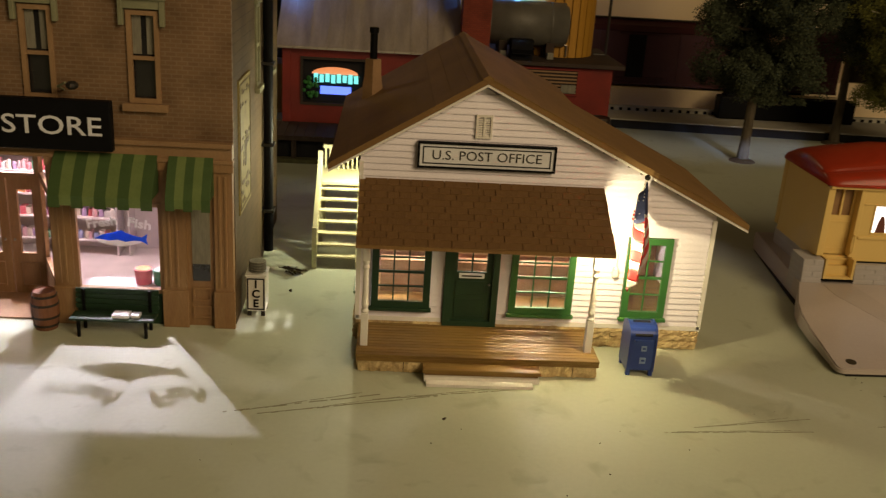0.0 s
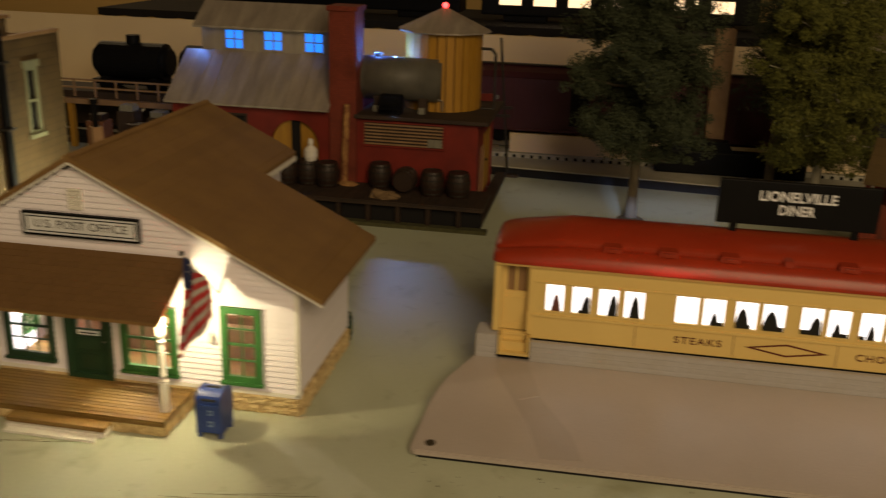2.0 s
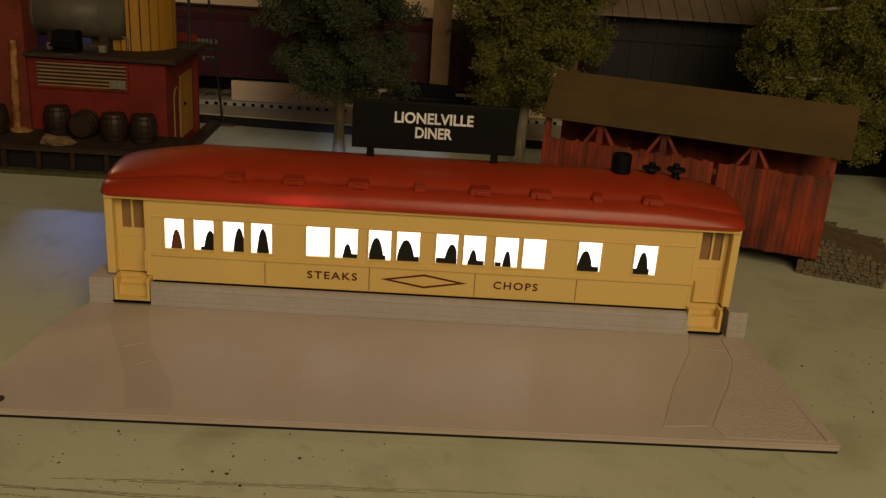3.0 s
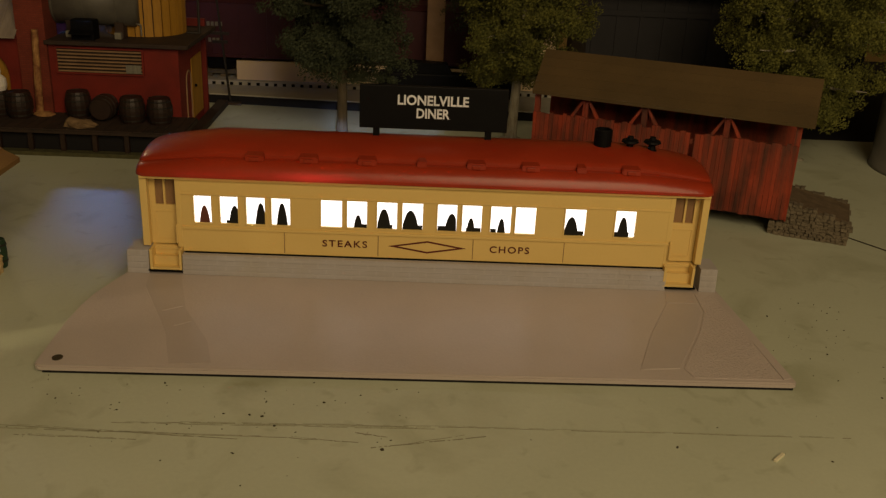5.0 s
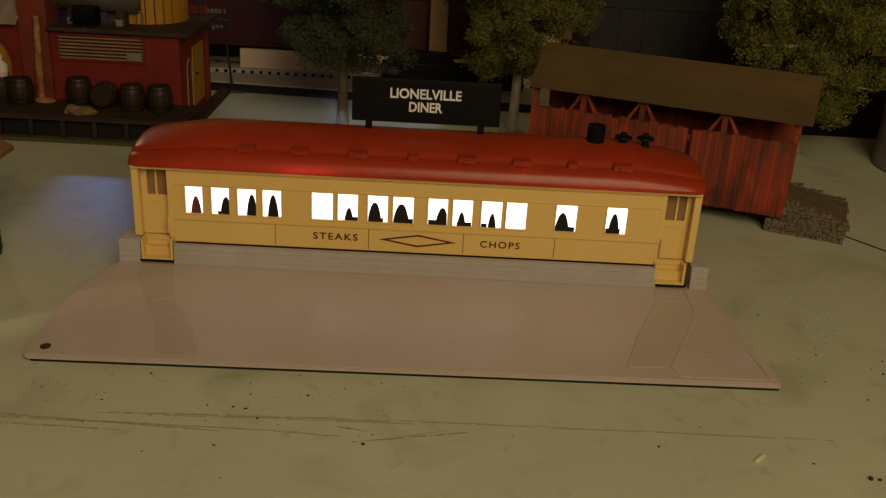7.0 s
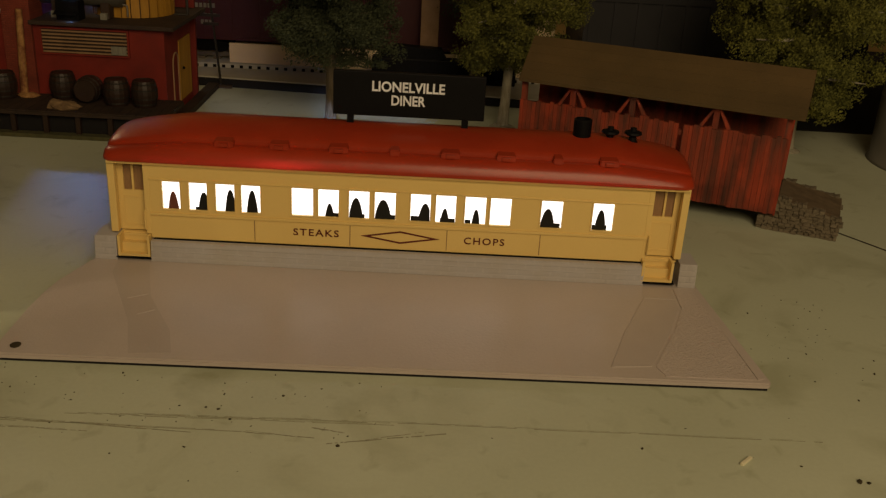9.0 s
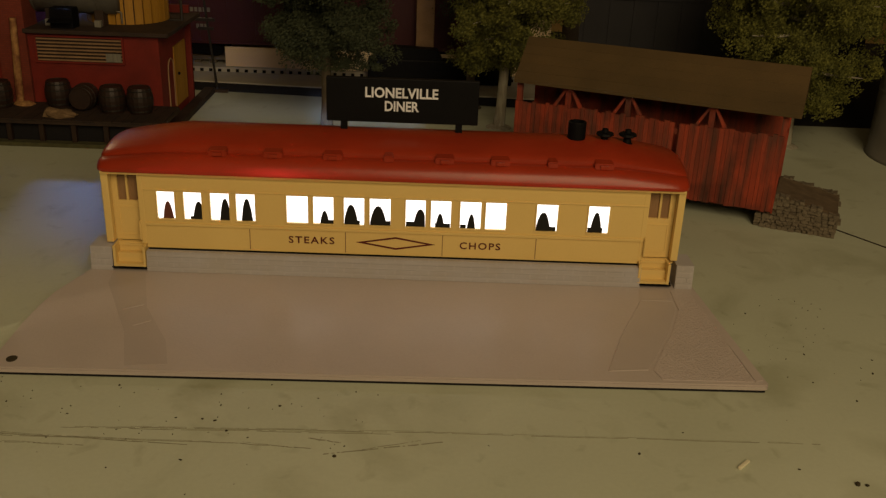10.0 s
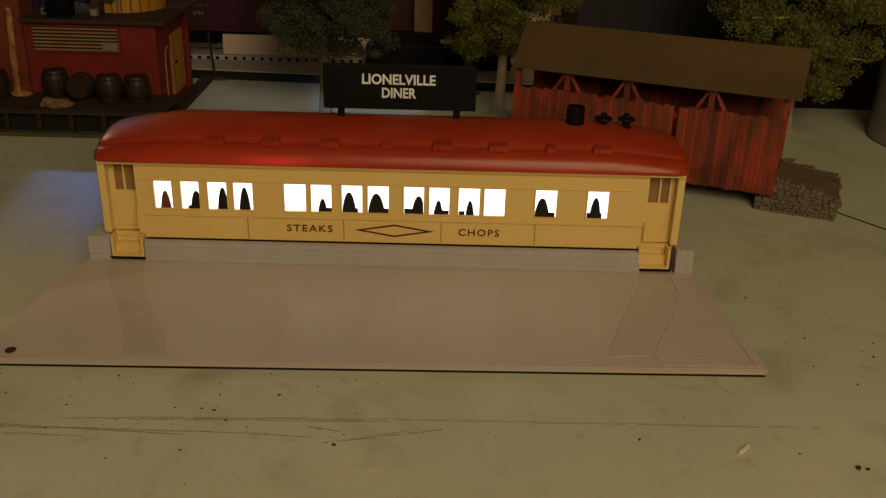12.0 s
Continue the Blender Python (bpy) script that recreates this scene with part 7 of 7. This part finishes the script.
for k in range(130):
    box(bm, -0.90 + 0.0100 * k, -0.8965 + 0.0100 * k, 0.6385, 0.6402, 0.0105, 0.0135)
tagged(part("tie_ends", bm, BLACK, roadbed, "row of dark tie ends"), kind="stuff")
build_track("railway_track", -0.95, 0.42, 0.705, 0.0100, "three rail model railway track on a pale roadbed")


def build_boxcar():
    t = thing("boxcar", (0.09, 0.705, 0.0185), "dark maroon boxcar standing on the track", "boxcar")
    x0, x1, y0, y1 = -0.125, 0.300, 0.674, 0.736
    part("body", box1(x0, x1, y0, y1, 0.0365, 0.0970, 0.0008), COACH, t)
    bm = prism(bm_new(), [(y0 - 0.002, 0.0970), (y1 + 0.002, 0.0970), (y1 - 0.006, 0.1030), (0.705, 0.1080), (y0 + 0.006, 0.1030)], "x", x0 - 0.002, x1 + 0.002)
    part("roof", bm, COACH, t)
    part("running_board", box1(x0, x1, 0.700, 0.710, 0.1080, 0.1092), DARKWOOD, t)
    for k in range(14):
        x = x0 + 0.004 + 0.0318 * k
        if not 0.028 < x < 0.070:
            part("side_post", box1(x, x + 0.0014, y0 - 0.0008, y0 + 0.0002, 0.0370, 0.0965), COACH, t)
    part("side_sill", box1(x0, x1, y0 - 0.0012, y0 + 0.0002, 0.0350, 0.0385), COACH, t)
    d = part("sliding_door", box1(0.0405, 0.0610, y0 - 0.0020, y0 - 0.0004, 0.0440, 0.0930), CLOTHSHADE, t, "dark sliding door")
    for z in (0.0425, 0.0935):
        part("door_track", box1(0.0300, 0.0880, y0 - 0.0022, y0 - 0.0002, z, z + 0.0012), COACH, d)
    for z, a, c in ((0.0705, -0.066, -0.042), (0.0625, -0.068, -0.040), (0.0520, -0.060, -0.046)):
        n = 5 if c - a > 0.02 else 3
        for k in range(n):
            p = a + (c - a) * k / n
            part("letter_bar", box1(p, p + (c - a) / n * 0.7, y0 - 0.0010, y0 - 0.0001, z, z + (0.0016 if z == 0.0625 else 0.0048)), CURTAIN, t, "pale lettering bars")
    for k in range(5):
        part("ladder_rung", box1(x1 - 0.012, x1 - 0.004, y0 - 0.0020, y0 - 0.0012, 0.044 + 0.010 * k, 0.0450 + 0.010 * k), COACH, t)
    for xc in (-0.062, 0.235):
        tr = part("truck", box1(xc - 0.030, xc + 0.030, 0.684, 0.726, 0.0265, 0.0350), BLACK, t)
        part("side_frame", prism(bm_new(), [(xc - 0.030, 0.0300), (xc - 0.014, 0.0215), (xc + 0.014, 0.0215), (xc + 0.030, 0.0300), (xc + 0.012, 0.0350), (xc - 0.012, 0.0350)], "y", 0.6795, 0.6825), BLACK, tr)
        for dx in (-0.020, 0.020):
            for y in (0.684, 0.723):
                bm = rod(bm_new(), (xc + dx, y, 0.0302), (xc + dx, y + 0.003, 0.0302), 0.0117, seg=20)
                part("wheel", bm, BLACK, tr)
    return t


def build_tank_car(x):
    t = thing("tank_car", (x, 0.60, 0.0625), "black tank car standing on the raised track", "tank car", group="tank cars")
    c = (0.615, 0.1000)
    bm = rod(bm_new(), (x - 0.046, *c), (x + 0.046, *c), 0.0215, seg=24)
    bmesh.ops.bevel(bm, geom=[e for e in bm.edges if abs(e.verts[0].co.x - e.verts[1].co.x) < 1e-5], offset=0.006, segments=3, affect="EDGES")
    part("shell", bm, BLACK, t)
    part("dome", rod(bm_new(), (x, c[0], 0.118), (x, c[0], 0.130), 0.008, seg=18), BLACK, t)
    part("frame", box1(x - 0.048, x + 0.048, 0.600, 0.630, 0.0735, 0.0790), BLACK, t)
    for d in (-0.030, 0.030):
        bm = rod(bm_new(), (x + d, 0.598, 0.0745), (x + d, 0.632, 0.0745), 0.0085, seg=16)
        part("wheel", bm, BLACK, t)
    return t


def build_trestle():
    t = thing("trestle", (-0.46, 0.61, 0), "raised timber trestle with tan railing", "trestle")
    x0, x1 = -0.640, -0.345
    part("deck", box1(x0, x1, 0.585, 0.645, 0.0580, 0.0660), DARKWOOD, t)
    for z in (0.0700, 0.0790):
        part("railing", box1(x0, x1, 0.580, 0.5825, z, z + 0.0018), TRIMTAN, t, "tan railing")
    for k in range(12):
        x = x0 + 0.004 + 0.0262 * k
        part("railing_post", box1(x, x + 0.0018, 0.5802, 0.5822, 0.0600, 0.0808), TRIMTAN, t)
    part("beam", box1(x0, x1, 0.578, 0.586, 0.0520, 0.0580), TRIMTAN, t, "tan beam")
    for x in (-0.620, -0.540, -0.468, -0.388, -0.356):
        part("post", box1(x, x + 0.006, 0.579, 0.586, 0.0, 0.0520), YELLOW, t, "yellow timber post")
    for x in (-0.468, -0.382):
        bm = bm_new()
        rod(bm, (x + 0.003, 0.583, 0.030), (x + (0.024 if x < -0.4 else -0.020), 0.583, 0.052), 0.0014, seg=6)
        part("knee_brace", bm, WHITE, t)
    part("backing", box1(x0, x1, 0.640, 0.645, 0.0, 0.0580), DARKWOOD, t)
    return t


build_boxcar()
build_trestle()
build_tank_car(-0.470)
build_tank_car(-0.362)
for k, (x, y, h) in enumerate(((-0.455, 0.50, 0.052), (-0.430, 0.52, 0.060), (-0.410, 0.495, 0.045), (-0.392, 0.515, 0.056))):
    t = thing("crate", (x, y, 0), "dark brown crate with pale top among the shadows", "crate", group="crates by the trestle")
    part("box", box1(x - 0.010, x + 0.010, y - 0.010, y + 0.010, 0, h, 0.001), DARKWOOD if k % 2 else BARREL, t)
    part("lid", box1(x - 0.0075, x + 0.0075, y - 0.0075, y + 0.0075, h, h + 0.007, 0.001), CURTAIN if k % 2 else DARKBARREL, t)

# upper shelf with a dark train whose windows glow
shelf = thing("wall_shelf", (0.1, 0.93, 0.132), "black shelf above the backdrop", "shelf")
part("shelf_board", box1(-0.64, 1.5, 0.84, 1.10, 0.1320, 0.1385), CLOTHSHADE, shelf)
bm = bm_new()
for k in range(52):
    x = -0.64 + 0.041 * k
    prism(bm, [(x, 0.1385), (x + 0.041, 0.1385), (x + 0.041, 0.1290), (x + 0.0205, 0.1265), (x, 0.1290)], "y", 0.8375, 0.8398)
part("fringe", bm, CLOTHSHADE, shelf, "black scalloped edging")
for k, x in enumerate((-0.50, -0.10, 0.30)):
    t = thing("dark_coach", (x + 0.18, 0.93, 0.1385), "black passenger coach with glowing windows on a shelf", "railway coach", group="coaches on the shelf")
    part("body", box1(x, x + 0.37, 0.900, 0.960, 0.1480, 0.2080, 0.002), BLACK, t)
    part("roof", box1(x, x + 0.37, 0.896, 0.964, 0.2080, 0.2220, 0.004), BLACK, t)
    for xc in (x + 0.06, x + 0.31):
        part("truck", box1(xc - 0.03, xc + 0.03, 0.905, 0.955, 0.1386, 0.1480, 0.002), BLACK, t)
    for q in range(7):
        if k > 0:
            part("window", box1(x + 0.025 + 0.047 * q, x + 0.055 + 0.047 * q, 0.8992, 0.9004, 0.1620, 0.1780), WARMLIT, t, "warm glowing window")

# ---- dark station with a tan ribbed roof behind the bridge ----
t = thing("dark_station", (0.48, 0.70, 0), "dark boarded building with a tan ribbed roof", "building")
part("wall", panel(bm_new(), 0.375, 0.700, 0.0, 0.130, 0.655, 0.660), SLATEBLUE, t)
part("wall", panel(bm_new(), 0.660, 0.800, 0.0, 0.130, 0.375, 0.380, axis="x"), SLATEBLUE, t)
for k in range(12):
    part("batten", box1(0.380 + 0.0268 * k, 0.3835 + 0.0268 * k, 0.6535, 0.655, 0.0, 0.128), SLATEBLUE, t)
part("trim_board", box1(0.375, 0.700, 0.6525, 0.6534, 0.104, 0.110), SLATEBLUE, t)
for k in range(22):
    x = 0.345 + 0.017 * k
    part("roof_rib", prism(bm_new(), [(0.630, 0.1310), (0.730, 0.1850), (0.730, 0.1880), (0.630, 0.1340)], "x", x + 0.0003, x + 0.0165), TANROOF, t)

drum = lathe(bm_new(), (0.694, 0.425, 0), [(0.072, 0), (0.070, 0.002), (0.070, 0.190), (0.067, 0.194)], 96)
for f in drum.faces:
    f.smooth = abs(f.normal.z) < 0.5
t = thing("silo", (0.694, 0.425, 0), "large plain grey cylinder standing on the table", "silo")
part("drum", drum, SILO, t)
part("seam", lathe(bm_new(), (0.694, 0.425, 0.060), [(0.0700, 0), (0.0706, 0.0004), (0.0706, 0.0018), (0.0700, 0.0022)], 48), SILO, t)

t = thing("signal_post", (-0.022, 0.588, 0), "thin grey crossing post on a dark plinth", "signal post")
part("plinth", box1(-0.030, -0.008, 0.5830, 0.5960, 0.0, 0.003), DARKWOOD, t)
part("mast", rod(bm_new(), (-0.020, 0.588, 0.003), (-0.034, 0.588, 0.150), 0.0013), IRON, t)
part("arm", box1(-0.040, -0.018, 0.5855, 0.5870, 0.075, 0.078), IRON, t)
part("arm", box1(-0.036, -0.020, 0.5855, 0.5870, 0.066, 0.069), IRON, t)
t = thing("wooden_post", (0.205, 0.690, 0.01), "square tan wooden post beside the coach", "post")
part("shaft", box1(0.192, 0.212, 0.640, 0.660, 0.0102, 0.165, 0.001), TRIMTAN, t)
t = thing("stepping_box", (0.200, 0.630, 0), "low black box on the roadbed", "box")
part("case", box1(0.140, 0.300, 0.618, 0.636, 0.0102, 0.036, 0.002), BLACK, t)
part("hood", prism(bm_new(), [(0.146, 0.036), (0.222, 0.036), (0.216, 0.047), (0.168, 0.049), (0.152, 0.044)], "y", 0.619, 0.635), BLACK, t)

# ---- crumbs, chips and scratches on the table ----
rng = random.Random(77)


def crumb_mesh(bm, x, y, r):
    """A broken, angular grain a little wider than high."""
    m = Matrix.Translation((x, y, r * 0.35)) @ Matrix.Rotation(rng.uniform(0, 3), 4, "Z") @ Matrix.Diagonal((rng.uniform(0.8, 1.6), rng.uniform(0.6, 1.0), 0.6, 1))
    made = bmesh.ops.create_icosphere(bm, subdivisions=1, radius=r, matrix=m)
    for v in made["verts"]:
        v.co += Vector((rng.uniform(-0.35, 0.35), rng.uniform(-0.35, 0.35), rng.uniform(-0.1, 0.2))) * r
    return bm


bm = bm_new()
for k in range(130):
    x, y = rng.choice(((0.425 + rng.gauss(0, 0.020), 0.045 + rng.gauss(0, 0.035)), (rng.uniform(0.0, 0.20), -0.035 + rng.gauss(0, 0.02)), (rng.uniform(-0.35, 0.5), rng.uniform(-0.12, -0.02))))
    if -0.003 < x < 0.392 and y > -0.004:
        continue
    crumb_mesh(bm, x, y, rng.uniform(0.00016, 0.00045))
solid("crumbs", bm, SPECK, "scattered dark crumbs on the painted table", "crumbs", "stuff")
for x, y, r in ((0.065, -0.012, 7), (0.049, -0.038, 5), (0.116, -0.017, 4), (0.118, -0.027, 6), (0.112, -0.039, 6), (0.118, -0.040, 7), (0.125, -0.048, 6), (0.139, -0.007, 5), (0.146, -0.026, 7), (0.110, -0.071, 7), (0.176, -0.065, 9), (0.080, -0.078, 5),
                (0.405, 0.090, 7), (0.432, 0.111, 5), (0.445, 0.097, 5), (0.426, 0.051, 4), (0.423, 0.042, 6), (0.411, 0.036, 5), (0.417, 0.012, 5), (0.459, 0.038, 6), (0.453, 0.023, 8), (0.433, -0.005, 6), (0.313, -0.056, 7), (0.383, -0.064, 6), (0.405, -0.074, 13), (0.409, -0.0745, 10), (-0.208, -0.060, 9)):
    t = thing("crumb", (x, y, 0), "dark brown crumb on the painted table", "crumb", group="crumbs")
    part("grain", crumb_mesh(bm_new(), x, y, r * 0.0001), SPECK, t)
t = thing("wood_chip", (0.358, -0.063, 0), "pale splinter of wood lying on the table", "wood chip")
bm = box1(-0.0042, 0.0042, -0.0008, 0.0008, 0.0, 0.0013, 0.0003)
bm.transform(Matrix.Translation((0.3585, -0.0625, 0.0)) @ Matrix.Rotation(radians(44), 4, "Z"))
part("splinter", bm, CHIP, t)
t = thing("twig_heap", (-0.291, 0.110, 0), "dark tangled twigs lying between the buildings", "twigs")
for k in range(11):
    a, q, r = rng.uniform(0, 3.14), rng.uniform(0.0035, 0.0080), rng.uniform(0.00030, 0.00060)
    c = Vector((-0.291 + rng.uniform(-0.003, 0.003), 0.110 + rng.uniform(-0.003, 0.003), 0.0009 + rng.uniform(0, 0.0018)))
    d = Vector((math.cos(a), math.sin(a), rng.uniform(-0.08, 0.08))) * q
    part("twig", rod(bm_new(), c - d, c + d, r, r * 0.6, 6), SPECK, t)
t = thing("clod", (-0.290, 0.081, 0), "dark clod lying between the buildings", "clod")
part("lump", crumb_mesh(bm_new(), -0.290, 0.081, 0.0013), SPECK, t)


def scratch(pts, w):
    bm = bm_new()
    for p, q in zip(pts, pts[1:]):
        d = (Vector(q) - Vector(p)).normalized()
        n = Vector((-d.y, d.x)) * w / 2
        prism(bm, [tuple(Vector(p) - n), tuple(Vector(q) - n), tuple(Vector(q) + n), tuple(Vector(p) + n)], "z", 0.00005, 0.00018)
    part("scratch", bm, LINE, ground, "faint pencil line")


def wavy(x0, y0, x1, y1, amp, n=14):
    return [(x0 + (x1 - x0) * k / n, y0 + (y1 - y0) * k / n + amp * math.sin(k * 0.33) * math.sin(math.pi * k / n)) for k in range(n + 1)]


def faint(x0, y0, x1, y1, amp, w, seed):
    """A broken line drawn in several short strokes."""
    r = random.Random(seed)
    pts, run = wavy(x0, y0, x1, y1, amp, 44), []
    for p in pts:
        if r.random() < 0.12:
            if len(run) > 1:
                scratch(run, w * r.uniform(0.6, 1.2))
            run = []
        run.append((p[0], p[1] + r.uniform(-0.00005, 0.00005)))
    if len(run) > 1:
        scratch(run, w)


strokes = ((0.00, -0.0535, 0.11, -0.0595, 0.00030), (0.05, -0.049, 0.20, -0.0465, 0.00024), (-0.01, -0.056, 0.13, -0.0572, 0.00028), (0.075, -0.0475, 0.23, -0.0440, 0.00024), (0.128, -0.057, 0.165, -0.0595, 0.00030),
           (0.171, -0.0635, 0.224, -0.0515, 0.00048), (0.163, -0.0515, 0.178, -0.0545, 0.00045), (0.01, -0.061, 0.065, -0.0622, 0.00028), (0.22, -0.0445, 0.40, -0.0440, 0.00024),
           (-0.305, -0.059, -0.235, -0.0385, 0.00055), (-0.29, -0.0595, -0.21, -0.0390, 0.00040), (-0.24, -0.044, -0.17, -0.0300, 0.00040), (-0.11, -0.066, -0.04, -0.0620, 0.00032), (-0.095, -0.061, -0.037, -0.0505, 0.00030))
for k, (x0, y0, x1, y1, w) in enumerate(strokes):
    faint(x0, y0, x1, y1, 0.00025, w * 1.35, k)
    faint(x0 + 0.006, y0 + 0.0009, x1 - 0.010, y1 + 0.0007, 0.0002, w * 0.5, k + 40)
